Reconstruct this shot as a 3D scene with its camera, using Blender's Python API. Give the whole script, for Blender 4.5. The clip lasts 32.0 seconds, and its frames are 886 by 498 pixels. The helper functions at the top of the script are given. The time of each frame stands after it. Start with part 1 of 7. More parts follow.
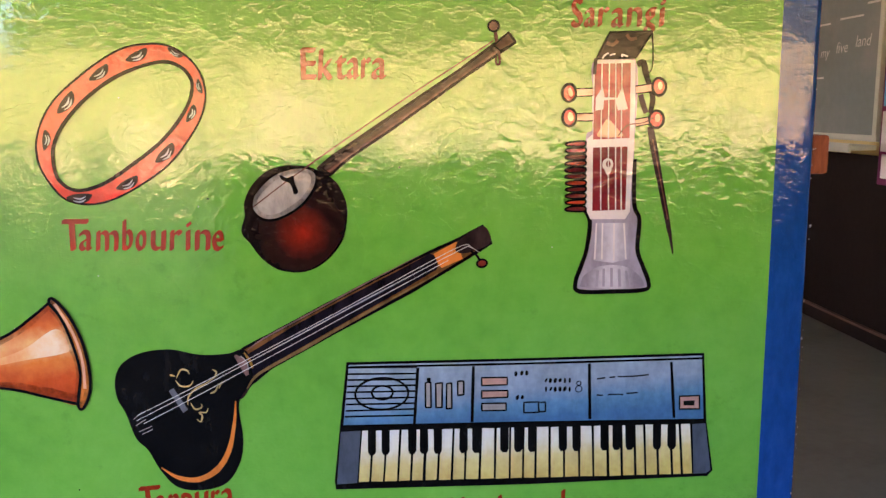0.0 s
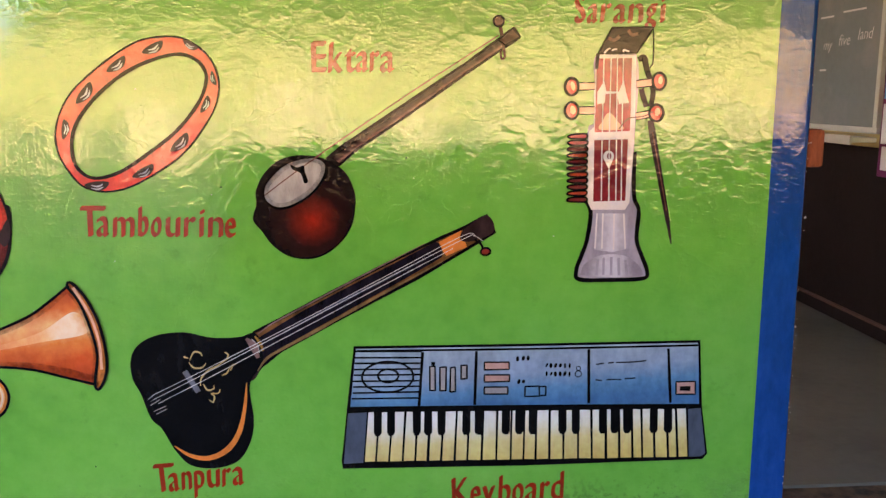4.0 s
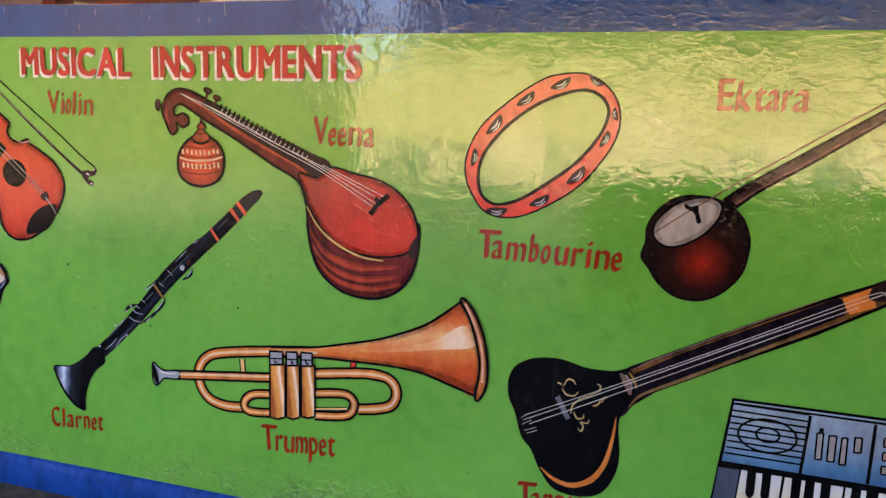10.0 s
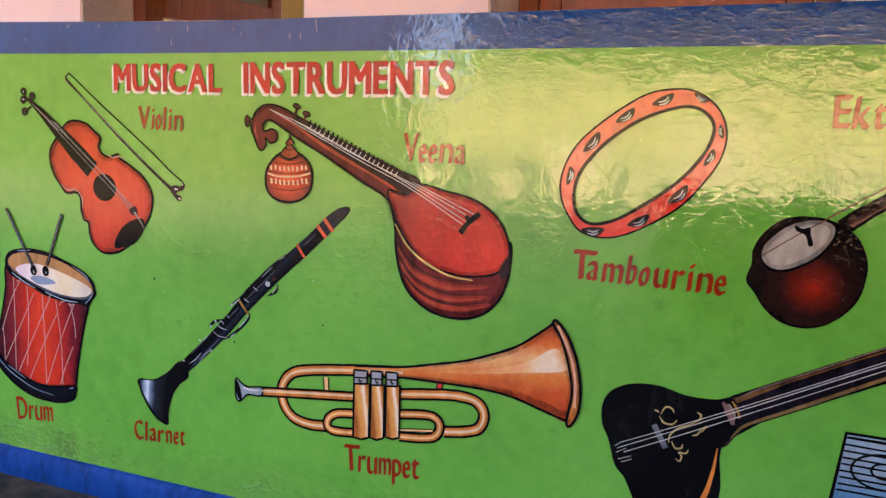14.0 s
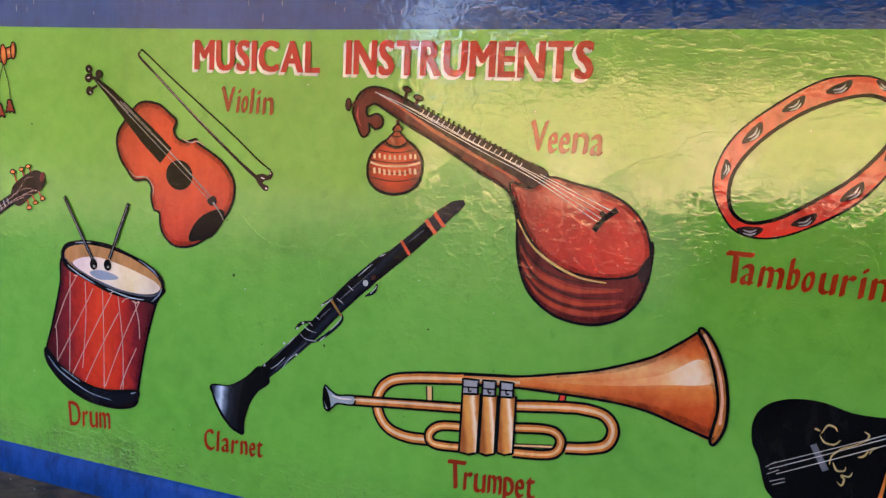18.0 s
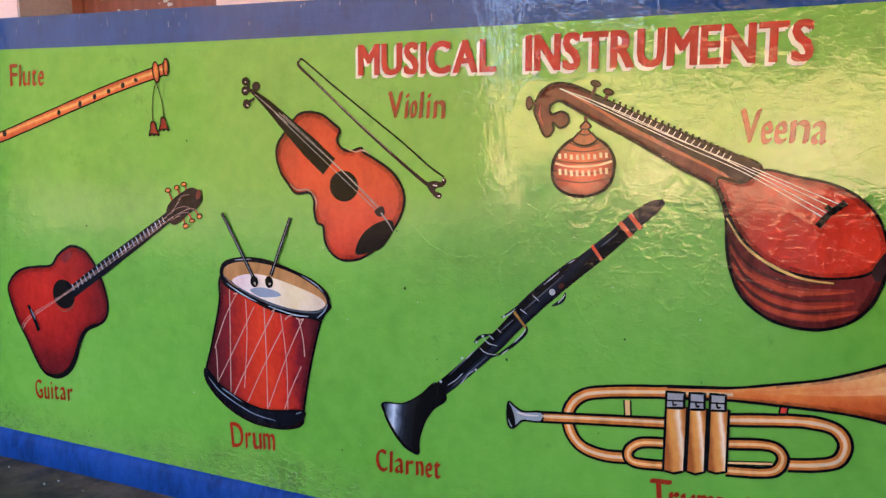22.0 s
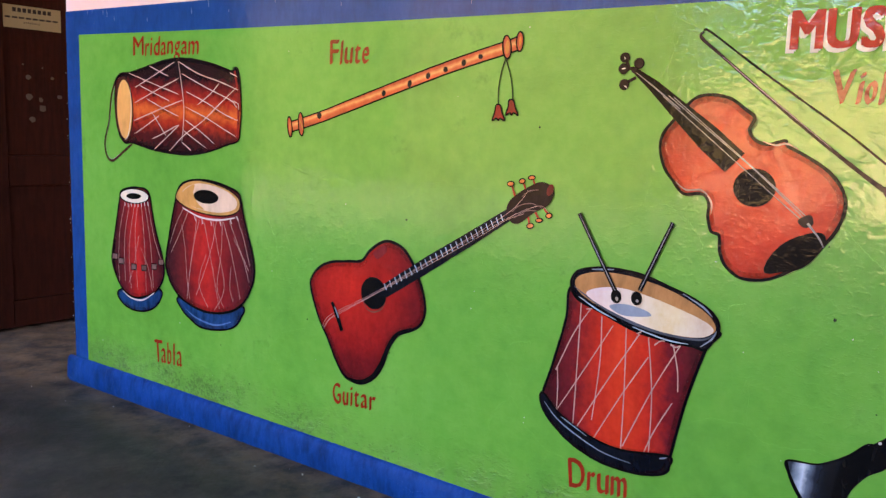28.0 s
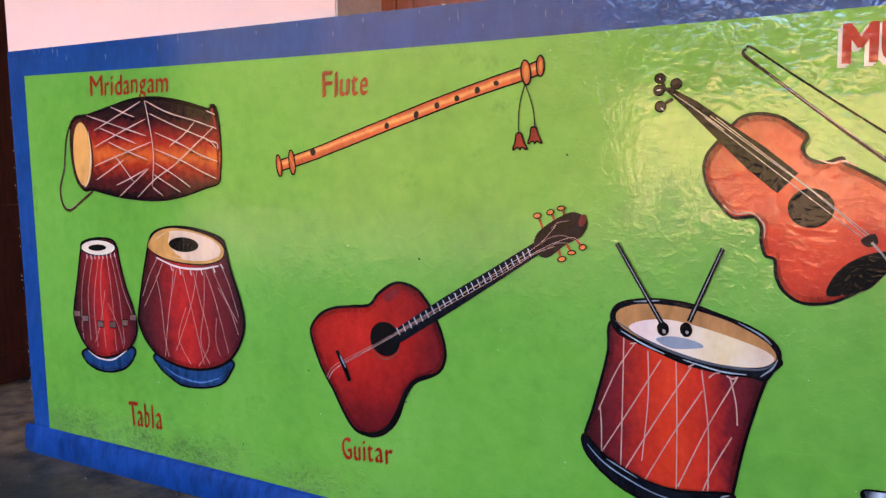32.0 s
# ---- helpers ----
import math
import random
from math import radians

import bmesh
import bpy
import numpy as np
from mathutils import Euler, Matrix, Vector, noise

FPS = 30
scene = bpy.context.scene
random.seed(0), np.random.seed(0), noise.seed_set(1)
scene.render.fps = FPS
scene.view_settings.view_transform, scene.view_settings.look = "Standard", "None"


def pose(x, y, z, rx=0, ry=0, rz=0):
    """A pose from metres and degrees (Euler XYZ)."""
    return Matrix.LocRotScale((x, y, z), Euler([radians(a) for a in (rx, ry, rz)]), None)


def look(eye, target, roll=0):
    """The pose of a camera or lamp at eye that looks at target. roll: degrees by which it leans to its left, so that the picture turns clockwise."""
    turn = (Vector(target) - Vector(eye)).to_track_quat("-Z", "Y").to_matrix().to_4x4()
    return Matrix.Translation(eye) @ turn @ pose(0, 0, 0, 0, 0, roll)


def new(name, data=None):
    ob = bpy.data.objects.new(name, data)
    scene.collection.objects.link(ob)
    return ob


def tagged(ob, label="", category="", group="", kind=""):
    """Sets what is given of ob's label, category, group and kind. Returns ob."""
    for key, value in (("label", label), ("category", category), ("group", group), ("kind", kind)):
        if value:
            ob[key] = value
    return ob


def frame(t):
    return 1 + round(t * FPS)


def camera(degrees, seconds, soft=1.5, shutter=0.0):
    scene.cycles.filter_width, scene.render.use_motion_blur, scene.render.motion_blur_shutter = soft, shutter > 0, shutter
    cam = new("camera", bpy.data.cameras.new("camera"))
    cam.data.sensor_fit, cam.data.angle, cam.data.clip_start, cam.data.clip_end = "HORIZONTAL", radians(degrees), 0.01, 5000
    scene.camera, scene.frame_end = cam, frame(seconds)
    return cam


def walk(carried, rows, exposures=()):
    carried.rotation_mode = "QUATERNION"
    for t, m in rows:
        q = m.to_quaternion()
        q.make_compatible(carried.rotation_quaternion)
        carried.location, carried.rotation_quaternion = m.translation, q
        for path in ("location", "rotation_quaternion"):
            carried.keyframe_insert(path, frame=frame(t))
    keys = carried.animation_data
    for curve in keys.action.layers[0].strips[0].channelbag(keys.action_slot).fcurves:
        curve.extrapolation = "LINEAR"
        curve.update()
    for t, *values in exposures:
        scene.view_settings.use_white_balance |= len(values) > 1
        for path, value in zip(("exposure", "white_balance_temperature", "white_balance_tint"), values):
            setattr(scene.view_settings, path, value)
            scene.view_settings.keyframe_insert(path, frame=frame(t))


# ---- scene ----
cam = camera(55.60, 32.0, soft=1.4)
PATH = [
    (0, (1.295, -1.465, 0.891), (1.4401, 0.5014, 0.5592), -0.60),
    (0.5, (1.288, -1.466, 0.895), (1.4107, 0.4989, 0.5426), -0.36),
    (1, (1.278, -1.467, 0.889), (1.3967, 0.4937, 0.5158), -0.32),
    (1.5, (1.285, -1.483, 0.891), (1.3992, 0.4776, 0.5120), -1.00),
    (2, (1.298, -1.501, 0.906), (1.4501, 0.4553, 0.5166), -1.20),
    (2.5, (1.296, -1.513, 0.898), (1.4731, 0.4494, 0.5525), -0.79),
    (4.5, (1.289, -1.510, 0.906), (1.3812, 0.4501, 0.5203), 0.17),
    (5, (1.285, -1.506, 0.925), (1.3168, 0.4482, 0.5023), 0.59),
    (5.5, (1.268, -1.508, 0.917), (1.2317, 0.4479, 0.5021), 1.07),
    (6, (1.260, -1.507, 0.920), (1.1399, 0.4442, 0.4997), 1.32),
    (6.5, (1.265, -1.508, 0.923), (1.0372, 0.4350, 0.5070), 1.43),
    (7, (1.256, -1.511, 0.925), (0.9317, 0.4238, 0.5344), 1.76),
    (7.5, (1.247, -1.514, 0.919), (0.8267, 0.4067, 0.5513), 2.13),
    (8, (1.238, -1.516, 0.923), (0.7326, 0.3839, 0.5551), 2.30),
    (8.5, (1.231, -1.517, 0.918), (0.6632, 0.3679, 0.5670), 2.08),
    (9, (1.225, -1.517, 0.920), (0.6246, 0.3621, 0.5890), 1.78),
    (9.5, (1.218, -1.516, 0.922), (0.5993, 0.3588, 0.6026), 1.57),
    (10, (1.206, -1.514, 0.923), (0.5583, 0.3514, 0.6062), 1.37),
    (10.5, (1.191, -1.519, 0.925), (0.4937, 0.3292, 0.6126), 1.26),
    (11, (1.179, -1.515, 0.931), (0.4324, 0.3135, 0.6182), 1.33),
    (11.5, (1.161, -1.523, 0.935), (0.3800, 0.2889, 0.6094), 2.30),
    (12, (1.156, -1.522, 0.930), (0.3442, 0.2745, 0.5934), 2.79),
    (12.5, (1.151, -1.521, 0.934), (0.3114, 0.2600, 0.5849), 2.70),
    (13, (1.148, -1.511, 0.926), (0.3251, 0.2836, 0.6038), 1.85),
    (13.5, (1.135, -1.505, 0.924), (0.3555, 0.3136, 0.6306), 1.03),
    (15.5, (1.094, -1.502, 0.911), (0.3436, 0.3307, 0.6324), 3.43),
    (16, (1.050, -1.485, 0.909), (0.3249, 0.3543, 0.6065), 3.14),
    (16.5, (0.967, -1.458, 0.904), (0.2763, 0.3958, 0.6131), 1.49),
    (17, (0.899, -1.478, 0.897), (0.2227, 0.3850, 0.6281), 0.92),
    (17.5, (0.857, -1.475, 0.886), (0.1677, 0.3837, 0.6236), 2.12),
    (18, (0.823, -1.474, 0.881), (0.0971, 0.3693, 0.6087), 2.78),
    (18.5, (0.790, -1.476, 0.875), (0.0065, 0.3428, 0.5951), 2.59),
    (19, (0.778, -1.485, 0.874), (-0.0376, 0.3177, 0.5829), 2.35),
    (19.5, (0.767, -1.481, 0.865), (-0.0783, 0.3090, 0.5819), 1.29),
    (20, (0.755, -1.472, 0.867), (-0.0888, 0.3210, 0.5946), 0.46),
    (20.5, (0.732, -1.457, 0.866), (-0.1144, 0.3374, 0.6131), 0.27),
    (21, (0.666, -1.454, 0.863), (-0.1784, 0.3404, 0.6032), 0.04),
    (21.5, (0.610, -1.463, 0.868), (-0.2540, 0.3195, 0.5884), 0.02),
    (22, (0.576, -1.479, 0.864), (-0.2936, 0.3032, 0.6024), 0.10),
    (22.5, (0.528, -1.468, 0.875), (-0.2924, 0.3409, 0.6400), -0.70),
    (23, (0.468, -1.465, 0.873), (-0.3373, 0.3520, 0.6502), -1.11),
    (23.5, (0.415, -1.464, 0.866), (-0.4231, 0.3397, 0.6550), -1.12),
    (24, (0.382, -1.477, 0.860), (-0.5093, 0.2993, 0.6378), -1.27),
    (24.5, (0.377, -1.486, 0.853), (-0.6084, 0.2382, 0.6169), -0.49),
    (25, (0.363, -1.487, 0.849), (-0.6771, 0.2021, 0.5924), 0.47),
    (25.5, (0.328, -1.469, 0.847), (-0.7646, 0.1818, 0.5619), 1.07),
    (26, (0.267, -1.421, 0.854), (-0.8800, 0.1891, 0.5476), 1.47),
    (26.5, (0.228, -1.404, 0.844), (-0.9500, 0.1887, 0.5692), 1.88),
    (28.5, (0.014, -1.435, 0.840), (-1.2104, 0.1223, 0.5634), 1.32),
    (29, (-0.041, -1.394, 0.842), (-1.2894, 0.1435, 0.5621), 0.92),
    (29.5, (-0.083, -1.361, 0.840), (-1.3385, 0.1712, 0.5642), 0.85),
    (30, (-0.102, -1.332, 0.844), (-1.3264, 0.2268, 0.5799), 0.81),
    (30.5, (-0.130, -1.351, 0.847), (-1.3039, 0.2465, 0.5868), 0.48),
    (31, (-0.142, -1.410, 0.851), (-1.2738, 0.2141, 0.5653), -0.13),
    (31.5, (-0.144, -1.445, 0.860), (-1.2445, 0.2045, 0.5951), -0.79),
    (32, (-0.158, -1.453, 0.858), (-1.2159, 0.2299, 0.6399), -1.12),
]
EXPOSURES = [(0.0, 3.81, 6650, 29), (5.0, 3.78, 6650, 29), (9.0, 3.62, 6500, 30), (11.0, 3.31, 6450, 30), (12.5, 3.46, 6450, 30), (16.0, 3.5, 6450, 29), (18.0, 3.4, 6450, 29), (20.0, 3.41, 6450, 29), (22.0, 3.47, 6450, 28), (24.0, 3.15, 6450, 28), (26.0, 3.56, 6450, 28), (29.0, 3.44, 6450, 28), (30.5, 3.52, 6450, 28), (32.0, 3.45, 6450, 28)]
# Sizes of unseen slabs added to block the sky or be reflected.
BLOCKER_BASE, WEST, SKY_BLOCK_END, POST_BLOCKERS, FACING = 1.57, -14.0, -0.5, (4.7,), (-60.0, 40.0, -30.4, -30.0, -0.2, 3.2)
BLOCKER_END, BLOCK_END, DARK_SLAB = -0.5, -4.2, (-45.0, -10.5, -10.9, -10.7, -0.2, 4.8)
REFLECT_SLABS = ((-4.3, -4.0, 0.6), (-3.3, -2.8, 0.45), (-2.3, -1.4, 0.8), (-1.1, -0.6, 0.45), (-0.5, 0.55, 1.15), (0.6, 1.2, 0.5), (1.5, 2.1, 0.75), (2.6, 3.9, 1.0), (4.0, 4.6, 0.6), (4.8, 6.2, 0.95), (6.4, 7.6, 0.8), (8.0, 20.0, 0.7))
LOW_BLOCKER = (0.4, 0.6)
SUN_FROM = (-0.6, 5.0, 3.37)
OCHRE_SLAB = (-10.4, -4.7, -10.9, -10.7, -0.2, 4.4)
walk(cam, [(t, look(eye, target, roll)) for t, eye, target, roll in PATH], EXPOSURES)

# ---- world and sun ----
world = bpy.data.worlds.new("sky")
scene.world = world
world.use_nodes = True
sky = world.node_tree.nodes.new("ShaderNodeTexSky")
sky.sky_type, sky.sun_disc = "NISHITA", False
sky.sun_elevation, sky.sun_rotation = math.atan2(SUN_FROM[2], math.hypot(SUN_FROM[0], SUN_FROM[1])), math.atan2(SUN_FROM[0], SUN_FROM[1])
sky.air_density, sky.dust_density = 1.0, 3.5
back = world.node_tree.nodes["Background"]
back.inputs["Strength"].default_value = 0.15
world.node_tree.links.new(sky.outputs[0], back.inputs["Color"])
sun = new("sun", bpy.data.lights.new("sun", "SUN"))
sun.data.energy, sun.data.angle, sun.data.color = 2.1, radians(0.6), (1.0, 0.95, 0.88)
sun.matrix_world = look(SUN_FROM, (0, 0, 0))


# ---- materials ----
def PX(r, g, b):
    """A paint's linear colour from its swatch in 0 to 255."""
    return tuple((v / 255 / 12.92 if v < 10 else ((v / 255 + 0.055) / 1.055) ** 2.4) for v in (r, g, b)) + (1.0,)


SHINE = 1.0


class Mat:
    """A node material on world coordinates, with small helpers."""

    def __init__(self, name):
        self.m = bpy.data.materials.new(name)
        self.m.use_nodes = True
        self.t = self.m.node_tree
        self.bsdf = self.t.nodes["Principled BSDF"]
        self.pos = self.add("ShaderNodeNewGeometry").outputs["Position"]

    def add(self, kind, **inputs):
        n = self.t.nodes.new(kind)
        for k, v in inputs.items():
            self.put(n.inputs[k.replace("_", " ")], v)
        return n

    def put(self, socket, v):
        if isinstance(v, bpy.types.NodeSocket):
            self.t.links.new(v, socket)
        else:
            socket.default_value = v

    def noise(self, scale, detail=4.0, rough=0.55, vec=None, stretch=None):
        vec = vec or self.pos
        if stretch:
            mp = self.add("ShaderNodeMapping", Vector=vec)
            mp.inputs["Scale"].default_value = stretch
            vec = mp.outputs[0]
        return self.add("ShaderNodeTexNoise", Vector=vec, Scale=scale, Detail=detail, Roughness=rough).outputs["Fac"]

    def ramp(self, fac, stops):
        n = self.add("ShaderNodeValToRGB", Fac=fac)
        e = n.color_ramp.elements
        while len(e) < len(stops):
            e.new(0.5)
        for el, (p, c) in zip(e, stops):
            el.position, el.color = p, (c if isinstance(c, tuple) else (c, c, c, 1))
        return n.outputs["Color"]

    def mix(self, fac, a, b, kind="MIX"):
        n = self.t.nodes.new("ShaderNodeMix")
        n.data_type, n.blend_type = "RGBA", kind
        for i, v in ((0, fac), (6, a), (7, b)):
            self.put(n.inputs[i], v)
        return n.outputs[2]

    def maths(self, kind, a, b=0.0):
        n = self.t.nodes.new("ShaderNodeMath")
        n.operation = kind
        self.put(n.inputs[0], a)
        self.put(n.inputs[1], b)
        return n.outputs[0]

    def bump(self, height, strength, distance, normal=None):
        n = self.add("ShaderNodeBump", Height=height, Strength=strength, Distance=distance)
        if normal is not None:
            self.put(n.inputs["Normal"], normal)
        return n.outputs[0]

    def done(self, color, rough, normal=None, metal=0.0, spec=0.5):
        self.put(self.bsdf.inputs["Base Color"], color)
        self.put(self.bsdf.inputs["Roughness"], rough)
        self.bsdf.inputs["Metallic"].default_value = metal
        self.bsdf.inputs["Specular IOR Level"].default_value = spec
        if normal is not None:
            self.put(self.bsdf.inputs["Normal"], normal)
        return self.m


def plaster_relief(m, strength=1.0):
    """Trowelled plaster under enamel paint: broad waves, crumpled trowel ridges, brush marks, cracks and pits."""
    wide = m.noise(3.2, 3.0, 0.5)
    trowel = m.noise(9.0, 3.0, 0.5, stretch=(1.0, 1.0, 1.6))
    ridge = m.maths("POWER", m.maths("SUBTRACT", 1.0, m.maths("ABSOLUTE", m.maths("SUBTRACT", m.maths("MULTIPLY", m.noise(8.5, 4.0, 0.6), 2.0), 1.0))), 12.0)
    crumple = m.ramp(m.noise(95.0, 3.0, 0.6, stretch=(0.38, 1.0, 1.0)), [(0.54, 0.0), (0.68, 1.0)])
    brush = m.noise(170.0, 2.0, 0.6, stretch=(1.0, 1.0, 0.09))
    drag = m.maths("MULTIPLY", m.noise(300.0, 2.0, 0.6, stretch=(0.3, 1.0, 1.0)), 0.35)
    patch = m.ramp(m.noise(2.6, 2.0), [(0.46, 0.0), (0.56, 1.0)])
    brush = m.mix(patch, brush, drag)
    crack = m.t.nodes.new("ShaderNodeTexVoronoi")
    crack.feature = "DISTANCE_TO_EDGE"
    m.put(crack.inputs["Vector"], m.mix(0.10, m.pos, m.add("ShaderNodeTexNoise", Vector=m.pos, Scale=7.0, Detail=4.0).outputs["Color"]))
    crack.inputs["Scale"].default_value = 4.2
    keep = m.maths("GREATER_THAN", m.noise(3.4, 2.0), 0.5)
    line_h = m.maths("MULTIPLY", m.maths("LESS_THAN", crack.outputs["Distance"], 0.012), keep)
    n0 = m.bump(line_h, 0.6 * strength, 0.0010)
    pits = m.t.nodes.new("ShaderNodeTexVoronoi")
    m.put(pits.inputs["Vector"], m.pos)
    pits.inputs["Scale"].default_value = 95.0
    some = m.ramp(m.noise(7.0, 4.0, 0.7), [(0.45, 0.0), (0.62, 1.0)])
    dents = m.mix(1.0, m.ramp(pits.outputs["Distance"], [(0.0, 1.0), (0.22, 0.0)]), some, "MULTIPLY")
    fine = m.noise(260.0, 3.0, 0.6)
    lumpy = m.ramp(m.noise(1.9, 3.0), [(0.38, 0.35), (0.56, 1.0)])
    trowel, ridge, crumple = (m.mix(1.0, h, lumpy, "MULTIPLY") for h in (trowel, ridge, crumple))
    grit = m.ramp(m.noise(260.0, 2.0, 0.5, stretch=(0.6, 1.0, 1.0)), [(0.62, 0.0), (0.72, 1.0)])
    n0 = m.bump(grit, 0.9 * strength, WAVE_GRIT, n0)
    n0 = m.bump(dents, 1.0 * strength, WAVE_DENT, n0)
    n = m.bump(wide, 1.0 * strength, WAVE_WIDE, n0)
    n = m.bump(trowel, 1.0 * strength, WAVE_TROWEL, n)
    n = m.bump(ridge, 1.0 * strength, WAVE_RIDGE, n)
    n = m.bump(crumple, 1.0 * strength, WAVE_CRUMPLE, n)
    n = m.bump(brush, 1.0 * strength, WAVE_BRUSH, n)
    return m.bump(fine, 1.0 * strength, WAVE_FINE, n)


WAVE_WIDE, WAVE_TROWEL, WAVE_RIDGE, WAVE_CRUMPLE = 0.0008, 0.00034, 0.00029, 0.00013
WAVE_BRUSH, WAVE_FINE, WAVE_GRIT, WAVE_DENT = 0.00013, 0.00001, 0.00011, 0.00014
GLOSS = 0.03


def paint_gloss(*colors):
    """Dark artist's paint dries duller than the enamel of the panel."""
    lum = sum(0.21 * c[0] + 0.72 * c[1] + 0.07 * c[2] for c in colors) / len(colors)
    return 0.20 + 0.65 * min(1.0, lum / 0.25)


def enamel(name, color, mottle=0.10, spec=None, relief=1.0, dull=0.0):
    """Oil enamel brushed on the plastered wall."""
    m = Mat(name)
    dark = tuple(v * (1 - min(0.75, 2.0 * mottle)) for v in color[:3]) + (1,)
    lite = tuple(min(1, v * (1 + 1.3 * mottle) + 0.004) for v in color[:3]) + (1,)
    c = m.ramp(m.mix(0.55, m.noise(9.0, 4.0), m.noise(48.0, 4.0, 0.7, stretch=(1, 1, 0.35))), [(0.36, dark), (0.5, color), (0.64, lite)])
    r = m.ramp(m.noise(14.0, 3.0), [(0.35, GLOSS * 0.8 + dull), (0.7, GLOSS * 1.6 + dull * 1.4)])
    return m.done(c, r, plaster_relief(m, relief), spec=paint_gloss(color) if spec is None else spec)


def blended(m, fac, stops):
    wob = m.maths("ADD", fac, m.maths("MULTIPLY", m.maths("SUBTRACT", m.noise(38.0, 4.0, 0.65), 0.5), 0.22))
    c = m.ramp(wob, stops)
    c = m.mix(0.30, c, m.ramp(m.noise(90.0, 3.0, 0.6), [(0.3, 0.35), (0.7, 0.65)]), "OVERLAY")
    c = m.mix(0.38, c, m.ramp(m.noise(16.0, 5.0, 0.7, stretch=(1.0, 1.0, 0.5)), [(0.34, 0.22), (0.66, 0.78)]), "OVERLAY")
    r = m.ramp(m.noise(14.0, 3.0), [(0.35, GLOSS * 0.8), (0.7, GLOSS * 1.6)])
    return m.done(c, r, plaster_relief(m), spec=paint_gloss(*[q for _, q in stops]))


def airbrush(name, fig, a, b, stops):
    """The painter's blend of colours from one point of a figure to another (in mm)."""
    m = Mat(name.lower())
    p0 = fig.location + Vector((a[0], 0, a[1])) / 1000
    d = Vector((b[0] - a[0], 0, b[1] - a[1])) / 1000
    off = m.add("ShaderNodeVectorMath", Vector=m.pos)
    off.operation = "SUBTRACT"
    off.inputs[1].default_value = p0
    dot = m.t.nodes.new("ShaderNodeVectorMath")
    dot.operation = "DOT_PRODUCT"
    m.put(dot.inputs[0], off.outputs[0])
    dot.inputs[1].default_value = d / d.length_squared
    return blended(m, dot.outputs["Value"], stops)


def roundbrush(name, fig, c, r, stops):
    """The same, from a middle outwards over r mm."""
    m = Mat(name.lower())
    dist = m.t.nodes.new("ShaderNodeVectorMath")
    dist.operation = "DISTANCE"
    m.put(dist.inputs[0], m.pos)
    dist.inputs[1].default_value = fig.location + Vector((c[0], 0, c[1])) / 1000
    return blended(m, m.maths("DIVIDE", dist.outputs["Value"], r / 1000), stops)


def matte(name, color, rough=0.75, vary=0.15, scale=6.0, relief=0.002, stain=None, spec=0.3):
    m = Mat(name)
    dark = tuple(v * (1 - vary) for v in color[:3]) + (1,)
    lite = tuple(min(1, v * (1 + vary * 0.6)) for v in color[:3]) + (1,)
    c = m.ramp(m.mix(0.4, m.noise(scale, 5.0), m.noise(scale * 11, 3.0)), [(0.3, dark), (0.5, color), (0.7, lite)])
    if stain:
        c = m.mix(m.ramp(m.noise(scale * 0.55, 6.0, 0.7), [(0.5, 0.0), (0.72, 0.75)]), c, stain)
    n = m.bump(m.noise(scale * 9, 5.0, 0.65), 0.8, relief)
    return m.done(c, rough, n, spec=spec)


def wood(name, a, b, rough=0.5, along=(14, 14, 1.2), spec=0.4):
    m = Mat(name)
    g = m.noise(5.0, 6.0, 0.65, stretch=along)
    c = m.ramp(g, [(0.3, a), (0.7, b)])
    c = m.mix(m.ramp(m.noise(7.0, 5.0, 0.7), [(0.5, 0.0), (0.75, 0.5)]), c, tuple(v * 0.45 for v in a[:3]) + (1,))
    return m.done(c, rough, m.bump(g, 0.5, 0.0012), spec=spec)


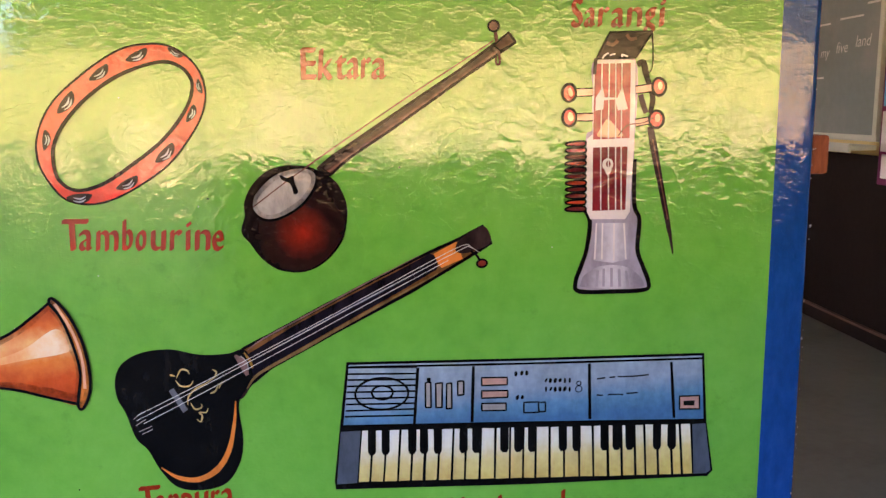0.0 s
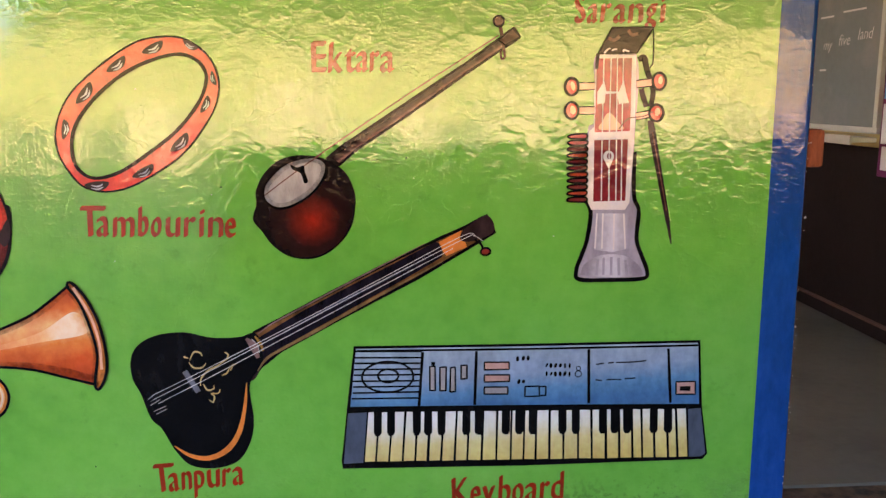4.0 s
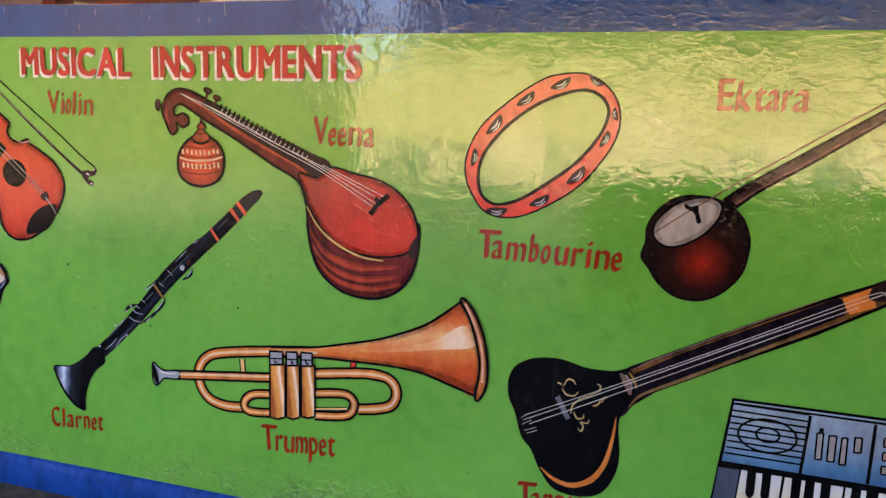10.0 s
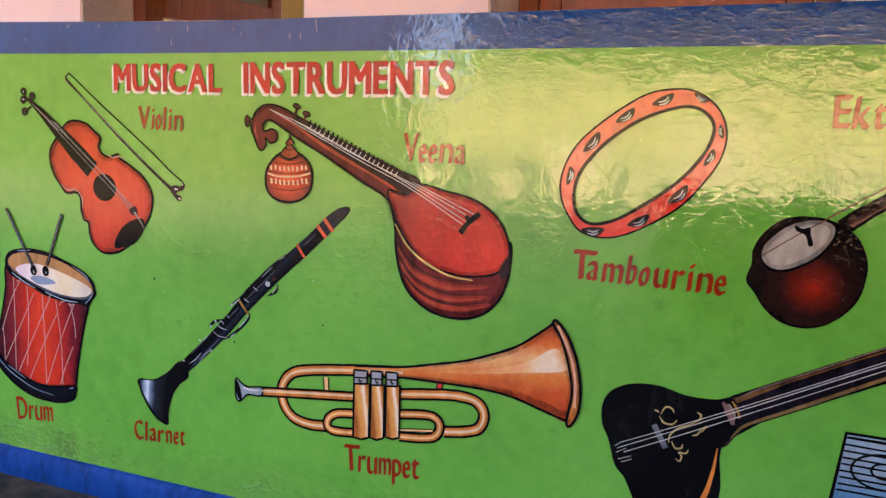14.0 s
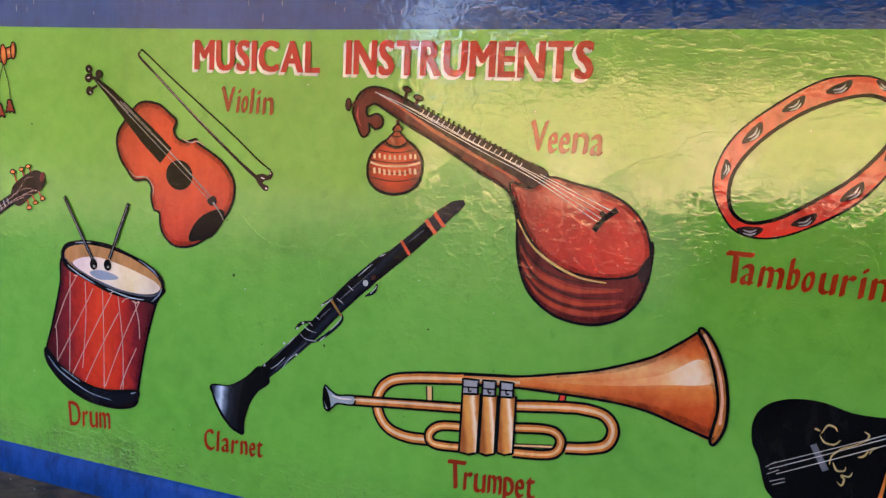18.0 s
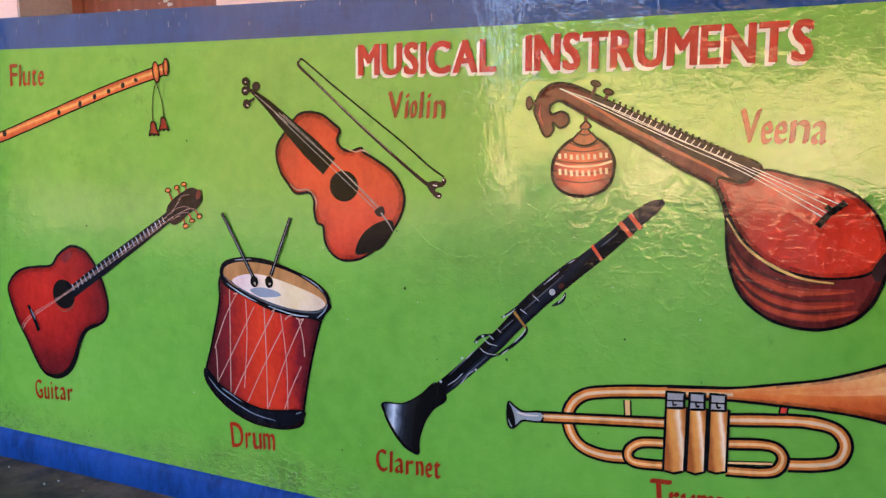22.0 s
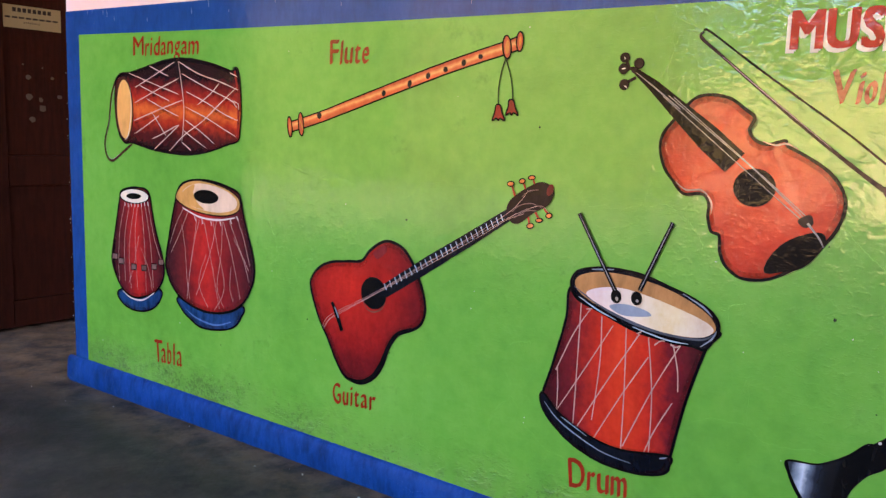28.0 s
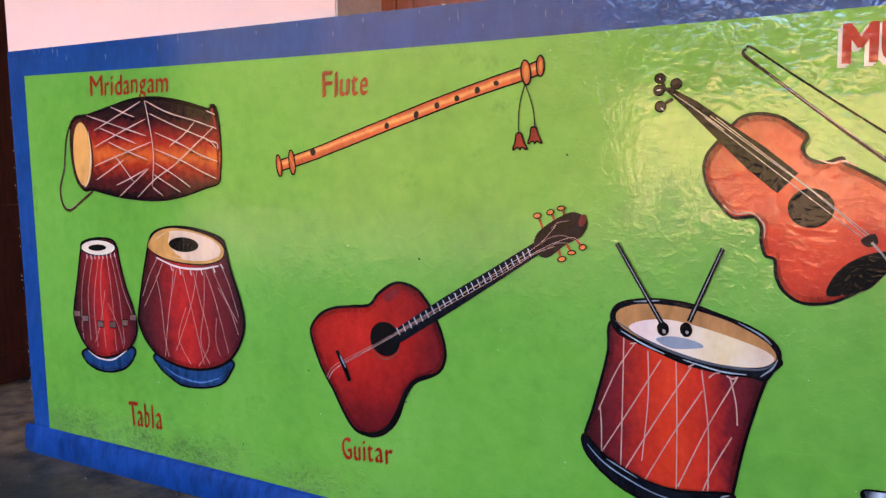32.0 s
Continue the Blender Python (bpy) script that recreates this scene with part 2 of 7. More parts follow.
def green_coat():
    """Grass-green enamel, thin and patchy in places, soiled and pitted low down near the floor."""
    m = Mat("green_enamel")
    base, yellow, deep = PX(100, 176, 60), PX(116, 188, 74), PX(84, 158, 50)
    c = m.ramp(m.mix(0.35, m.noise(2.2, 5.0), m.noise(26.0, 4.0, 0.6)), [(0.3, deep), (0.5, base), (0.7, yellow)])
    smudge = m.ramp(m.mix(0.4, m.noise(4.5, 5.0, 0.7), m.noise(31.0, 4.0, 0.7)), [(0.57, 0.0), (0.68, 0.5)])
    c = m.mix(m.add("ShaderNodeSeparateXYZ", Vector=smudge).outputs["X"], c, PX(70, 128, 40))
    z = m.add("ShaderNodeSeparateXYZ", Vector=m.pos).outputs["Z"]
    low = m.maths("SUBTRACT", 1.0, m.maths("DIVIDE", m.maths("SUBTRACT", z, 0.07), 0.11))
    spots = m.ramp(m.mix(0.55, m.noise(5.0, 3.0), m.noise(85.0, 4.0, 0.7)), [(0.55, 0.0), (0.60, 1.0)])
    soil = m.maths("MULTIPLY", m.maths("MAXIMUM", low, 0.0), m.add("ShaderNodeSeparateXYZ", Vector=spots).outputs["X"])
    c = m.mix(m.maths("MINIMUM", m.maths("MULTIPLY", soil, 0.8), 0.45), c, PX(62, 88, 38))
    dull = m.maths("MULTIPLY", m.maths("MAXIMUM", low, 0.0), m.noise(3.0, 4.0, 0.65))
    c = m.mix(m.maths("MINIMUM", m.maths("MULTIPLY", dull, 0.35), 0.22), c, PX(84, 112, 50))
    r = m.ramp(m.noise(14.0, 3.0), [(0.35, GLOSS * 0.8), (0.7, GLOSS * 1.6)])
    foot = m.maths("MINIMUM", m.maths("MAXIMUM", m.maths("SUBTRACT", 1.0, m.maths("DIVIDE", m.maths("SUBTRACT", z, 0.09), 0.13)), 0.0), 1.0)
    broken = m.ramp(m.mix(0.5, m.noise(4.2, 3.0), m.noise(24.0, 3.0, 0.6)), [(0.47, 0.0), (0.55, 1.0)])
    flakes = m.ramp(m.noise(62.0, 4.0, 0.65, stretch=(0.7, 1.0, 1.0)), [(0.44, 0.0), (0.56, 1.0)])
    worn = m.maths("MULTIPLY", foot, m.maths("MULTIPLY", m.add("ShaderNodeSeparateXYZ", Vector=broken).outputs["X"], m.add("ShaderNodeSeparateXYZ", Vector=flakes).outputs["X"]))
    c = m.mix(m.maths("MULTIPLY", worn, 0.22), c, PX(92, 124, 62))
    n = m.bump(worn, 1.0, 0.0010, m.bump(soil, 0.7, 0.0009, plaster_relief(m)))
    return m.done(c, r, n, spec=SHINE)


def cement_floor():
    """Trodden cement: dark blotches, fine grit, brown dust swept against the wall's foot."""
    m = Mat("grey_cement_floor")
    c = m.ramp(m.mix(0.4, m.noise(2.4, 6.0, 0.65), m.noise(34.0, 4.0, 0.6)), [(0.3, PX(35, 32, 28)), (0.5, PX(55, 50, 43)), (0.68, PX(79, 72, 62))])
    y = m.add("ShaderNodeSeparateXYZ", Vector=m.pos).outputs["Y"]
    near = m.maths("MAXIMUM", m.maths("ADD", 1.0, m.maths("MULTIPLY", y, 4.5)), 0.0)
    dust = m.maths("MULTIPLY", m.maths("MINIMUM", near, 1.0), m.ramp(m.noise(11.0, 5.0, 0.7), [(0.38, 0.0), (0.62, 0.85)]))
    c = m.mix(dust, c, PX(128, 104, 78))
    n = m.bump(m.noise(3.0, 5.0, 0.6), 0.7, 0.006)
    return m.done(c, m.ramp(m.noise(6.0, 4.0), [(0.35, 0.55), (0.65, 0.85)]), m.bump(m.noise(60.0, 5.0, 0.65), 0.9, 0.0025, n), spec=0.3)


def dry_brush(name, color):
    """Thin dark glaze dragged on with a dry brush, the coat below showing through."""
    m = Mat(name)
    cover = m.ramp(m.mix(0.5, m.noise(30.0, 5.0, 0.7), m.noise(140.0, 3.0, 0.6)), [(0.38, 0.0), (0.66, 0.6)])
    m.done(color, GLOSS * 1.2, plaster_relief(m), spec=paint_gloss(color))
    see = m.add("ShaderNodeBsdfTransparent")
    mixed = m.add("ShaderNodeMixShader")
    m.put(mixed.inputs[0], m.add("ShaderNodeSeparateXYZ", Vector=cover).outputs["X"])
    m.put(mixed.inputs[1], see.outputs[0])
    m.put(mixed.inputs[2], m.bsdf.outputs[0])
    m.put(m.t.nodes["Material Output"].inputs["Surface"], mixed.outputs[0])
    return m.m


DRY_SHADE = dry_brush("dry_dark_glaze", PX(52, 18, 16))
GREEN = green_coat()
BLUE = enamel("blue_enamel", PX(12, 68, 138), 0.10, spec=0.62, relief=0.9)
BLUE_FOOT = enamel("worn_blue_enamel", PX(6, 62, 132), 0.22, spec=0.12, relief=2.2, dull=0.4)
INK = enamel("black_line_paint", PX(10, 9, 9), 0.2)
BLACK_GLOSS = enamel("black_figure_paint", PX(11, 11, 12), 0.25)
NAVY_BLACK = enamel("navy_black_paint", PX(13, 17, 26), 0.25)
BROWN_BLACK = enamel("brown_black_paint", PX(44, 30, 30), 0.3)
GREEN_BLACK = enamel("green_black_paint", PX(30, 42, 28), 0.2)
BROWN_DARK = enamel("dark_brown_paint", PX(72, 36, 28), 0.3)
BROWN = enamel("brown_paint", PX(112, 72, 58), 0.25)
BROWN_GREY = enamel("grey_brown_paint", PX(120, 92, 86), 0.25)
BROWN_ORANGE = enamel("ochre_brown_paint", PX(104, 68, 34), 0.4)
MAROON = enamel("maroon_paint", PX(104, 34, 32), 0.25)
MAROON_FLAT = enamel("deep_red_paint", PX(122, 30, 36), 0.25)
RUST = enamel("rust_paint", PX(168, 62, 36), 0.25)
RED_DARK = enamel("dark_red_paint", PX(150, 36, 30), 0.2)
RED_WARM = enamel("warm_red_paint", PX(222, 58, 42), 0.12)
RED_ORANGE = enamel("red_orange_paint", PX(206, 84, 50), 0.15)
RED_REFLECT = enamel("reflection_pink_red", PX(196, 70, 72), 0.15)
CRIMSON = enamel("crimson_paint", PX(182, 56, 62), 0.3)
ORANGE_RED = enamel("orange_red_paint", PX(214, 84, 44), 0.15)
ORANGE = enamel("orange_paint", PX(226, 128, 52), 0.15)
ORANGE_PALE = enamel("pale_orange_paint", PX(238, 186, 122), 0.14)
BRASS = enamel("brass_orange_paint", PX(212, 120, 46), 0.22)
GOLD = enamel("gold_line_paint", PX(214, 172, 96), 0.15)
GOLD_DARK = enamel("dark_gold_paint", PX(150, 110, 48), 0.15)
TAN_GOLD = enamel("tan_gold_paint", PX(206, 152, 82), 0.15)
TAN_DRUM = enamel("tan_paint", PX(184, 132, 78), 0.15)
TAN_GREY = enamel("grey_tan_paint", PX(158, 148, 142), 0.15)
TAN_PINK = enamel("pink_tan_paint", PX(190, 144, 128), 0.15)
SKIN_ORANGE = enamel("skin_orange_paint", PX(240, 178, 98), 0.08)
SKIN_GREY = enamel("skin_grey_paint", PX(178, 170, 158), 0.14)
PEACH = enamel("peach_paint", PX(238, 180, 140), 0.12)
CREAM = enamel("cream_paint", PX(234, 222, 202), 0.06)
CREAM_PINK = enamel("pinkish_cream_paint", PX(228, 200, 172), 0.08)
OFFWHITE = enamel("off_white_paint", PX(226, 214, 208), 0.06)
WHITE_LINE = enamel("white_line_paint", PX(214, 208, 200), 0.08)
LACE_BRIGHT = enamel("bright_lace_paint", PX(222, 190, 176), 0.14)
LACE = enamel("lace_white_paint", PX(200, 160, 148), 0.14)
GREY_PAINT = enamel("grey_paint", PX(160, 150, 160), 0.14)
MOUTH_STEEL = enamel("mouthpiece_grey_paint", PX(150, 160, 166), 0.12)
STEEL = enamel("steel_grey_paint", PX(158, 158, 164), 0.16)
SLATE = enamel("slate_paint", PX(76, 84, 96), 0.16)
BLUE_GREY = enamel("blue_grey_paint", PX(136, 152, 172), 0.16)
SKY_LINE = enamel("pale_blue_paint", PX(172, 196, 214), 0.12)
BLUE_DEEP = enamel("deep_blue_paint", PX(22, 62, 108), 0.4)
BLUE_BRIGHT = enamel("bright_blue_paint", PX(72, 116, 176), 0.25)
LETTER = enamel("letter_red_paint", PX(150, 44, 14), 0.15, spec=0.75)
HEAD_RED = enamel("headline_red_paint", PX(192, 40, 38), 0.08)
HEAD_WHITE = enamel("headline_white_paint", PX(240, 232, 214), 0.04)
CHIP = matte("bare_plaster_chips", PX(196, 196, 190), 0.9, 0.2, 40.0)
PINK = matte("pink_white_distemper", PX(248, 214, 204), 0.7, 0.04, 3.0, 0.0012)
REVEAL = matte("grey_soiled_plaster", PX(214, 204, 200), 0.8, 0.25, 9.0, 0.002, PX(105, 92, 92))
CREAM_WALL = matte("cream_distemper", PX(226, 212, 150), 0.75, 0.05, 2.0, 0.001)
DADO = matte("dark_brown_dado_paint", PX(34, 25, 21), 0.7, 0.25, 4.0, 0.001, spec=0.05)
CEMENT = cement_floor()
ROOM_CEMENT = matte("grey_green_cement", PX(98, 100, 88), 0.55, 0.18, 3.0, 0.0015, PX(70, 70, 62))
TRIM_EDGE = matte("worn_brown_edge", PX(92, 62, 48), 0.7, 0.3, 20.0)
GROUND = matte("pale_courtyard_earth", PX(122, 104, 80), 0.9, 0.12, 0.8, 0.01)
CONCRETE = matte("whitewashed_plaster", PX(214, 206, 192), 0.85, 0.1, 2.0, 0.002)
# Dark tone picked to dim reflections and bounced light.
DIM_CEMENT = matte("dim_grey_cement", PX(96, 90, 78), 0.9, 0.2, 3.0, 0.003)
# Dark tone keeps bounced light low; no ceiling comes into view.
ROOF = matte("dull_brown_ceiling_boards", PX(128, 110, 96), 0.8, 0.15, 4.0)
# Colours of unseen outdoor slabs, picked for what the gloss should reflect.
BRIGHT_REFLECTOR = matte("warm_bright_reflector", PX(224, 191, 146), 0.85, 0.06, 0.8, 0.004)
OLIVE = matte("dark_olive_blocker", PX(72, 68, 29), 0.85, 0.12, 1.2, 0.003)
OCHRE = matte("dim_ochre_reflector", PX(96, 84, 48), 0.85, 0.1, 0.8, 0.004)
FAR_REFLECTOR = matte("warm_cream_reflector", PX(178, 156, 104), 0.85, 0.08, 0.6, 0.004)
WOOD = wood("brown_window_wood", PX(118, 58, 34), PX(150, 82, 52), 0.45)
DOOR_WOOD = wood("dark_brown_door_paint", PX(40, 15, 8), PX(56, 22, 12), 0.7, spec=0.08)
RAW_WOOD = wood("bare_orange_wood", PX(120, 58, 30), PX(156, 84, 48), 0.7, (30, 30, 6))
SLATEBOARD = matte("chalky_blackboard", PX(118, 132, 128), 0.7, 0.14, 3.0, 0.0006, PX(150, 154, 146))
CHALK = matte("chalk", PX(214, 218, 212), 0.95, 0.1, 60.0)
BOARD_FRAME = matte("pale_board_frame_paint", PX(196, 204, 190), 0.6, 0.08, 8.0)
PAPER = matte("white_paper", PX(222, 222, 226), 0.8, 0.03, 12.0)
PAPER_BLUE = matte("blue_paper", PX(96, 168, 214), 0.8, 0.06, 12.0)
PAPER_GREEN = matte("green_paper", PX(150, 204, 96), 0.8, 0.06, 12.0)
PAPER_TEAL = matte("pale_teal_paper", PX(150, 196, 186), 0.8, 0.1, 20.0)
MAGENTA = matte("purple_board_cloth", PX(112, 40, 84), 0.9, 0.1, 12.0)
NOTICE = matte("yellowed_notice_paper", PX(158, 142, 104), 0.7, 0.08, 14.0)
PRINT = matte("black_print", PX(48, 40, 34), 0.8, 0.1, 30.0)
IRON = matte("dark_iron", PX(48, 40, 38), 0.45, 0.2, 30.0)


def glass_mat():
    m = Mat("dusty_window_glass")
    m.put(m.bsdf.inputs["Base Color"], m.ramp(m.noise(9.0, 5.0, 0.7), [(0.3, PX(150, 150, 140)), (0.7, PX(176, 176, 164))]))
    m.bsdf.inputs["Roughness"].default_value = 0.22
    m.bsdf.inputs["Transmission Weight"].default_value = 0.35
    return m.m


GLASS = glass_mat()


# ---- building blocks ----
def mesh_of(name, verts, faces, mat, parent=None, label="", smooth=False):
    me = bpy.data.meshes.new(name)
    me.from_pydata(verts, [], faces)
    me.materials.append(mat)
    if smooth:
        me.shade_smooth()
    ob = new(name, me)
    if parent:
        ob.parent = parent
    if label:
        tagged(ob, label)
    return ob


def part(name, bm, mat, parent=None, label="", smooth=False):
    me = bpy.data.meshes.new(name)
    bmesh.ops.recalc_face_normals(bm, faces=bm.faces)
    bm.to_mesh(me)
    bm.free()
    me.materials.append(mat)
    if smooth:
        me.shade_smooth()
    ob = new(name, me)
    if parent:
        ob.parent = parent
    if label:
        tagged(ob, label)
    return ob


def box(x0, x1, y0, y1, z0, z1, bevel=0.0, bm=None, seg=2):
    own = bmesh.new()
    bmesh.ops.create_cube(own, size=1.0)
    for v in own.verts:
        v.co = Vector(((x0 + x1) / 2 + v.co.x * (x1 - x0), (y0 + y1) / 2 + v.co.y * (y1 - y0), (z0 + z1) / 2 + v.co.z * (z1 - z0)))
    if bevel:
        bmesh.ops.bevel(own, geom=own.edges[:], offset=bevel, segments=seg, affect="EDGES", profile=0.6)
    if bm is None:
        return own
    tmp = bpy.data.meshes.new("tmp")
    own.to_mesh(tmp)
    bm.from_mesh(tmp)
    own.free()
    bpy.data.meshes.remove(tmp)
    return bm


def empty(name, x, y, z, label, category, group="", kind=""):
    ob = new(name)
    ob.empty_display_size = 0.1
    ob.location = (x, y, z)
    return tagged(ob, label, category, group, kind)


def local(bm, ob):
    bmesh.ops.translate(bm, verts=bm.verts, vec=-Vector(ob.location))
    return bm


# ---- the mural wall ----
LEFT, RIGHT, THICK = -2.573, 2.076, 0.23


def sill(x):
    """The height at which the blue band ends and the windows begin: it sags slightly from one end to the other."""
    return 1.138 + 0.0203 * max(0.0, -x - 0.1)


def green_top(x):
    u = max(0.0, -x)
    return 1.0705 + 0.004 * u + 0.0052 * u * u + 0.0008 * math.sin(2.3 * x)


def green_low(x):
    return 0.072 - 0.003 * max(0.0, -x - 1.0) + 0.0012 * math.sin(3.1 * x + 1)


WINDOWS = [(-1.334, -0.696), (-0.433, 0.171), (0.568, 1.170)]
CEIL, HEAD = 2.9, 2.15


def wall_mesh():
    """Wall between the two doorways, with three window openings."""
    cuts = sorted({LEFT + 0.014, RIGHT - 0.014, *[v for w in WINDOWS for v in w], *np.arange(-2.4, 2.0, 0.3).round(3).tolist()})
    bm = bmesh.new()
    for a, b in zip(cuts, cuts[1:]):
        open_here = any(w[0] - 1e-6 <= a and b <= w[1] + 1e-6 for w in WINDOWS)
        spans = [(0.0, 0.0, sill(a), sill(b)), (HEAD, HEAD, CEIL, CEIL)] if open_here else [(0.0, 0.0, CEIL, CEIL)]
        for za, zb, ta, tb in spans:
            v = [bm.verts.new(c) for c in ((a, 0, za), (b, 0, zb), (b, 0, tb), (a, 0, ta), (a, THICK, za), (b, THICK, zb), (b, THICK, tb), (a, THICK, ta))]
            for f in ((0, 1, 2, 3), (5, 4, 7, 6), (3, 2, 6, 7), (0, 4, 5, 1)):
                bm.faces.new([v[i] for i in f])
            if abs(a - cuts[0]) < 1e-6 or any(abs(a - w[1]) < 1e-6 for w in WINDOWS):
                bm.faces.new([v[i] for i in (0, 3, 7, 4)])
            if abs(b - cuts[-1]) < 1e-6 or any(abs(b - w[0]) < 1e-6 for w in WINDOWS):
                bm.faces.new([v[i] for i in (1, 5, 6, 2)])
    return bm


wall = part("wall_mural", wall_mesh(), PINK)
tagged(wall, "plastered wall painted pinkish white above the mural", "wall", kind="structure")


def sheet(name, mat, low, high, x0, x1, y, steps=60, wrap=False):
    """A coat of paint on the wall's face between two wavy edges; wrap: it turns round both rounded ends."""
    xs = [(x, y) for x in np.linspace(x0, x1, steps)]
    if wrap:
        r = 0.012
        arc = [(math.sin(a) * r, r - math.cos(a) * r) for a in np.linspace(0, math.pi / 2, 6)[1:]]
        xs = [(x0 - dx, y + dy) for dx, dy in reversed(arc)] + xs + [(x1 + dx, y + dy) for dx, dy in arc]
        xs = [(x0 - r, y + THICK * 0.9)] + xs + [(x1 + r, y + THICK * 0.9)]
    rows = 14
    verts, faces = [], []
    for x, yy in xs:
        lo, hi = low(x), high(x)
        for k in range(rows + 1):
            z = lo + (hi - lo) * k / rows
            wob = 0.0028 * noise.noise(Vector((x * 0.6, 4.0, z * 7))) if (wrap and (x < x0 or x > x1)) else 0.0
            verts.append((x + wob, yy, z))
    for i in range(len(xs) - 1):
        for k in range(rows):
            a = i * (rows + 1) + k
            faces.append((a, a + rows + 1, a + rows + 2, a + 1))
    return mesh_of(name, verts, faces, mat, smooth=True)


tagged(sheet("blue_border", BLUE, lambda x: 0.0, sill, LEFT + 0.012, RIGHT - 0.012, -0.0008, wrap=True),
       "blue enamel border coat worn along the wall's ends", "painted border", kind="structure")
tagged(sheet("green_panel", GREEN, green_low, green_top, -2.486, 2.002, -0.0016),
       "glossy green enamel panel over uneven plaster", "painted panel", kind="structure")


def skirting():
    bm = bmesh.new()
    prof = [(0.0, -0.0), (0.0, -0.015), (0.052, -0.013), (0.066, -0.008), (0.070, -0.003), (0.0712, -0.0)]
    cols = []
    for x in np.linspace(LEFT - 0.028, RIGHT + 0.012, 70):
        cols.append([bm.verts.new((x, y + 0.0025 * noise.noise(Vector((x * 4, z * 9, 1))) * (z > 0.01), z - 0.03 * (k == 0) - 0.004 * max(0, -x - 1) + (0.002 * noise.noise(Vector((x * 5, 0, 3))) if k > 1 else 0))) for k, (z, y) in enumerate(prof)])
    for a, b in zip(cols, cols[1:]):
        for i in range(len(prof) - 1):
            bm.faces.new((a[i], b[i], b[i + 1], a[i + 1]))
    for col in (cols[0], cols[-1]):
        bm.faces.new(col)
    return bm


tagged(part("baseboard", skirting(), BLUE_FOOT, smooth=True), "blue painted cement skirting along the foot of the wall", "skirting", kind="structure")


# ---- floor, rooms, veranda, unseen slabs that block or reflect light ----
def slab(name, label, category, mat, *size):
    return tagged(part(name, box(*size), mat), label, category, kind="structure")


def floor_sheet():
    bm = bmesh.new()
    xs, ys = np.arange(-14, 9.01, 0.25), np.arange(-3.25, 5.26, 0.25)
    g = [[bm.verts.new((x, y, 0.004 * noise.noise(Vector((x * 0.9, y * 0.9, 0))) - 0.004 - 0.012 * min(1.6, max(0, -x - 1)))) for y in ys] for x in xs]
    for i in range(len(xs) - 1):
        for k in range(len(ys) - 1):
            bm.faces.new((g[i][k], g[i + 1][k], g[i + 1][k + 1], g[i][k + 1]))
    return bm


tagged(part("floor", floor_sheet(), CEMENT, smooth=True), "worn dark grey cement floor with dust", "floor", kind="structure")
room_floor = box(1.2, 3.09, THICK + 0.02, 4.99, -0.05, 0.004)
tagged(part("floor_classroom", room_floor, ROOM_CEMENT), "smooth grey-green cement floor of the classroom", "floor", kind="structure")
slab("ground", "pale bare earth of the yard outside", "ground", GROUND, -400, 400, -400, 400, -0.6, -0.12)
slab("ceiling", "plain dull brown ceiling", "ceiling", ROOF, WEST, 9, 0.0, 5.2, CEIL, CEIL + 0.15)
# Unseen slab added overhead; its end sets where open skylight begins.
slab("ceiling_veranda", "unseen dull brown slab added overhead to block skylight", "ceiling", ROOF, SKY_BLOCK_END, 9, -3.3, -0.002, CEIL, CEIL + 0.15)
# Unseen overhang added so the upper wall gets less sky than its foot.
slab("ceiling_lean_to", "underside of the lean-to roof over the doorway and windows", "ceiling", CONCRETE, WEST, SKY_BLOCK_END - 0.01, -1.3, -0.002, 2.16, 2.26)
slab("wall_left", "plain pinkish wall beside the doorway", "wall", PINK, WEST, -3.50, 0, THICK, -0.1, CEIL)
slab("wall_right", "plain pinkish wall beside the doorway", "wall", PINK, 3.12, 9, 0, THICK, -0.1, CEIL)
slab("wall_over_left_door", "plain wall over the doorway", "wall", PINK, -3.50, LEFT, 0, THICK, 2.1, CEIL)
slab("wall_over_right_door", "plain wall over the doorway", "wall", PINK, RIGHT, 3.12, 0, THICK, 2.1, CEIL)
slab("wall_room_left", "plain cream classroom wall", "wall", CREAM_WALL, -3.70, -3.50, THICK, 5.2, -0.1, CEIL)
slab("wall_room_right", "cream classroom wall behind the blackboard", "wall", CREAM_WALL, 3.12, 3.32, THICK, 5.2, -0.1, CEIL)
slab("dado", "dark brown painted lower part of the classroom wall", "dado", DADO, 3.11, 3.12, THICK, 5.0, 0.0, 0.70)
slab("trim", "dark skirting board with a worn edge", "skirting", DADO, 3.095, 3.11, THICK, 5.0, -0.02, 0.05)
slab("trim_edge", "worn paler top edge of the dark skirting board", "skirting", TRIM_EDGE, 3.091, 3.11, THICK, 5.0, 0.052, 0.060)
# Unseen gap left in the back wall, added to let daylight in.
slab("wall_back_low", "cream back wall of the classroom under its windows", "wall", CREAM_WALL, -3.7, 3.32, 5.0, 5.2, -0.1, 1.0)
slab("wall_back_high", "cream back wall of the classroom over its windows", "wall", CREAM_WALL, -3.7, 3.32, 5.0, 5.2, 2.1, CEIL)
for a, b in ((-3.7, -2.4), (0.6, 3.32)):
    slab("wall_back_pier", "cream pier between the back windows", "wall", CREAM_WALL, a, b, 5.0, 5.2, 1.0, 2.1)
# Unseen beam, post and low wall added to darken the panel's right half.
slab("beam", "unseen dark beam added to cut off the sky", "beam", DIM_CEMENT, BLOCKER_END, 9, -3.30, -3.05, BLOCKER_BASE, CEIL)
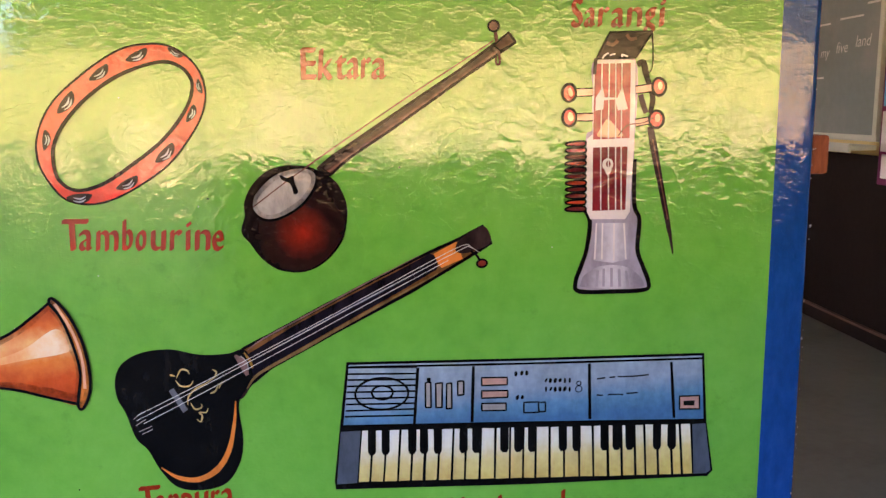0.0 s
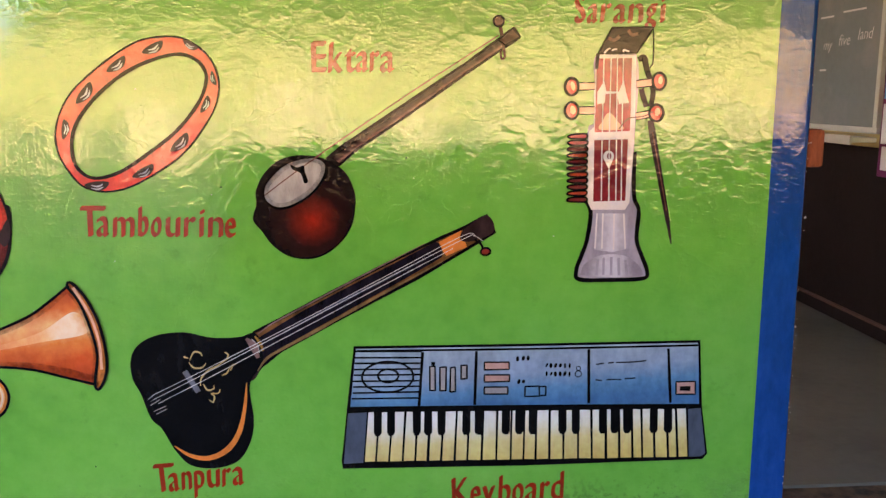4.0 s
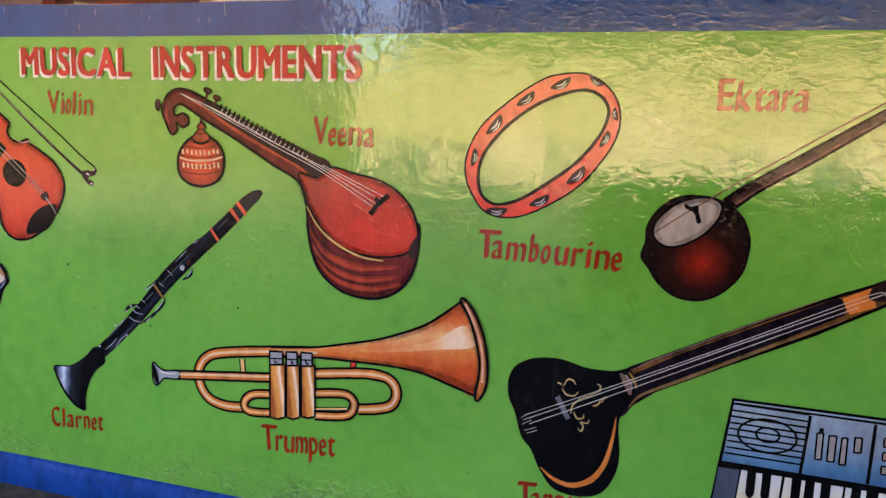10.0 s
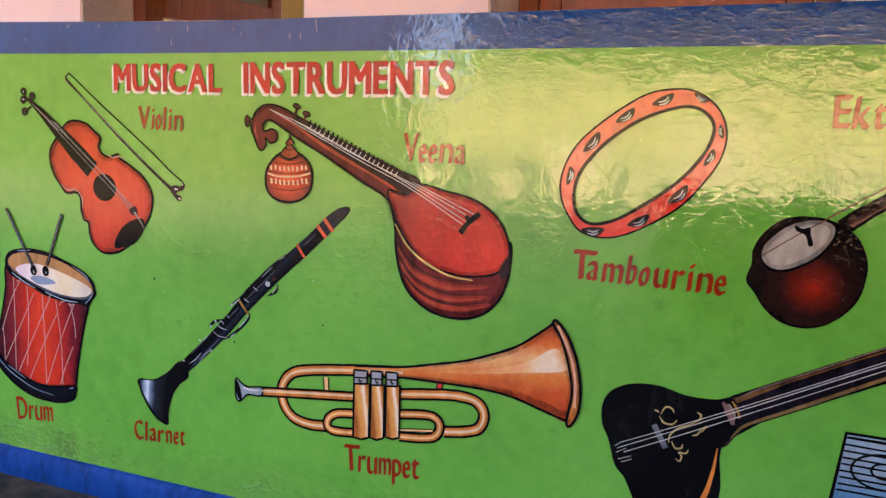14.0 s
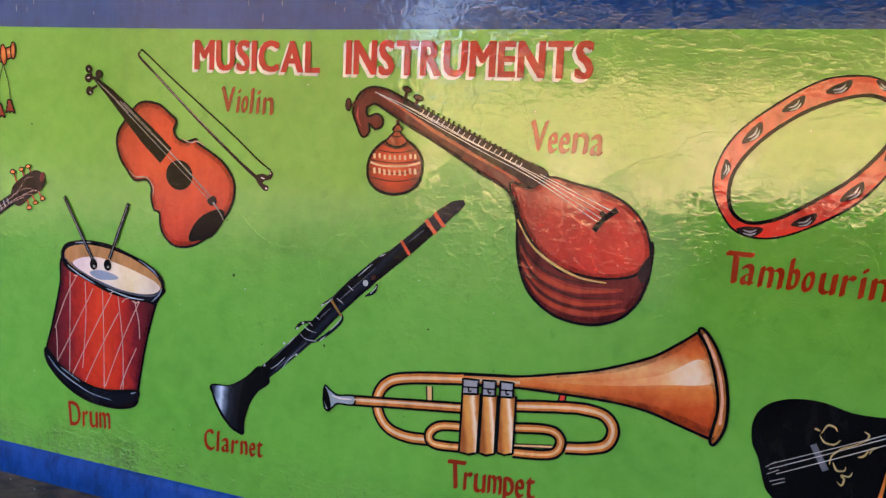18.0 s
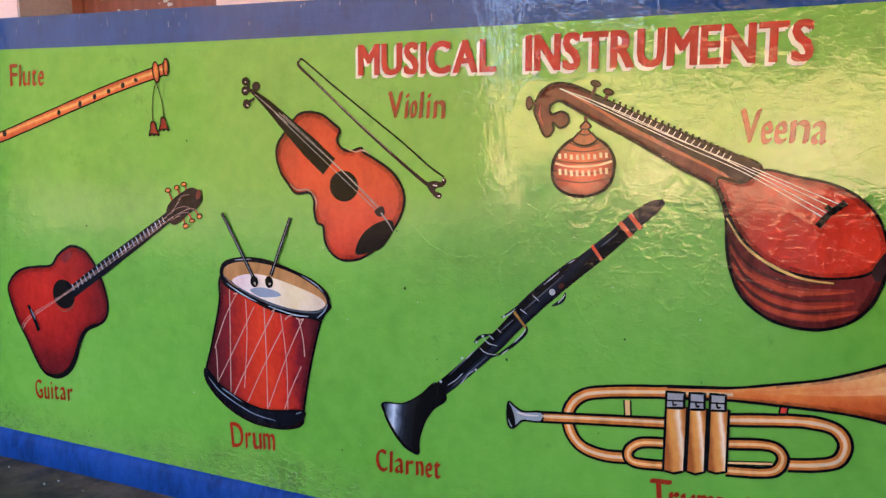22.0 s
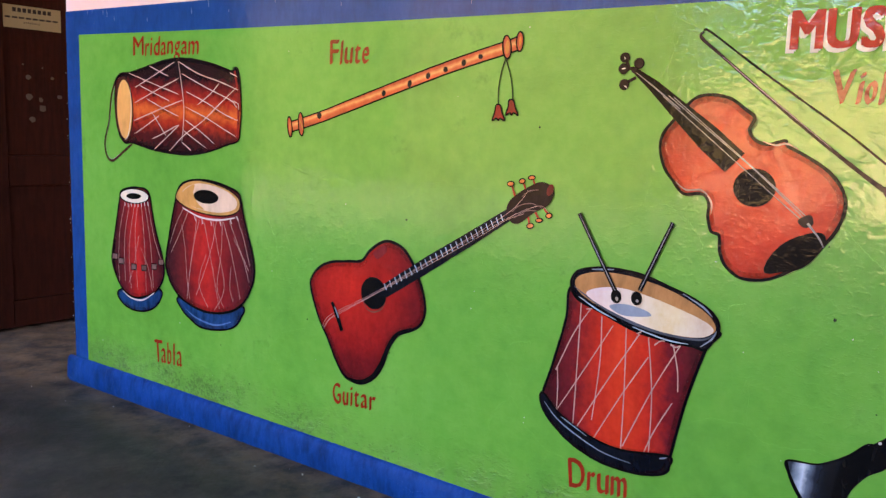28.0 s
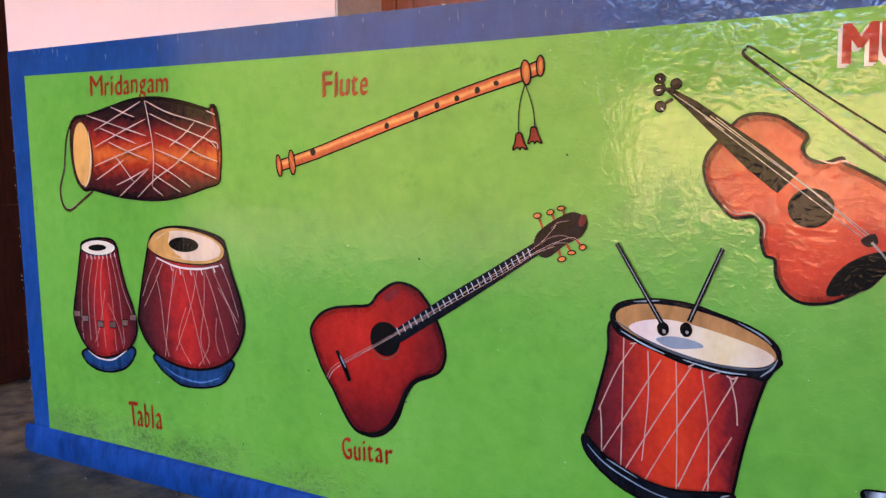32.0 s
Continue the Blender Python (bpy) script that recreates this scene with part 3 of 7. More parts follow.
for x in POST_BLOCKERS:
    slab("pillar", "unseen square dark post added under the light-blocking beam", "pillar", DIM_CEMENT, x - 0.15, x + 0.15, -3.30, -3.05, -0.1, BLOCKER_BASE)
slab("parapet", "unseen low dark wall added to dim the lower panel", "parapet", DIM_CEMENT, LOW_BLOCKER[0], 4.54, -3.28, -3.07, -0.1, LOW_BLOCKER[1])
# Unseen walls added at both ends to keep side light off the mural.
slab("wall_veranda_right", "unseen dark end wall added to cut light from the side", "wall", DIM_CEMENT, 4.9, 5.1, -3.3, -0.002, -0.1, CEIL)
slab("wall_veranda_left", "unseen dark end wall added to dim the doorway end", "wall", DIM_CEMENT, -4.8, -4.6, -2.4, -0.002, -0.1, 2.15)
# Unseen far slab added to give the enamel a warm veil of reflection.
slab("facing_building", "unseen sunlit cream slab added for the gloss to reflect", "wall", FAR_REFLECTOR, *FACING)
# Unseen blocks added overhead; their height sets where sunlit ground begins.
slab("upper_storey", "unseen tall block added to shade the ground outside", "wall", CONCRETE, BLOCK_END, 14, 0.0, 5.2, CEIL + 0.16, 6.82)
slab("upper_gallery", "unseen forward block added to lengthen the shade outside", "wall", CONCRETE, SKY_BLOCK_END, 14, -3.3, -0.01, CEIL + 0.16, 4.60)
# Unseen sunlit slabs added; their gaps and heights make the highlights patchy.
for a, b, top in REFLECT_SLABS:
    slab("compound_wall", "unseen bright slab added to reflect as a patch in the gloss", "wall", BRIGHT_REFLECTOR, a, b, -10.8, -10.5, -0.2, top)
# Unseen slab added to carry a weaker warm sheen to the left.
slab("wall_yard", "unseen tall ochre slab added for a dim warm reflection", "wall", OCHRE, *OCHRE_SLAB)


def tree_belt(x0, x1, y, top):
    """An unseen dark mass with an uneven top, added to block low sky."""
    verts, faces = [], []
    xs, rows = np.arange(x0, x1 + 0.1, 1.5), 9
    for x in xs:
        high = top * (0.92 + 0.16 * noise.noise(Vector((x * 0.11, 3.0, 0))) + 0.08 * noise.noise(Vector((x * 0.5, 9.0, 0))))
        for k in range(rows + 1):
            a = math.pi * k / rows
            bulge = 1.0 + 0.35 * noise.noise(Vector((x * 0.35, k * 0.9, 5.0)))
            verts.append((x, y + 3.0 * math.cos(a) * bulge, -0.3 + (high + 0.3) * min(1.0, 1.25 * math.sin(a))))
    for i in range(len(xs) - 1):
        for k in range(rows):
            a = i * (rows + 1) + k
            faces.append((a, a + 1, a + rows + 2, a + rows + 1))
    return mesh_of("tree_belt", verts, faces, OLIVE, smooth=True)


# Stands out of view and keeps bright sky out of the reflections.
tagged(tree_belt(-14.0, 90.0, -38.0, 8.4), "unseen dark mass added to block the low sky", "trees", kind="stuff")
# Plain dark slab, out of view, added so the left gloss stays dark.
slab("hedge", "unseen dark olive slab added to darken the left reflections", "hedge", OLIVE, *DARK_SLAB)
from mathutils import geometry


# ---- painted figures: splines in millimetres from each figure's middle ----
FACE = -0.0022
STEP = 0.00022
LAID = [0]


def figure(name, label, x, z):
    return empty(name, x, 0.0, z, label, "wall painting", "painted instruments")


def curve(pts, closed, fine=7):
    """A smooth curve through control points."""
    n, out = len(pts), []
    P = [Vector(p) for p in pts]
    for i in range(n if closed else n - 1):
        a, b, c, d = (P[(i + k) % n] if closed else P[min(max(i + k, 0), n - 1)] for k in (-1, 0, 1, 2))
        for s in range(fine):
            t = s / fine
            out.append(0.5 * (2 * b + (c - a) * t + (2 * a - 5 * b + 4 * c - d) * t * t + (3 * b - a - 3 * c + d) * t ** 3))
    return out if closed else out + [P[-1]]


def lay(fig, name, mat, level, verts, faces, label=""):
    LAID[0] += 1
    y = FACE - STEP * (level + 0.06 * (LAID[0] % 13))
    return mesh_of(name, [(p[0] / 1000, y, p[1] / 1000) for p in verts], faces, mat, fig, label)


def faced(verts, tris):
    """Triangles that all look out of the wall."""
    good = []
    for a, b, c in tris:
        (ax, ay), (bx, by), (cx, cy) = verts[a], verts[b], verts[c]
        good.append((a, b, c) if (bx - ax) * (cy - ay) - (by - ay) * (cx - ax) > 0 else (a, c, b))
    return good


def filled(fig, name, mat, level, loops, label=""):
    tris = geometry.tessellate_polygon([[Vector((p[0], p[1], 0)) for p in loop] for loop in loops])
    verts = [(p[0], p[1]) for loop in loops for p in loop]
    return lay(fig, name, mat, level, verts, faced(verts, tris), label)


def ribbon(path, widths, closed=False):
    """A brush stroke of the given widths along a path, with a slightly unsteady hand."""
    n, left, right = len(path), [], []
    for i, p in enumerate(path):
        a = path[(i - 1) % n] if closed or i else path[0]
        b = path[(i + 1) % n] if closed or i < n - 1 else path[-1]
        d = (b - a).normalized() if (b - a).length > 1e-9 else Vector((1, 0))
        s = i / max(1, n - 1) * (len(widths) - 1)
        k = min(int(s), len(widths) - 2) if len(widths) > 1 else 0
        w = widths[0] if len(widths) == 1 else widths[k] + (widths[k + 1] - widths[k]) * (s - k)
        w = 0.5 * (w + min(w, 5.0) * (0.20 * noise.noise(Vector((p.x * 0.05, p.y * 0.05, 2.0))) + 0.12 * noise.noise(Vector((p.x * 0.17, p.y * 0.17, 7.0)))))
        nrm = Vector((-d.y, d.x))
        left.append(p + nrm * w)
        right.append(p - nrm * w)
    verts = left + right
    faces = [(i, n + i, n + (i + 1) % n, (i + 1) % n) for i in range(n if closed else n - 1)]
    return verts, [f[::-1] for f in faces]


def line(fig, name, mat, level, pts, width, ink=0, closed=False, label=""):
    path = curve(pts, closed, 6)
    widths = list(width) if isinstance(width, (list, tuple)) else [width]
    if ink:
        ends = list(path)
        v, f = ribbon(ends, [w + 2 * ink for w in widths], closed)
        lay(fig, "outline", INK, level, v, f)
        level += 1
    v, f = ribbon(path, widths, closed)
    return lay(fig, name, mat, level, v, f, label)


def blob(fig, name, mat, level, pts, ink=0, soft=True, label=""):
    loop = curve(pts, True) if soft else [Vector(p) for p in pts]
    ob = filled(fig, name, mat, level, [loop], label)
    if ink:
        path = loop if soft else [a + (b - a) * s / 6 for a, b in zip(loop, loop[1:] + loop[:1]) for s in range(6)]
        if ink >= 4 and soft:
            mid = sum(loop, Vector((0, 0))) / len(loop)
            inner = [p + (mid - p).normalized() * ink * 1.3 for p in loop]
            v, f = ribbon(inner, [ink * 2.3], True)
            lay(fig, "edge_shade", DRY_SHADE, level + 0.7, v, f)
        v, f = ribbon(path, [ink * 1.12], True)
        lay(fig, "outline", INK, level + 2, v, f)
    return ob


def oval(fig, name, mat, level, c, rx, ry, turn=0, ink=0, label=""):
    ca, sa = math.cos(radians(turn)), math.sin(radians(turn))
    loop = []
    for i in range(28):
        u, w = rx * math.cos(i * math.tau / 28), ry * math.sin(i * math.tau / 28)
        loop.append(Vector((c[0] + u * ca - w * sa, c[1] + u * sa + w * ca)))
    ob = filled(fig, name, mat, level, [loop], label)
    if ink:
        v, f = ribbon(loop, [ink * 1.12], True)
        lay(fig, "outline", INK, level + 2, v, f)
    return ob


def halo(fig, name, mat, level, c, rx, ry, width):
    loop = [Vector((c[0] + rx * math.cos(i * math.tau / 36), c[1] + ry * math.sin(i * math.tau / 36))) for i in range(36)]
    v, f = ribbon(loop, [width], True)
    lay(fig, name, mat, level, v, f)


def ring(fig, name, mat, level, outer, inner, ink=0):
    a, b = curve(outer, True), curve(inner, True)
    filled(fig, name, mat, level, [a, b[::-1]])
    v, f = ribbon(a, [ink * 1.12], True)
    lay(fig, "outline", INK, level + 2, v, f)


def jingle(fig, x, z, size, turn):
    """A pair of little cymbals set in the hoop."""
    d = Vector((math.cos(radians(turn)), math.sin(radians(turn))))
    n = Vector((-d.y, d.x))
    c = Vector((x, z))
    blob(fig, "jingle", BROWN_BLACK, 5, [tuple(c + d * size * a + n * size * b) for a, b in ((-1.05, 0.05), (-0.5, 0.33), (0.2, 0.42), (0.95, 0.36), (0.75, -0.1), (0.25, -0.36), (-0.4, -0.3))])
    for k in (-0.12, 0.12):
        line(fig, "jingle_shine", STEEL, 7, [tuple(c + d * size * a + n * size * b) for a, b in ((-0.5, k - 0.05), (0.05, k - 0.14), (0.5, k + 0.08))], [1, 0.16 * size, 1])


def glyphs(text, bold):
    cu = bpy.data.curves.new("letters", "FONT")
    cu.body, cu.size, cu.resolution_u, cu.offset = text, 1.0, 3, bold
    ob = bpy.data.objects.new("letters", cu)
    me = bpy.data.meshes.new_from_object(ob)
    bpy.data.objects.remove(ob)
    vs = [Vector((v.co.x, v.co.y)) for v in me.vertices]
    fs = [tuple(p.vertices) for p in me.polygons]
    bpy.data.meshes.remove(me)
    return vs, fs


def spread(vs):
    return min(v.x for v in vs), max(v.x for v in vs), max(v.y for v in vs)


def thick(vs, fs, mat, fig, name, level, nib, turn, shape):
    """Letters laid as a few shifted strokes of a flat brush, one just over the other."""
    ca, sa = math.cos(radians(turn)), math.sin(radians(turn))
    verts, faces = [], []
    for k, (du, dw) in enumerate(nib):
        base = len(verts)
        for v in vs:
            u, w = shape(v)
            u, w = u + du, w + dw
            verts.append((u * ca - w * sa, FACE - STEP * (level + k * 0.45), u * sa + w * ca))
        faces += [tuple(i + base for i in f) for f in fs]
    return mesh_of(name, verts, faces, mat, fig)


def word(text, x, z, length, height, turn, spans):
    """A hand-lettered name in red, drawn with a slanted flat brush; spans: where each letter begins and ends along the word."""
    fig = empty("painted_word", x, 0.0, z, f"the word {text} hand-lettered in dark red paint", "lettering", "painted names")
    sz = height / spread(glyphs(text[0], 0.0)[0])[2]
    nib = [(0.0044 * s, 0.0036 * s) for s in (-0.5, -0.34, -0.17, 0.0, 0.17, 0.34, 0.5)]
    for n, (ch, (begin, end)) in enumerate(zip(text, spans)):
        vs, fs = glyphs(ch, -0.010)
        lo, hi, _ = spread(vs)
        u0, wide = begin * length + 0.0025, max(0.004, (end - begin) * length - 0.006)
        lift = 0.0025 * noise.noise(Vector((n * 1.7, x * 7, 5))) if n else 0.0

        def shape(v):
            w = v.y * sz * (1.0 if n == 0 else 0.98) + lift
            along = (v.x - lo) / (hi - lo)
            if ch == "T" and 0.2 < along < 0.8:
                along -= 0.13
            u = u0 + along * wide + 0.07 * (w - 0.3 * height) * (n > 0)
            return u + 0.0012 * noise.noise(Vector((u * 45, w * 45, x * 5))), w
        thick(vs, fs, LETTER, fig, "letter", 1 + 0.22 * (n % 2), nib, turn, shape)


def headline(text, x, z, length, height, turn):
    fig = empty("painted_headline", x, 0.0, z, f"the heading {text} in bold red capitals with white edging", "lettering", "painted heading")
    adv, glyph = 0.0, []
    for ch in text:
        vs, fs = glyphs(ch, 0.0)
        lo, hi, top = spread(vs)
        wide = 1.35 if ch == "I" else 1.0
        glyph.append((adv, lo, vs, fs))
        adv += hi - lo + 0.135
    sx, cap = (length - 0.006) / (adv - 0.135), 0.729
    bold = [(d, e) for d, e in ((-0.003, 0.0014), (-0.0015, -0.0014), (0.0, 0.0014), (0.0015, -0.0014), (0.003, 0.0014), (0.003, -0.0014), (-0.003, -0.0014))]
    edge = [(d - s * 0.0062, e - s * 0.0058) for s in (1.0, 0.5) for d, e in bold]
    for a, lo, vs, fs in glyph:
        def shape(v):
            u, w = (v.x - lo + a) * sx + 0.003, v.y * height / cap
            return u + 0.001 * noise.noise(Vector((u * 25, w * 40, 3))), w
        thick(vs, fs, HEAD_WHITE, fig, "white_edge", 1, edge, turn, shape)
        thick(vs, fs, HEAD_RED, fig, "letter", 6, bold, turn, shape)

F = figure("painted_tambourine", "tambourine painted in red with dark jingles on the green wall", 0.858, 0.873)
ring(F, "hoop", RED_WARM, 1, [(-136, -37), (-124, 2), (-98, 40), (-48, 82), (0, 113), (35, 125), (83, 126), (118, 108), (140, 80), (147, 44), (138, 7), (114, -32), (81, -71), (40, -101), (-13, -129), (-57, -138), (-95, -129), (-118, -103), (-133, -72)],
     [(-109, -46), (-93, -9), (-56, 33), (-7, 69), (41, 90), (83, 98), (112, 87), (126, 63), (118, 29), (94, -7), (62, -40), (16, -74), (-28, -102), (-68, -114), (-93, -107), (-108, -85)], ink=3)
line(F, "outline", INK, 4, [(-109, -46), (-93, -9), (-56, 33), (-7, 69), (41, 90), (83, 98), (112, 87), (126, 63), (118, 29), (94, -7), (62, -40), (16, -74), (-28, -102), (-68, -114), (-93, -107), (-108, -85)], 6, closed=True)
for x, z, size, turn in [(40, 107, 20, 21), (-23, 79, 20, 32), (-80, 31, 22, 46), (-118, -29, 17, 75), (-72, -128, 21, -2), (10, -105, 21, 23), (76, -55, 22, 39), (123, 12, 16, 58), (101, 112, 14, -36), (137, 57, 12, -84)]:
    jingle(F, x, z, size, turn)

F = figure("painted_ektara", "one-stringed gourd ektara painted dark brown on the green wall", 1.147, 0.703)
GOURD_EKTARA = roundbrush("GOURD_EKTARA", F, (11, -23), 84, [(0, PX(150, 35, 20)), (0.25, PX(105, 28, 18)), (0.6, PX(40, 18, 16)), (1, PX(24, 16, 16))])
WOOD_EKTARA = airbrush("WOOD_EKTARA", F, (236, 216), (249, 197), [(0, PX(30, 17, 16)), (0.35, PX(64, 38, 32)), (0.52, PX(140, 98, 84)), (0.66, PX(60, 32, 28)), (1, PX(26, 15, 15))])
line(F, "string", BROWN, 2, [(-72, 22), (-15, 64), (35, 99), (180, 195), (286, 262), (346, 300)], 2)
blob(F, "neck", WOOD_EKTARA, 2, [(40, 87), (68, 109), (180, 182), (291, 254), (373, 313), (384, 297), (291, 236), (180, 159), (93, 102), (62, 75)], ink=4, soft=False)
blob(F, "gourd", GOURD_EKTARA, 1, [(-14, 91), (29, 87), (67, 65), (85, 31), (87, -2), (78, -39), (54, -70), (26, -88), (-2, -93), (-33, -87), (-60, -67), (-78, -41), (-92, -21), (-85, 7), (-85, 29), (-73, 56), (-47, 81)], ink=3)
blob(F, "skin", SKIN_GREY, 4, [(-74, 26), (-68, 45), (-42, 72), (-9, 87), (24, 88), (39, 74), (30, 46), (5, 19), (-29, 1), (-54, 0), (-70, 12)], ink=4, label="stretched pale grey skin")
line(F, "string", BROWN, 6, [(-72, 22), (-15, 64), (35, 98)], 2)
blob(F, "bridge", INK, 6, [(-24, 77), (-12, 72), (-1, 75), (1, 63), (6, 47), (-1, 44), (-7, 61), (-21, 68)])
line(F, "ferrule", INK, 5, [(43, 88), (62, 75)], 7)
line(F, "peg_stem", BROWN_DARK, 5, [(348, 320), (353, 291), (357, 264), (351, 261), (350, 275)], [7, 6, 4, 4, 3])
oval(F, "peg_head", BROWN, 6, (346, 324), 9, 9, 0, ink=3)
blob(F, "head_tip", BROWN_DARK, 5, [(346, 292), (371, 312), (383, 297), (358, 283)], ink=2, soft=False)

F = figure("painted_sarangi", "red and grey sarangi with bow painted on the green wall", 1.706, 0.772)
blob(F, "body", GREY_PAINT, 1, [(-37, 198), (-37, 130), (-39, 79), (-49, 68), (-51, 0), (-50, -66), (-40, -84), (-45, -134), (-55, -166), (-64, -193), (-57, -211), (5, -213), (64, -211), (70, -196), (59, -168), (48, -136), (50, -82), (39, -55), (37, 43), (35, 198)], label="grey painted sound box")
line(F, "outline", INK, 2, [(-51, -62), (-40, -84), (-45, -134), (-55, -166), (-64, -193), (-57, -211), (5, -213), (64, -211), (70, -196), (59, -168), (48, -136), (50, -82), (40, -55), (38, 25)], 8)
blob(F, "frame", OFFWHITE, 3, [(-38, 198), (35, 197), (37, 60), (32, -68), (24, -81), (-39, -80), (-48, -62), (-48, 62), (-38, 70), (-40, 130)], soft=False)
blob(F, "panel", CRIMSON, 4, [(-36, 191), (27, 192), (28, 63), (-37, 61)], soft=False)
blob(F, "panel", MAROON_FLAT, 4, [(-37, 47), (25, 48), (24, -64), (-36, -65)], soft=False)
blob(F, "inlay", OFFWHITE, 5, [(-34, 133), (-22, 152), (-18, 134), (5, 133), (13, 154), (18, 133), (24, 113), (6, 111), (1, 130), (-19, 129), (-20, 113), (-34, 111)], soft=False)
blob(F, "inlay", PEACH, 5, [(-28, 66), (-22, 83), (-11, 96), (7, 78), (15, 66)])
oval(F, "rosette", OFFWHITE, 6, (-10, 17), 10, 11, 0)
blob(F, "rosette_tail", OFFWHITE, 6, [(-16, 11), (-3, 11), (-9, -3)])
oval(F, "rosette_heart", MAROON_FLAT, 7, (-9, 18), 4, 6, 0)
for p in ([(-24, 200), (-23, 44), (-21, -63)], [(-11, 205), (-10, 61), (-7, -64)], [(0, 205), (3, 61), (6, -64)], [(11, 204), (13, 61), (16, -64)],):
    line(F, "string", OFFWHITE, 8, p, 2.1)
for p in ([(-24, 200), (-19, 206), (-13, 209)], [(-11, 205), (-5, 207), (-1, 207)], [(11, 202), (11, 206), (21, 203)],):
    line(F, "string_loop", OFFWHITE, 12, p, 3)
blob(F, "head", BROWN_BLACK, 9, [(-11, 244), (64, 245), (35, 201), (-34, 200)], ink=3, soft=False, label="dark slanted peg head")
line(F, "carving", BROWN, 12, [(-17, 226), (-6, 223), (3, 230)], 6)
line(F, "carving", BROWN, 12, [(18, 240), (25, 232), (36, 234)], 6)
line(F, "edge", BROWN_BLACK, 9, [(-35, 200), (-37, 173)], 6)
line(F, "peg_stem", PEACH, 5, [(-81, 142), (-39, 143)], 11, ink=2)
oval(F, "peg_head", RED_WARM, 8, (-81, 142), 12, 15, 0, ink=4)
oval(F, "peg_shine", PEACH, 11, (-79, 143), 4, 8, 14)
line(F, "peg_stem", PEACH, 5, [(-80, 100), (-38, 100)], 11, ink=2)
oval(F, "peg_head", RED_WARM, 8, (-80, 100), 12, 15, 0, ink=4)
oval(F, "peg_shine", PEACH, 11, (-78, 101), 5, 8, 11)
line(F, "peg_stem", PEACH, 5, [(78, 151), (37, 146)], 11, ink=2)
oval(F, "peg_head", RED_WARM, 8, (78, 151), 12, 15, 5, ink=4)
oval(F, "peg_shine", PEACH, 11, (80, 153), 4, 7, 0)
line(F, "peg_stem", PEACH, 5, [(75, 95), (38, 89)], 11, ink=2)
oval(F, "peg_head", RED_WARM, 8, (75, 95), 13, 15, 4, ink=4)
oval(F, "peg_shine", PEACH, 11, (77, 97), 5, 7, 0)
line(F, "crack_line", BROWN, 10, [(7, 67), (24, 85), (51, 89), (69, 97)], 2)
# Top two teeth pinker: the gloss's reflection put into their colour.
blob(F, "comb_tooth", RED_REFLECT, 5, [(-86, 53), (-78, 57), (-53, 58), (-53, 50), (-77, 50)], ink=3)
blob(F, "comb_tooth", RED_REFLECT, 5, [(-86, 42), (-78, 46), (-52, 46), (-52, 39), (-76, 38)], ink=3)
blob(F, "comb_tooth", MAROON, 5, [(-86, 30), (-78, 35), (-52, 35), (-52, 27), (-76, 27)], ink=3)
blob(F, "comb_tooth", RUST, 5, [(-86, 19), (-78, 23), (-52, 24), (-52, 16), (-76, 16)], ink=3)
blob(F, "comb_tooth", MAROON, 5, [(-86, 7), (-78, 12), (-52, 12), (-52, 4), (-76, 4)], ink=3)
blob(F, "comb_tooth", MAROON, 5, [(-86, -4), (-78, 0), (-52, 1), (-52, -7), (-76, -7)], ink=3)
blob(F, "comb_tooth", RUST, 5, [(-85, -15), (-77, -11), (-51, -11), (-51, -19), (-76, -19)], ink=3)
blob(F, "comb_tooth", MAROON, 5, [(-85, -27), (-77, -23), (-51, -22), (-51, -30), (-75, -30)], ink=3)
blob(F, "comb_tooth", MAROON, 5, [(-85, -38), (-77, -34), (-51, -34), (-51, -42), (-75, -42)], ink=3)
blob(F, "comb_tooth", RUST, 5, [(-85, -50), (-77, -46), (-51, -45), (-51, -53), (-75, -53)], ink=3)
blob(F, "comb_tooth", MAROON, 5, [(-85, -62), (-77, -57), (-51, -57), (-50, -65), (-75, -65)], ink=3)
line(F, "bow_cord", INK, 2, [(64, 243), (66, 206), (65, 183), (57, 172)], 2)
line(F, "bow_frame", INK, 2, [(39, 189), (49, 192), (55, 172), (64, 147), (68, 129), (64, 106)], [10, 12, 10, 9, 10, 8])
line(F, "bow_frame", BROWN_BLACK, 2, [(46, 138), (51, 121), (57, 106)], 9)
line(F, "bow_stick", BROWN_BLACK, 2, [(65, 82), (75, 34), (91, -38), (105, -101), (114, -147)], [11, 13, 11, 8, 2])
line(F, "bow_shine", BROWN, 3, [(70, 60), (86, -11), (102, -83)], 2)
BASE_STRIPE = airbrush("BASE_STRIPE", F, (-39, -89), (47, -91), [(0, PX(150,140,148)), (0.5, PX(205,198,204)), (1, PX(140,130,140))])
blob(F, "base_panel", BASE_STRIPE, 3, [(-29, -87), (29, -88), (33, -154), (3, -160), (-31, -155)], soft=False)
for p in ([(-28, -87), (-30, -153)], [(-17, -87), (-17, -153)], [(4, -88), (5, -156)], [(22, -88), (27, -154)],):
    line(F, "stripe", OFFWHITE, 5, p, 3)
blob(F, "foot", BASE_STRIPE, 4, [(-55, -198), (-49, -182), (-24, -167), (3, -164), (31, -169), (55, -187), (62, -201), (57, -206), (4, -208), (-51, -203)])
for p in ([(-24, -173), (-26, -203)], [(-13, -170), (-13, -203)], [(1, -169), (2, -204)], [(15, -171), (17, -204)], [(28, -175), (32, -205)],):
    line(F, "stripe", GREY_PAINT, 6, p, 5)

F = figure("painted_keyboard", "electronic keyboard painted blue and white on the green wall", 1.553, 0.320)
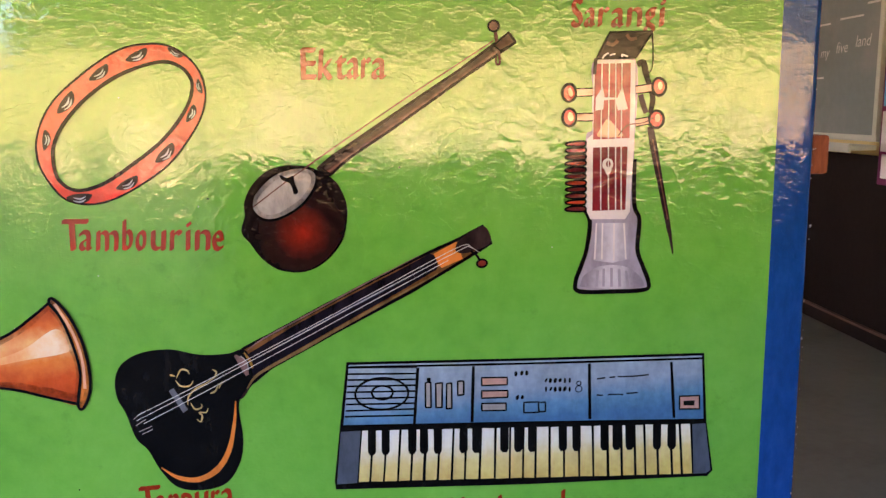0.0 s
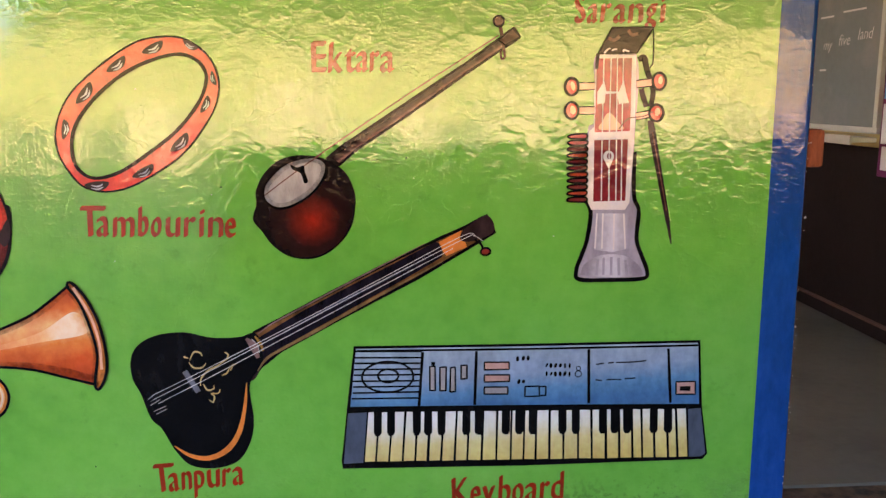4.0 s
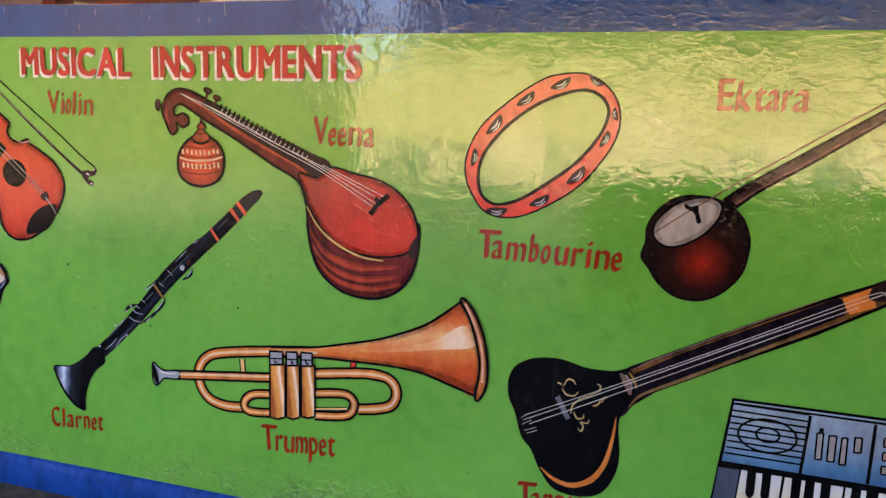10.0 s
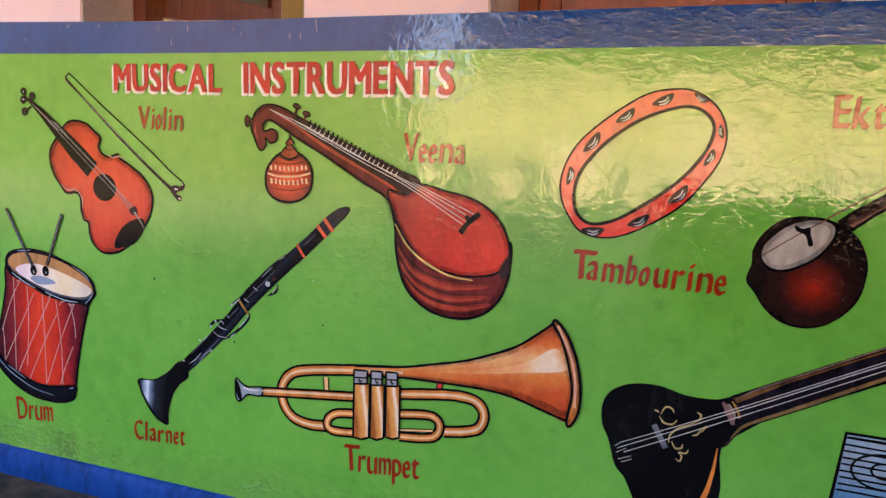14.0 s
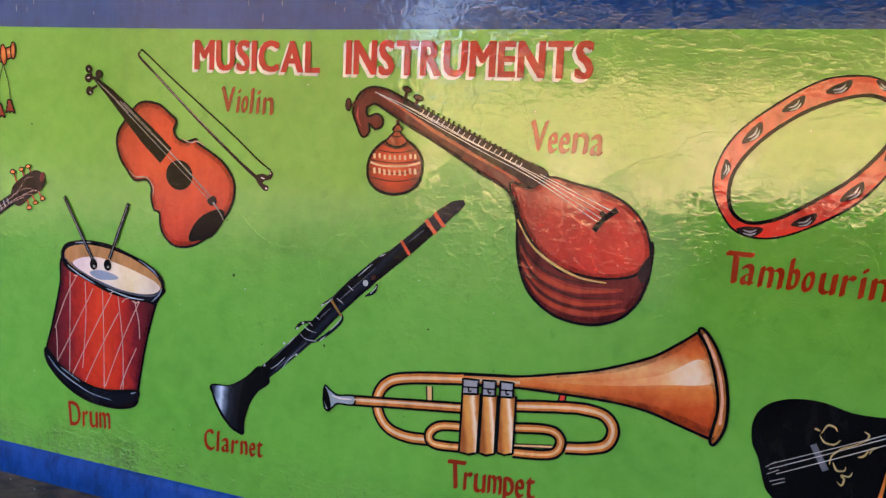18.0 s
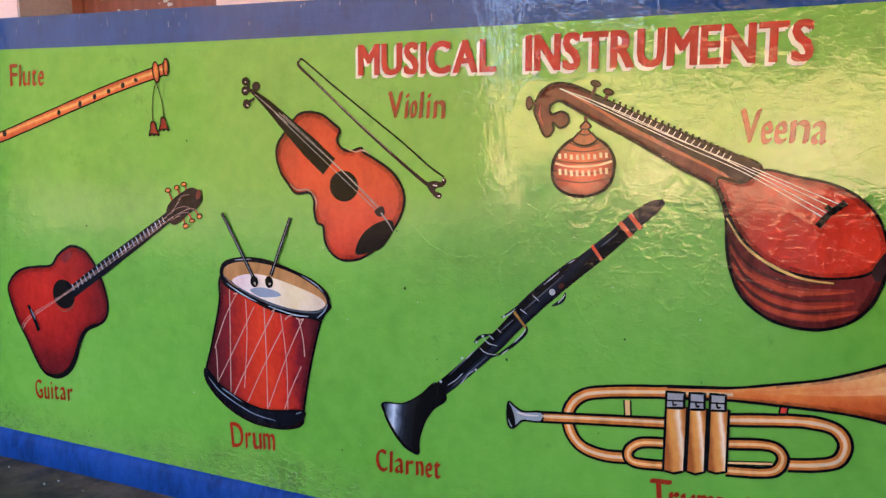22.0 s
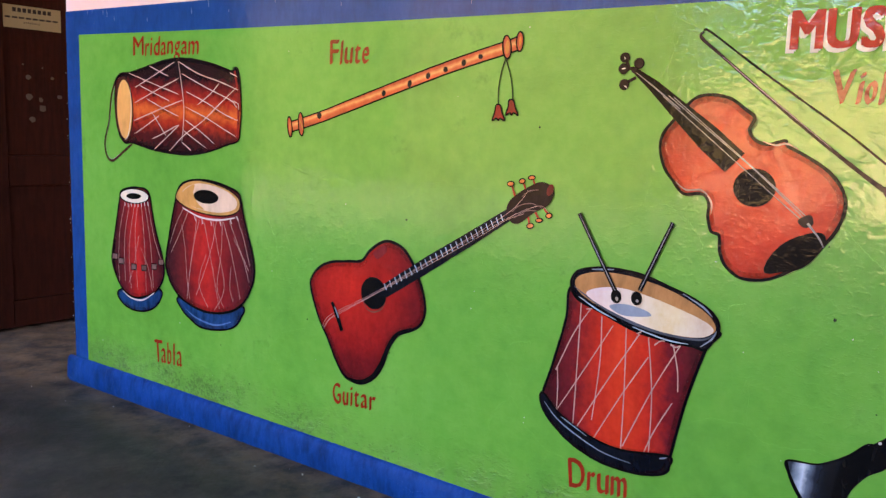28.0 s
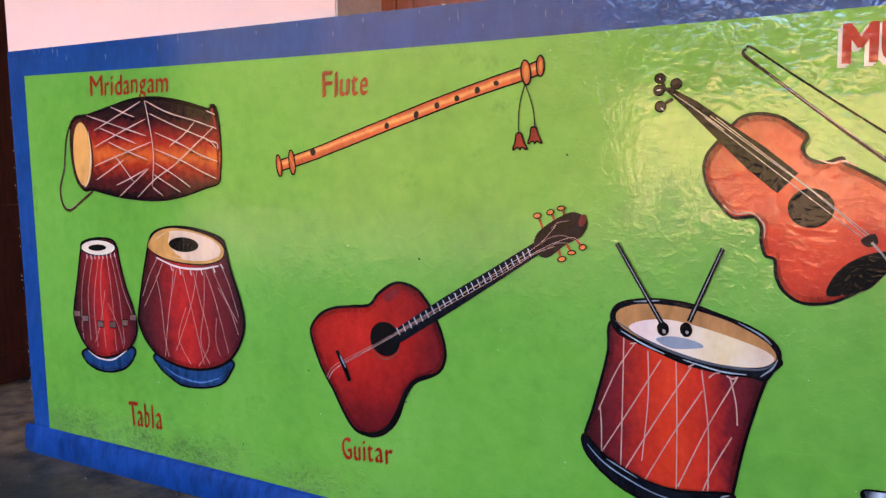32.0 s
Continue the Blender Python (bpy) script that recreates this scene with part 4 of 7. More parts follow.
PANEL_BLUE = airbrush("PANEL_BLUE", F, (-6, 113), (0, 3), [(0, PX(146, 162, 176)), (0.45, PX(136, 154, 174)), (0.75, PX(86, 132, 166)), (1, PX(60, 108, 148))])
KEY_IVORY = airbrush("KEY_IVORY", F, (0, -8), (3, -112), [(0, PX(226, 222, 214)), (0.3, PX(228, 220, 196)), (0.6, PX(220, 200, 134)), (1, PX(206, 180, 100))])
blob(F, "case", INK, 1, [(-326, 122), (-1, 119), (333, 118), (343, -16), (359, -114), (349, -125), (1, -126), (-352, -120), (-354, -104), (-341, 3)], soft=False)
blob(F, "control_panel", PANEL_BLUE, 2, [(-322, 117), (-1, 114), (329, 113), (337, -10), (0, -2), (-335, 4)], soft=False)
blob(F, "end_cheek", SLATE, 2, [(-340, -9), (-304, -8), (-313, -109), (-350, -110)], soft=False)
blob(F, "end_cheek", SLATE, 2, [(316, -20), (341, -19), (355, -113), (346, -119), (322, -119)], soft=False)
blob(F, "white_key", KEY_IVORY, 3, [(-301.1, -8), (-282.9, -8), (-290.9, -107), (-310.1, -107)], soft=False)
blob(F, "white_key", KEY_IVORY, 3, [(-279.1, -9), (-257.9, -9), (-265.9, -108), (-287.1, -107)], soft=False)
blob(F, "white_key", KEY_IVORY, 3, [(-254.1, -9), (-233.9, -9), (-239.9, -108), (-262.1, -108)], soft=False)
blob(F, "white_key", KEY_IVORY, 3, [(-229.1, -9), (-210.9, -10), (-215.9, -108), (-236.1, -108)], soft=False)
blob(F, "white_key", KEY_IVORY, 3, [(-206.1, -10), (-186.9, -10), (-192.9, -109), (-212.1, -108)], soft=False)
blob(F, "white_key", KEY_IVORY, 3, [(-182.1, -10), (-160.9, -11), (-166.9, -109), (-187.1, -109)], soft=False)
blob(F, "white_key", KEY_IVORY, 3, [(-157.1, -11), (-135.9, -11), (-140.9, -110), (-162.1, -110)], soft=False)
blob(F, "white_key", KEY_IVORY, 3, [(-132.1, -11), (-112.9, -12), (-115.9, -110), (-136.1, -110)], soft=False)
blob(F, "white_key", KEY_IVORY, 3, [(-108.1, -12), (-85.9, -12), (-88.9, -111), (-112.1, -110)], soft=False)
blob(F, "white_key", KEY_IVORY, 3, [(-81.1, -12), (-58.9, -13), (-59.9, -111), (-84.1, -111)], soft=False)
blob(F, "white_key", KEY_IVORY, 3, [(-54.1, -13), (-30.9, -13), (-31.9, -112), (-56.1, -112)], soft=False)
blob(F, "white_key", KEY_IVORY, 3, [(-27.1, -13), (-5.9, -14), (-6.9, -112), (-28.1, -112)], soft=False)
blob(F, "white_key", KEY_IVORY, 3, [(-2.1, -14), (17.1, -14), (16.1, -113), (-3.1, -112)], soft=False)
blob(F, "white_key", KEY_IVORY, 3, [(20.9, -14), (42.1, -14), (43.1, -113), (20.9, -113)], soft=False)
blob(F, "white_key", KEY_IVORY, 3, [(46.9, -15), (69.1, -15), (71.1, -114), (47.9, -114)], soft=False)
blob(F, "white_key", KEY_IVORY, 3, [(73.9, -15), (97.1, -16), (100.1, -114), (74.9, -114)], soft=False)
blob(F, "white_key", KEY_IVORY, 3, [(101.9, -15), (123.1, -16), (127.1, -115), (103.9, -114)], soft=False)
blob(F, "white_key", KEY_IVORY, 3, [(127.9, -16), (151.1, -16), (154.1, -116), (130.9, -115)], soft=False)
blob(F, "white_key", KEY_IVORY, 3, [(155.9, -16), (177.1, -17), (181.1, -116), (159.9, -116)], soft=False)
blob(F, "white_key", KEY_IVORY, 3, [(181.9, -17), (202.1, -17), (207.1, -116), (185.9, -116)], soft=False)
blob(F, "white_key", KEY_IVORY, 3, [(206.9, -17), (221.1, -18), (227.1, -117), (211.9, -116)], soft=False)
blob(F, "white_key", KEY_IVORY, 3, [(225.9, -17), (245.1, -18), (251.1, -117), (230.9, -117)], soft=False)
blob(F, "white_key", KEY_IVORY, 3, [(249.9, -18), (271.1, -19), (278.1, -118), (255.9, -117)], soft=False)
blob(F, "white_key", KEY_IVORY, 3, [(275.9, -19), (289.1, -19), (297.1, -118), (282.9, -118)], soft=False)
blob(F, "white_key", KEY_IVORY, 3, [(293.9, -19), (311.1, -19), (319.1, -118), (301.9, -118)], soft=False)
blob(F, "black_key", INK, 4, [(-291, -4), (-276, -4), (-277, -50), (-281, -56), (-289, -56), (-292, -49)], soft=False)
blob(F, "black_key", INK, 4, [(-266, -4), (-251, -5), (-252, -50), (-256, -56), (-264, -56), (-267, -49)], soft=False)
blob(F, "black_key", INK, 4, [(-218, -5), (-202, -6), (-203, -51), (-207, -57), (-215, -57), (-218, -50)], soft=False)
blob(F, "black_key", INK, 4, [(-196, -5), (-181, -6), (-181, -51), (-185, -58), (-193, -57), (-197, -51)], soft=False)
blob(F, "black_key", INK, 4, [(-171, -6), (-155, -7), (-156, -52), (-159, -58), (-168, -58), (-171, -51)], soft=False)
blob(F, "black_key", INK, 4, [(-123, -7), (-108, -7), (-108, -53), (-112, -59), (-120, -59), (-124, -52)], soft=False)
blob(F, "black_key", INK, 4, [(-100, -7), (-84, -8), (-84, -53), (-88, -60), (-96, -59), (-100, -53)], soft=False)
blob(F, "black_key", INK, 4, [(-48, -8), (-32, -9), (-32, -54), (-36, -61), (-44, -60), (-48, -54)], soft=False)
blob(F, "black_key", INK, 4, [(-22, -9), (-6, -9), (-6, -55), (-10, -61), (-18, -61), (-22, -54)], soft=False)
blob(F, "black_key", INK, 4, [(4, -9), (20, -10), (20, -56), (16, -62), (8, -62), (4, -55)], soft=False)
blob(F, "black_key", INK, 4, [(61, -10), (77, -11), (78, -57), (74, -63), (66, -63), (62, -56)], soft=False)
blob(F, "black_key", INK, 4, [(87, -11), (103, -11), (104, -57), (100, -64), (92, -64), (88, -57)], soft=False)
blob(F, "black_key", INK, 4, [(140, -12), (156, -12), (157, -59), (153, -65), (145, -65), (141, -58)], soft=False)
blob(F, "black_key", INK, 4, [(163, -12), (178, -13), (180, -59), (176, -65), (168, -65), (164, -58)], soft=False)
blob(F, "black_key", INK, 4, [(187, -13), (203, -13), (205, -59), (201, -66), (193, -66), (189, -59)], soft=False)
blob(F, "black_key", INK, 4, [(240, -14), (256, -14), (257, -61), (254, -67), (245, -67), (241, -60)], soft=False)
blob(F, "black_key", INK, 4, [(268, -14), (284, -15), (286, -61), (282, -68), (273, -67), (269, -60)], soft=False)
for p in ([(-198, 108), (-206, 0)], [(-97, 107), (-100, 1)], [(117, 105), (120, -2)], [(271, 103), (280, -6)],):
    line(F, "divider", INK, 4, p, 5.5)
line(F, "divider", INK, 4, [(-320, 113), (-1, 109), (329, 108)], 4)
for p in ([(-323, 112), (-200, 109)], [(-324, 100), (-201, 97)], [(-325, 89), (-201, 86)], [(-326, 77), (-202, 75)], [(-327, 66), (-203, 64)], [(-329, 54), (-204, 52)], [(-329, 43), (-205, 41)], [(-330, 31), (-206, 30)], [(-332, 20), (-207, 18)],):
    line(F, "speaker_slot", INK, 4, p, 3.4)
halo(F, "speaker_ring", INK, 5, (-264, 61), 48, 30, 4)
halo(F, "speaker_ring", INK, 5, (-263, 63), 19, 13, 4)
blob(F, "slider", TAN_GREY, 4, [(-185, 79), (-175, 80), (-175, 32), (-185, 32)], ink=2.6, soft=False)
blob(F, "slider", TAN_GREY, 4, [(-166, 77), (-154, 78), (-155, 31), (-166, 31)], ink=2.6, soft=False)
blob(F, "slider", TAN_GREY, 4, [(-146, 76), (-137, 77), (-137, 29), (-147, 28)], ink=2.6, soft=False)
blob(F, "slider", TAN_GREY, 4, [(-126, 80), (-115, 80), (-115, 54), (-126, 53)], ink=2.6, soft=False)
blob(F, "knob", INK, 4, [(-182, 88), (-175, 88), (-175, 81), (-182, 81)], soft=False)
blob(F, "button", TAN_PINK, 4, [(-82, 85), (-35, 84), (-35, 70), (-82, 70)], ink=2.6, soft=False)
blob(F, "button", TAN_PINK, 4, [(-82, 60), (-34, 59), (-34, 46), (-82, 46)], ink=2.6, soft=False)
blob(F, "button", TAN_GREY, 4, [(-82, 36), (-37, 35), (-37, 21), (-82, 22)], ink=2.6, soft=False)
blob(F, "button", PANEL_BLUE, 4, [(-4, 35), (23, 35), (24, 15), (-4, 15)], ink=2.6, soft=False)
blob(F, "button", PANEL_BLUE, 4, [(23, 34), (36, 34), (36, 16), (24, 16)], ink=2.6, soft=False)
oval(F, "dot", INK, 4, (-19, 90), 3, 5, 0)
oval(F, "dot", INK, 4, (-8, 91), 3, 5, -18)
oval(F, "dot", INK, 4, (1, 91), 3, 5, 0)
oval(F, "dot", INK, 4, (-16, 45), 3, 5, -18)
oval(F, "dot", INK, 4, (-7, 45), 3, 4, -18)
oval(F, "dot", INK, 4, (37, 76), 2, 4, -27)
oval(F, "dot", INK, 4, (45, 75), 3, 5, 0)
oval(F, "dot", INK, 4, (54, 75), 3, 5, -18)
oval(F, "dot", INK, 4, (63, 75), 3, 4, -18)
oval(F, "dot", INK, 4, (72, 74), 2, 5, 0)
oval(F, "dot", INK, 4, (81, 74), 2, 5, 0)
oval(F, "dot", INK, 4, (37, 59), 2, 5, 0)
oval(F, "dot", INK, 4, (46, 59), 2, 4, -27)
oval(F, "dot", INK, 4, (54, 58), 3, 5, 0)
oval(F, "dot", INK, 4, (63, 58), 3, 5, 0)
oval(F, "dot", INK, 4, (72, 58), 3, 5, -18)
oval(F, "dot", INK, 4, (81, 57), 2, 5, 0)
halo(F, "loop_mark", INK, 4, (98, 68), 4, 4, 1.6)
halo(F, "loop_mark", INK, 4, (98, 57), 6, 6, 1.6)
for p in ([(132, 75), (147, 77)], [(155, 77), (166, 78)], [(171, 78), (202, 78), (229, 80)], [(132, 44), (144, 43)], [(153, 44), (172, 44), (182, 43)], [(188, 45), (209, 46)],):
    line(F, "scribble", INK, 4, p, 2.5)
blob(F, "screen", TAN_PINK, 4, [(289, 36), (327, 36), (328, 10), (290, 11)], ink=2.6, soft=False)
blob(F, "screen_glass", INK, 7, [(297, 27), (318, 27), (318, 17), (297, 18)], soft=False)

RUST_DARK = enamel("dark_rust_paint", PX(124, 44, 34), 0.3)
SCROLL_GOLD = enamel("pale_gold_paint", PX(198, 172, 112), 0.2)
BRIDGE_GREY = enamel("bridge_grey_paint", PX(96, 98, 104), 0.3)
OLIVE_BROWN = enamel("olive_brown_paint", PX(122, 96, 58), 0.3)
SLATE_TIP = enamel("mouthpiece_black_paint", PX(36, 38, 42), 0.2)
KEY_SILVER = enamel("silver_key_paint", PX(176, 184, 192), 0.16)
FINGERBOARD = enamel("plum_black_paint", PX(22, 16, 24), 0.3)
F = figure("painted_tanpura", "black tanpura with gold scrollwork painted on the green wall", 0.961, 0.344)
blob(F, "neck", BROWN_ORANGE, 2, [(84, 129), (132, 153), (227, 202), (320, 249), (424, 298), (469, 317), (513, 340), (528, 309), (471, 275), (387, 226), (255, 158), (133, 93), (97, 65), (81, 85)], ink=5, soft=False)
blob(F, "fingerboard", FINGERBOARD, 4, [(91, 118), (173, 167), (267, 216), (359, 262), (419, 293), (432, 285), (431, 264), (367, 227), (268, 173), (174, 121), (100, 80)], soft=False)
blob(F, "collar", ORANGE, 4, [(425, 292), (466, 313), (477, 282), (439, 266), (433, 274)], soft=False)
blob(F, "head", BROWN_BLACK, 5, [(464, 299), (472, 316), (513, 340), (527, 311), (495, 295), (473, 292)])
blob(F, "body", BLACK_GLOSS, 3, [(-140, 82), (-125, 110), (-90, 128), (-41, 132), (8, 121), (57, 121), (86, 128), (100, 100), (97, 65), (79, 44), (72, 18), (77, -41), (68, -86), (43, -122), (0, -134), (-44, -126), (-72, -93), (-92, -53), (-111, -31), (-126, 17), (-139, 46)], label="glossy black painted body")
line(F, "heel", BROWN_GREY, 5, [(70, 118), (82, 103), (90, 80)], [4, 15, 5])
line(F, "heel_shine", TAN_GREY, 5.5, [(80, 116), (88, 104), (92, 90)], [2, 6, 2])
line(F, "heel", GOLD_DARK, 5, [(86, 122), (95, 108), (100, 93)], [3, 6, 3])
line(F, "crescent", ORANGE, 5, [(-71, -87), (-43, -107), (-8, -113), (27, -96), (50, -61), (62, -12), (67, 33)], [2, 7, 10, 11, 9, 6, 2])
for p in ([(-108, 3), (8, 61), (174, 146), (321, 222), (470, 297), (489, 303), (506, 293)], [(-106, 13), (8, 68), (174, 151), (321, 227), (466, 302), (492, 303)], [(-96, -3), (15, 53), (181, 139), (328, 216), (451, 280)],):
    line(F, "string", WHITE_LINE, 8, p, [0.9, 1.3, 1.0, 1.2, 0.9])
blob(F, "shoulder", BROWN_BLACK, 2.6, [(162, 108), (122, 84), (97, 61), (80, 38), (64, 40), (70, 85), (120, 100)])
line(F, "neck_edge", OLIVE_BROWN, 5, [(432, 256), (300, 186), (200, 131), (130, 94), (104, 77), (88, 55)], [2, 5, 6, 6, 5, 2])
line(F, "neck_edge", BROWN_GREY, 5, [(400, 290), (300, 240), (200, 188), (120, 146), (92, 126)], [1, 2.5, 3, 3, 1])
line(F, "board_shine", SLATE, 5.5, [(110, 112), (230, 176), (330, 226), (420, 272)], [1, 4, 4, 1])
blob(F, "bridge", BRIDGE_GREY, 6, [(-49, 56), (-40, 61), (-17, 20), (-26, 15)], soft=False)
for p in ([(-45, 86), (-36, 83)], [(-34, 79), (-26, 94), (-15, 93), (-11, 86)], [(-36, 76), (-28, 65), (-13, 64), (-5, 73)], [(-17, 29), (-15, 44), (-1, 59), (15, 67), (43, 86)], [(-12, 33), (-5, 21), (6, 23), (7, 30)], [(-3, 2), (4, -3), (7, 8), (2, 14), (14, 14), (18, 22)], [(29, 93), (36, 88), (32, 79)], [(23, 49), (32, 53), (39, 67)], [(39, 57), (43, 67), (50, 70)],):
    line(F, "scroll", SCROLL_GOLD, 6, p, [1, 3.4, 3, 1])
for p in ([(-113, 6), (-98, 18)], [(-110, -6), (-92, 5)], [(-105, -18), (-82, -8)], [(-100, -23), (-81, -14)],):
    line(F, "wire_end", TAN_GREY, 6, p, 1.5)
line(F, "knob_stem", INK, 6, [(491, 296), (503, 286), (507, 276)], 4)
oval(F, "knob", RUST_DARK, 7, (511, 273), 9, 7, 6, ink=3)

F = figure("painted_trumpet", "orange brass trumpet with black outline painted on the green wall", 0.411, 0.375)
BRASS_BELL = airbrush("BRASS_BELL", F, (295, 181), (312, 10), [(0, PX(192,76,28)), (0.18, PX(222,112,46)), (0.36, PX(238,178,116)), (0.46, PX(234,156,92)), (0.56, PX(226,122,50)), (0.75, PX(202,80,28)), (1, PX(176,62,24))])
line(F, "post", ORANGE_PALE, 1, [(-182, 17), (-180, -13)], 9, ink=3)
line(F, "post", RED_WARM, 1, [(83, 46), (80, 26)], 9, ink=3)
line(F, "tube", BRASS, 2, [(0, 53), (-112, 42), (-222, 27), (-269, 12), (-292, -20), (-288, -57), (-265, -84), (-224, -94), (-179, -91)], 17, ink=5)
line(F, "tube_shine", ORANGE_PALE, 6, [(0, 53), (-112, 42), (-222, 27), (-269, 12), (-292, -20), (-288, -57), (-265, -84), (-224, -94), (-179, -91)], 7)
line(F, "tube_glint", CREAM_PINK, 7.4, [(0, 53), (-112, 42), (-222, 27), (-269, 12), (-292, -20), (-288, -57), (-265, -84), (-224, -94), (-179, -91)], 2.6)
line(F, "tube", BRASS, 2, [(-10, 6), (68, 17), (121, 22), (161, 16), (178, -8), (168, -37), (135, -50), (92, -57)], 16, ink=5)
line(F, "tube_shine", ORANGE_PALE, 6, [(-10, 6), (68, 17), (121, 22), (161, 16), (178, -8), (168, -37), (135, -50), (92, -57)], 7)
line(F, "tube_glint", CREAM_PINK, 7.4, [(-10, 6), (68, 17), (121, 22), (161, 16), (178, -8), (168, -37), (135, -50), (92, -57)], 2.6)
line(F, "lead_pipe", BRASS, 8, [(-347, -39), (-230, -27), (-109, -15)], 14, ink=5)
line(F, "tube_shine", ORANGE_PALE, 12, [(-344, -37), (-230, -25), (-109, -13)], 6)
line(F, "tube_glint", CREAM_PINK, 13, [(-344, -36), (-230, -24), (-109, -12)], 2.4)
TOP_EDGE = [(-112, 52), (-6, 64), (68, 80), (127, 94), (172, 109), (235, 136), (277, 165), (313, 194)]
LOW_EDGE = [(347, 6), (293, 21), (237, 37), (173, 44), (82, 44), (-6, 42), (-112, 33)]
blob(F, "bell", BRASS_BELL, 5, TOP_EDGE + [(332, 161), (345, 116), (353, 64)] + LOW_EDGE)
BELL_GLARE = airbrush("BELL_GLARE", F, (40, 62), (345, 104), [(0, PX(224, 130, 62)), (0.35, PX(232, 150, 84)), (0.7, PX(242, 184, 124)), (0.9, PX(248, 220, 184)), (1, PX(236, 172, 104))])
blob(F, "bell_glare", BELL_GLARE, 6.5, [(30, 63), (120, 75), (190, 87), (258, 109), (312, 143), (334, 130), (340, 108), (318, 98), (262, 90), (190, 77), (120, 68)])
line(F, "bell_shade", DRY_SHADE, 8, [(347, 18), (299, 28), (237, 43), (173, 49), (82, 49), (-6, 46)], [6, 20, 15, 8, 6, 4])
line(F, "bell_shade", DRY_SHADE, 8, [(306, 182), (272, 155), (232, 129), (170, 102), (68, 75)], [8, 12, 10, 7, 4])
for edge in (TOP_EDGE, LOW_EDGE):
    line(F, "outline", INK, 7.9, edge, 5.0)
blob(F, "bell_rim", BRASS, 9, [(316, 198), (337, 174), (357, 129), (367, 77), (366, 30), (352, -1), (344, 7), (352, 63), (343, 116), (327, 164), (310, 190)], ink=5)
line(F, "bell_shine", PEACH, 12, [(319, 189), (344, 139), (357, 88), (358, 35)], 5)
blob(F, "mouthpiece", MOUTH_STEEL, 10, [(-412, -18), (-400, -25), (-381, -33), (-345, -29), (-346, -48), (-381, -51), (-392, -60), (-403, -69), (-411, -65), (-415, -46)], ink=3.6)
line(F, "mouth_shine", OFFWHITE, 12.5, [(-395, -36), (-376, -39), (-350, -37)], [2, 4, 2])
oval(F, "mouth_rim", INK, 13, (-407, -44), 7, 25, 16)
line(F, "slide", BRASS, 8, [(-109, -52), (-156, -59), (-177, -79), (-166, -97), (-110, -94)], 13, ink=5)
line(F, "tube_shine", ORANGE_PALE, 10.5, [(-109, -52), (-156, -59), (-177, -79), (-166, -97), (-110, -94)], 5)
line(F, "slide", BRASS, 8, [(-7, -36), (62, -28), (84, -43), (78, -66), (55, -77), (-7, -84)], 13, ink=5)
line(F, "tube_shine", ORANGE_PALE, 10.5, [(-7, -36), (62, -28), (84, -43), (78, -66), (55, -77), (-7, -84)], 5)
line(F, "slide", ORANGE_PALE, 8, [(-7, -70), (69, -59)], 4, ink=2)
VALVE = airbrush("VALVE_0", F, (-112, -14), (-75, -9), [(0, PX(172, 92, 34)), (0.2, PX(224, 146, 62)), (0.45, PX(232, 164, 84)), (0.66, PX(250, 230, 198)), (0.8, PX(220, 138, 60)), (1, PX(162, 84, 32))])
blob(F, "valve", VALVE, 13, [(-112, 15), (-75, 20), (-76, -98), (-94, -105), (-113, -103)], ink=4, soft=False)
blob(F, "valve_cap", STEEL, 16, [(-112, 44), (-80, 46), (-81, 18), (-112, 14)], ink=4, soft=False)
line(F, "cap_line", INK, 20, [(-112, 28), (-81, 31)], 3)
line(F, "cap_mark", INK, 20, [(-100, 30), (-99, 21), (-93, 23)], 3)
VALVE = airbrush("VALVE_1", F, (-72, -9), (-41, -5), [(0, PX(172, 92, 34)), (0.2, PX(224, 146, 62)), (0.45, PX(232, 164, 84)), (0.66, PX(250, 230, 198)), (0.8, PX(220, 138, 60)), (1, PX(162, 84, 32))])
blob(F, "valve", VALVE, 13, [(-72, 18), (-41, 22), (-41, -93), (-57, -100), (-73, -97)], ink=4, soft=False)
blob(F, "valve_cap", STEEL, 16, [(-72, 47), (-46, 49), (-46, 20), (-72, 17)], ink=4, soft=False)
line(F, "cap_line", INK, 20, [(-72, 31), (-46, 33)], 3)
line(F, "cap_mark", INK, 20, [(-61, 33), (-59, 24), (-54, 26)], 3)
VALVE = airbrush("VALVE_2", F, (-37, -4), (-5, 0), [(0, PX(172, 92, 34)), (0.2, PX(224, 146, 62)), (0.45, PX(232, 164, 84)), (0.66, PX(250, 230, 198)), (0.8, PX(220, 138, 60)), (1, PX(162, 84, 32))])
blob(F, "valve", VALVE, 13, [(-37, 21), (-5, 25), (-5, -86), (-21, -92), (-37, -90)], ink=4, soft=False)
blob(F, "valve_cap", STEEL, 16, [(-37, 50), (-11, 51), (-11, 23), (-37, 20)], ink=4, soft=False)
line(F, "cap_line", INK, 20, [(-37, 34), (-11, 36)], 3)
line(F, "cap_mark", INK, 20, [(-26, 36), (-24, 27), (-19, 29)], 3)

F = figure("painted_veena", "red veena with hanging gourd painted on the green wall", 0.416, 0.757)
VEENA_TOP = roundbrush("VEENA_TOP", F, (165, -60), 195, [(0, PX(215,55,35)), (0.4, PX(196,48,30)), (1, PX(178,48,30))])
GOURD_VEENA = roundbrush("GOURD_VEENA", F, (-283, 58), 67, [(0, PX(228,98,56)), (0.5, PX(204,64,35)), (0.8, PX(140,40,27)), (1, PX(66,22,20))])
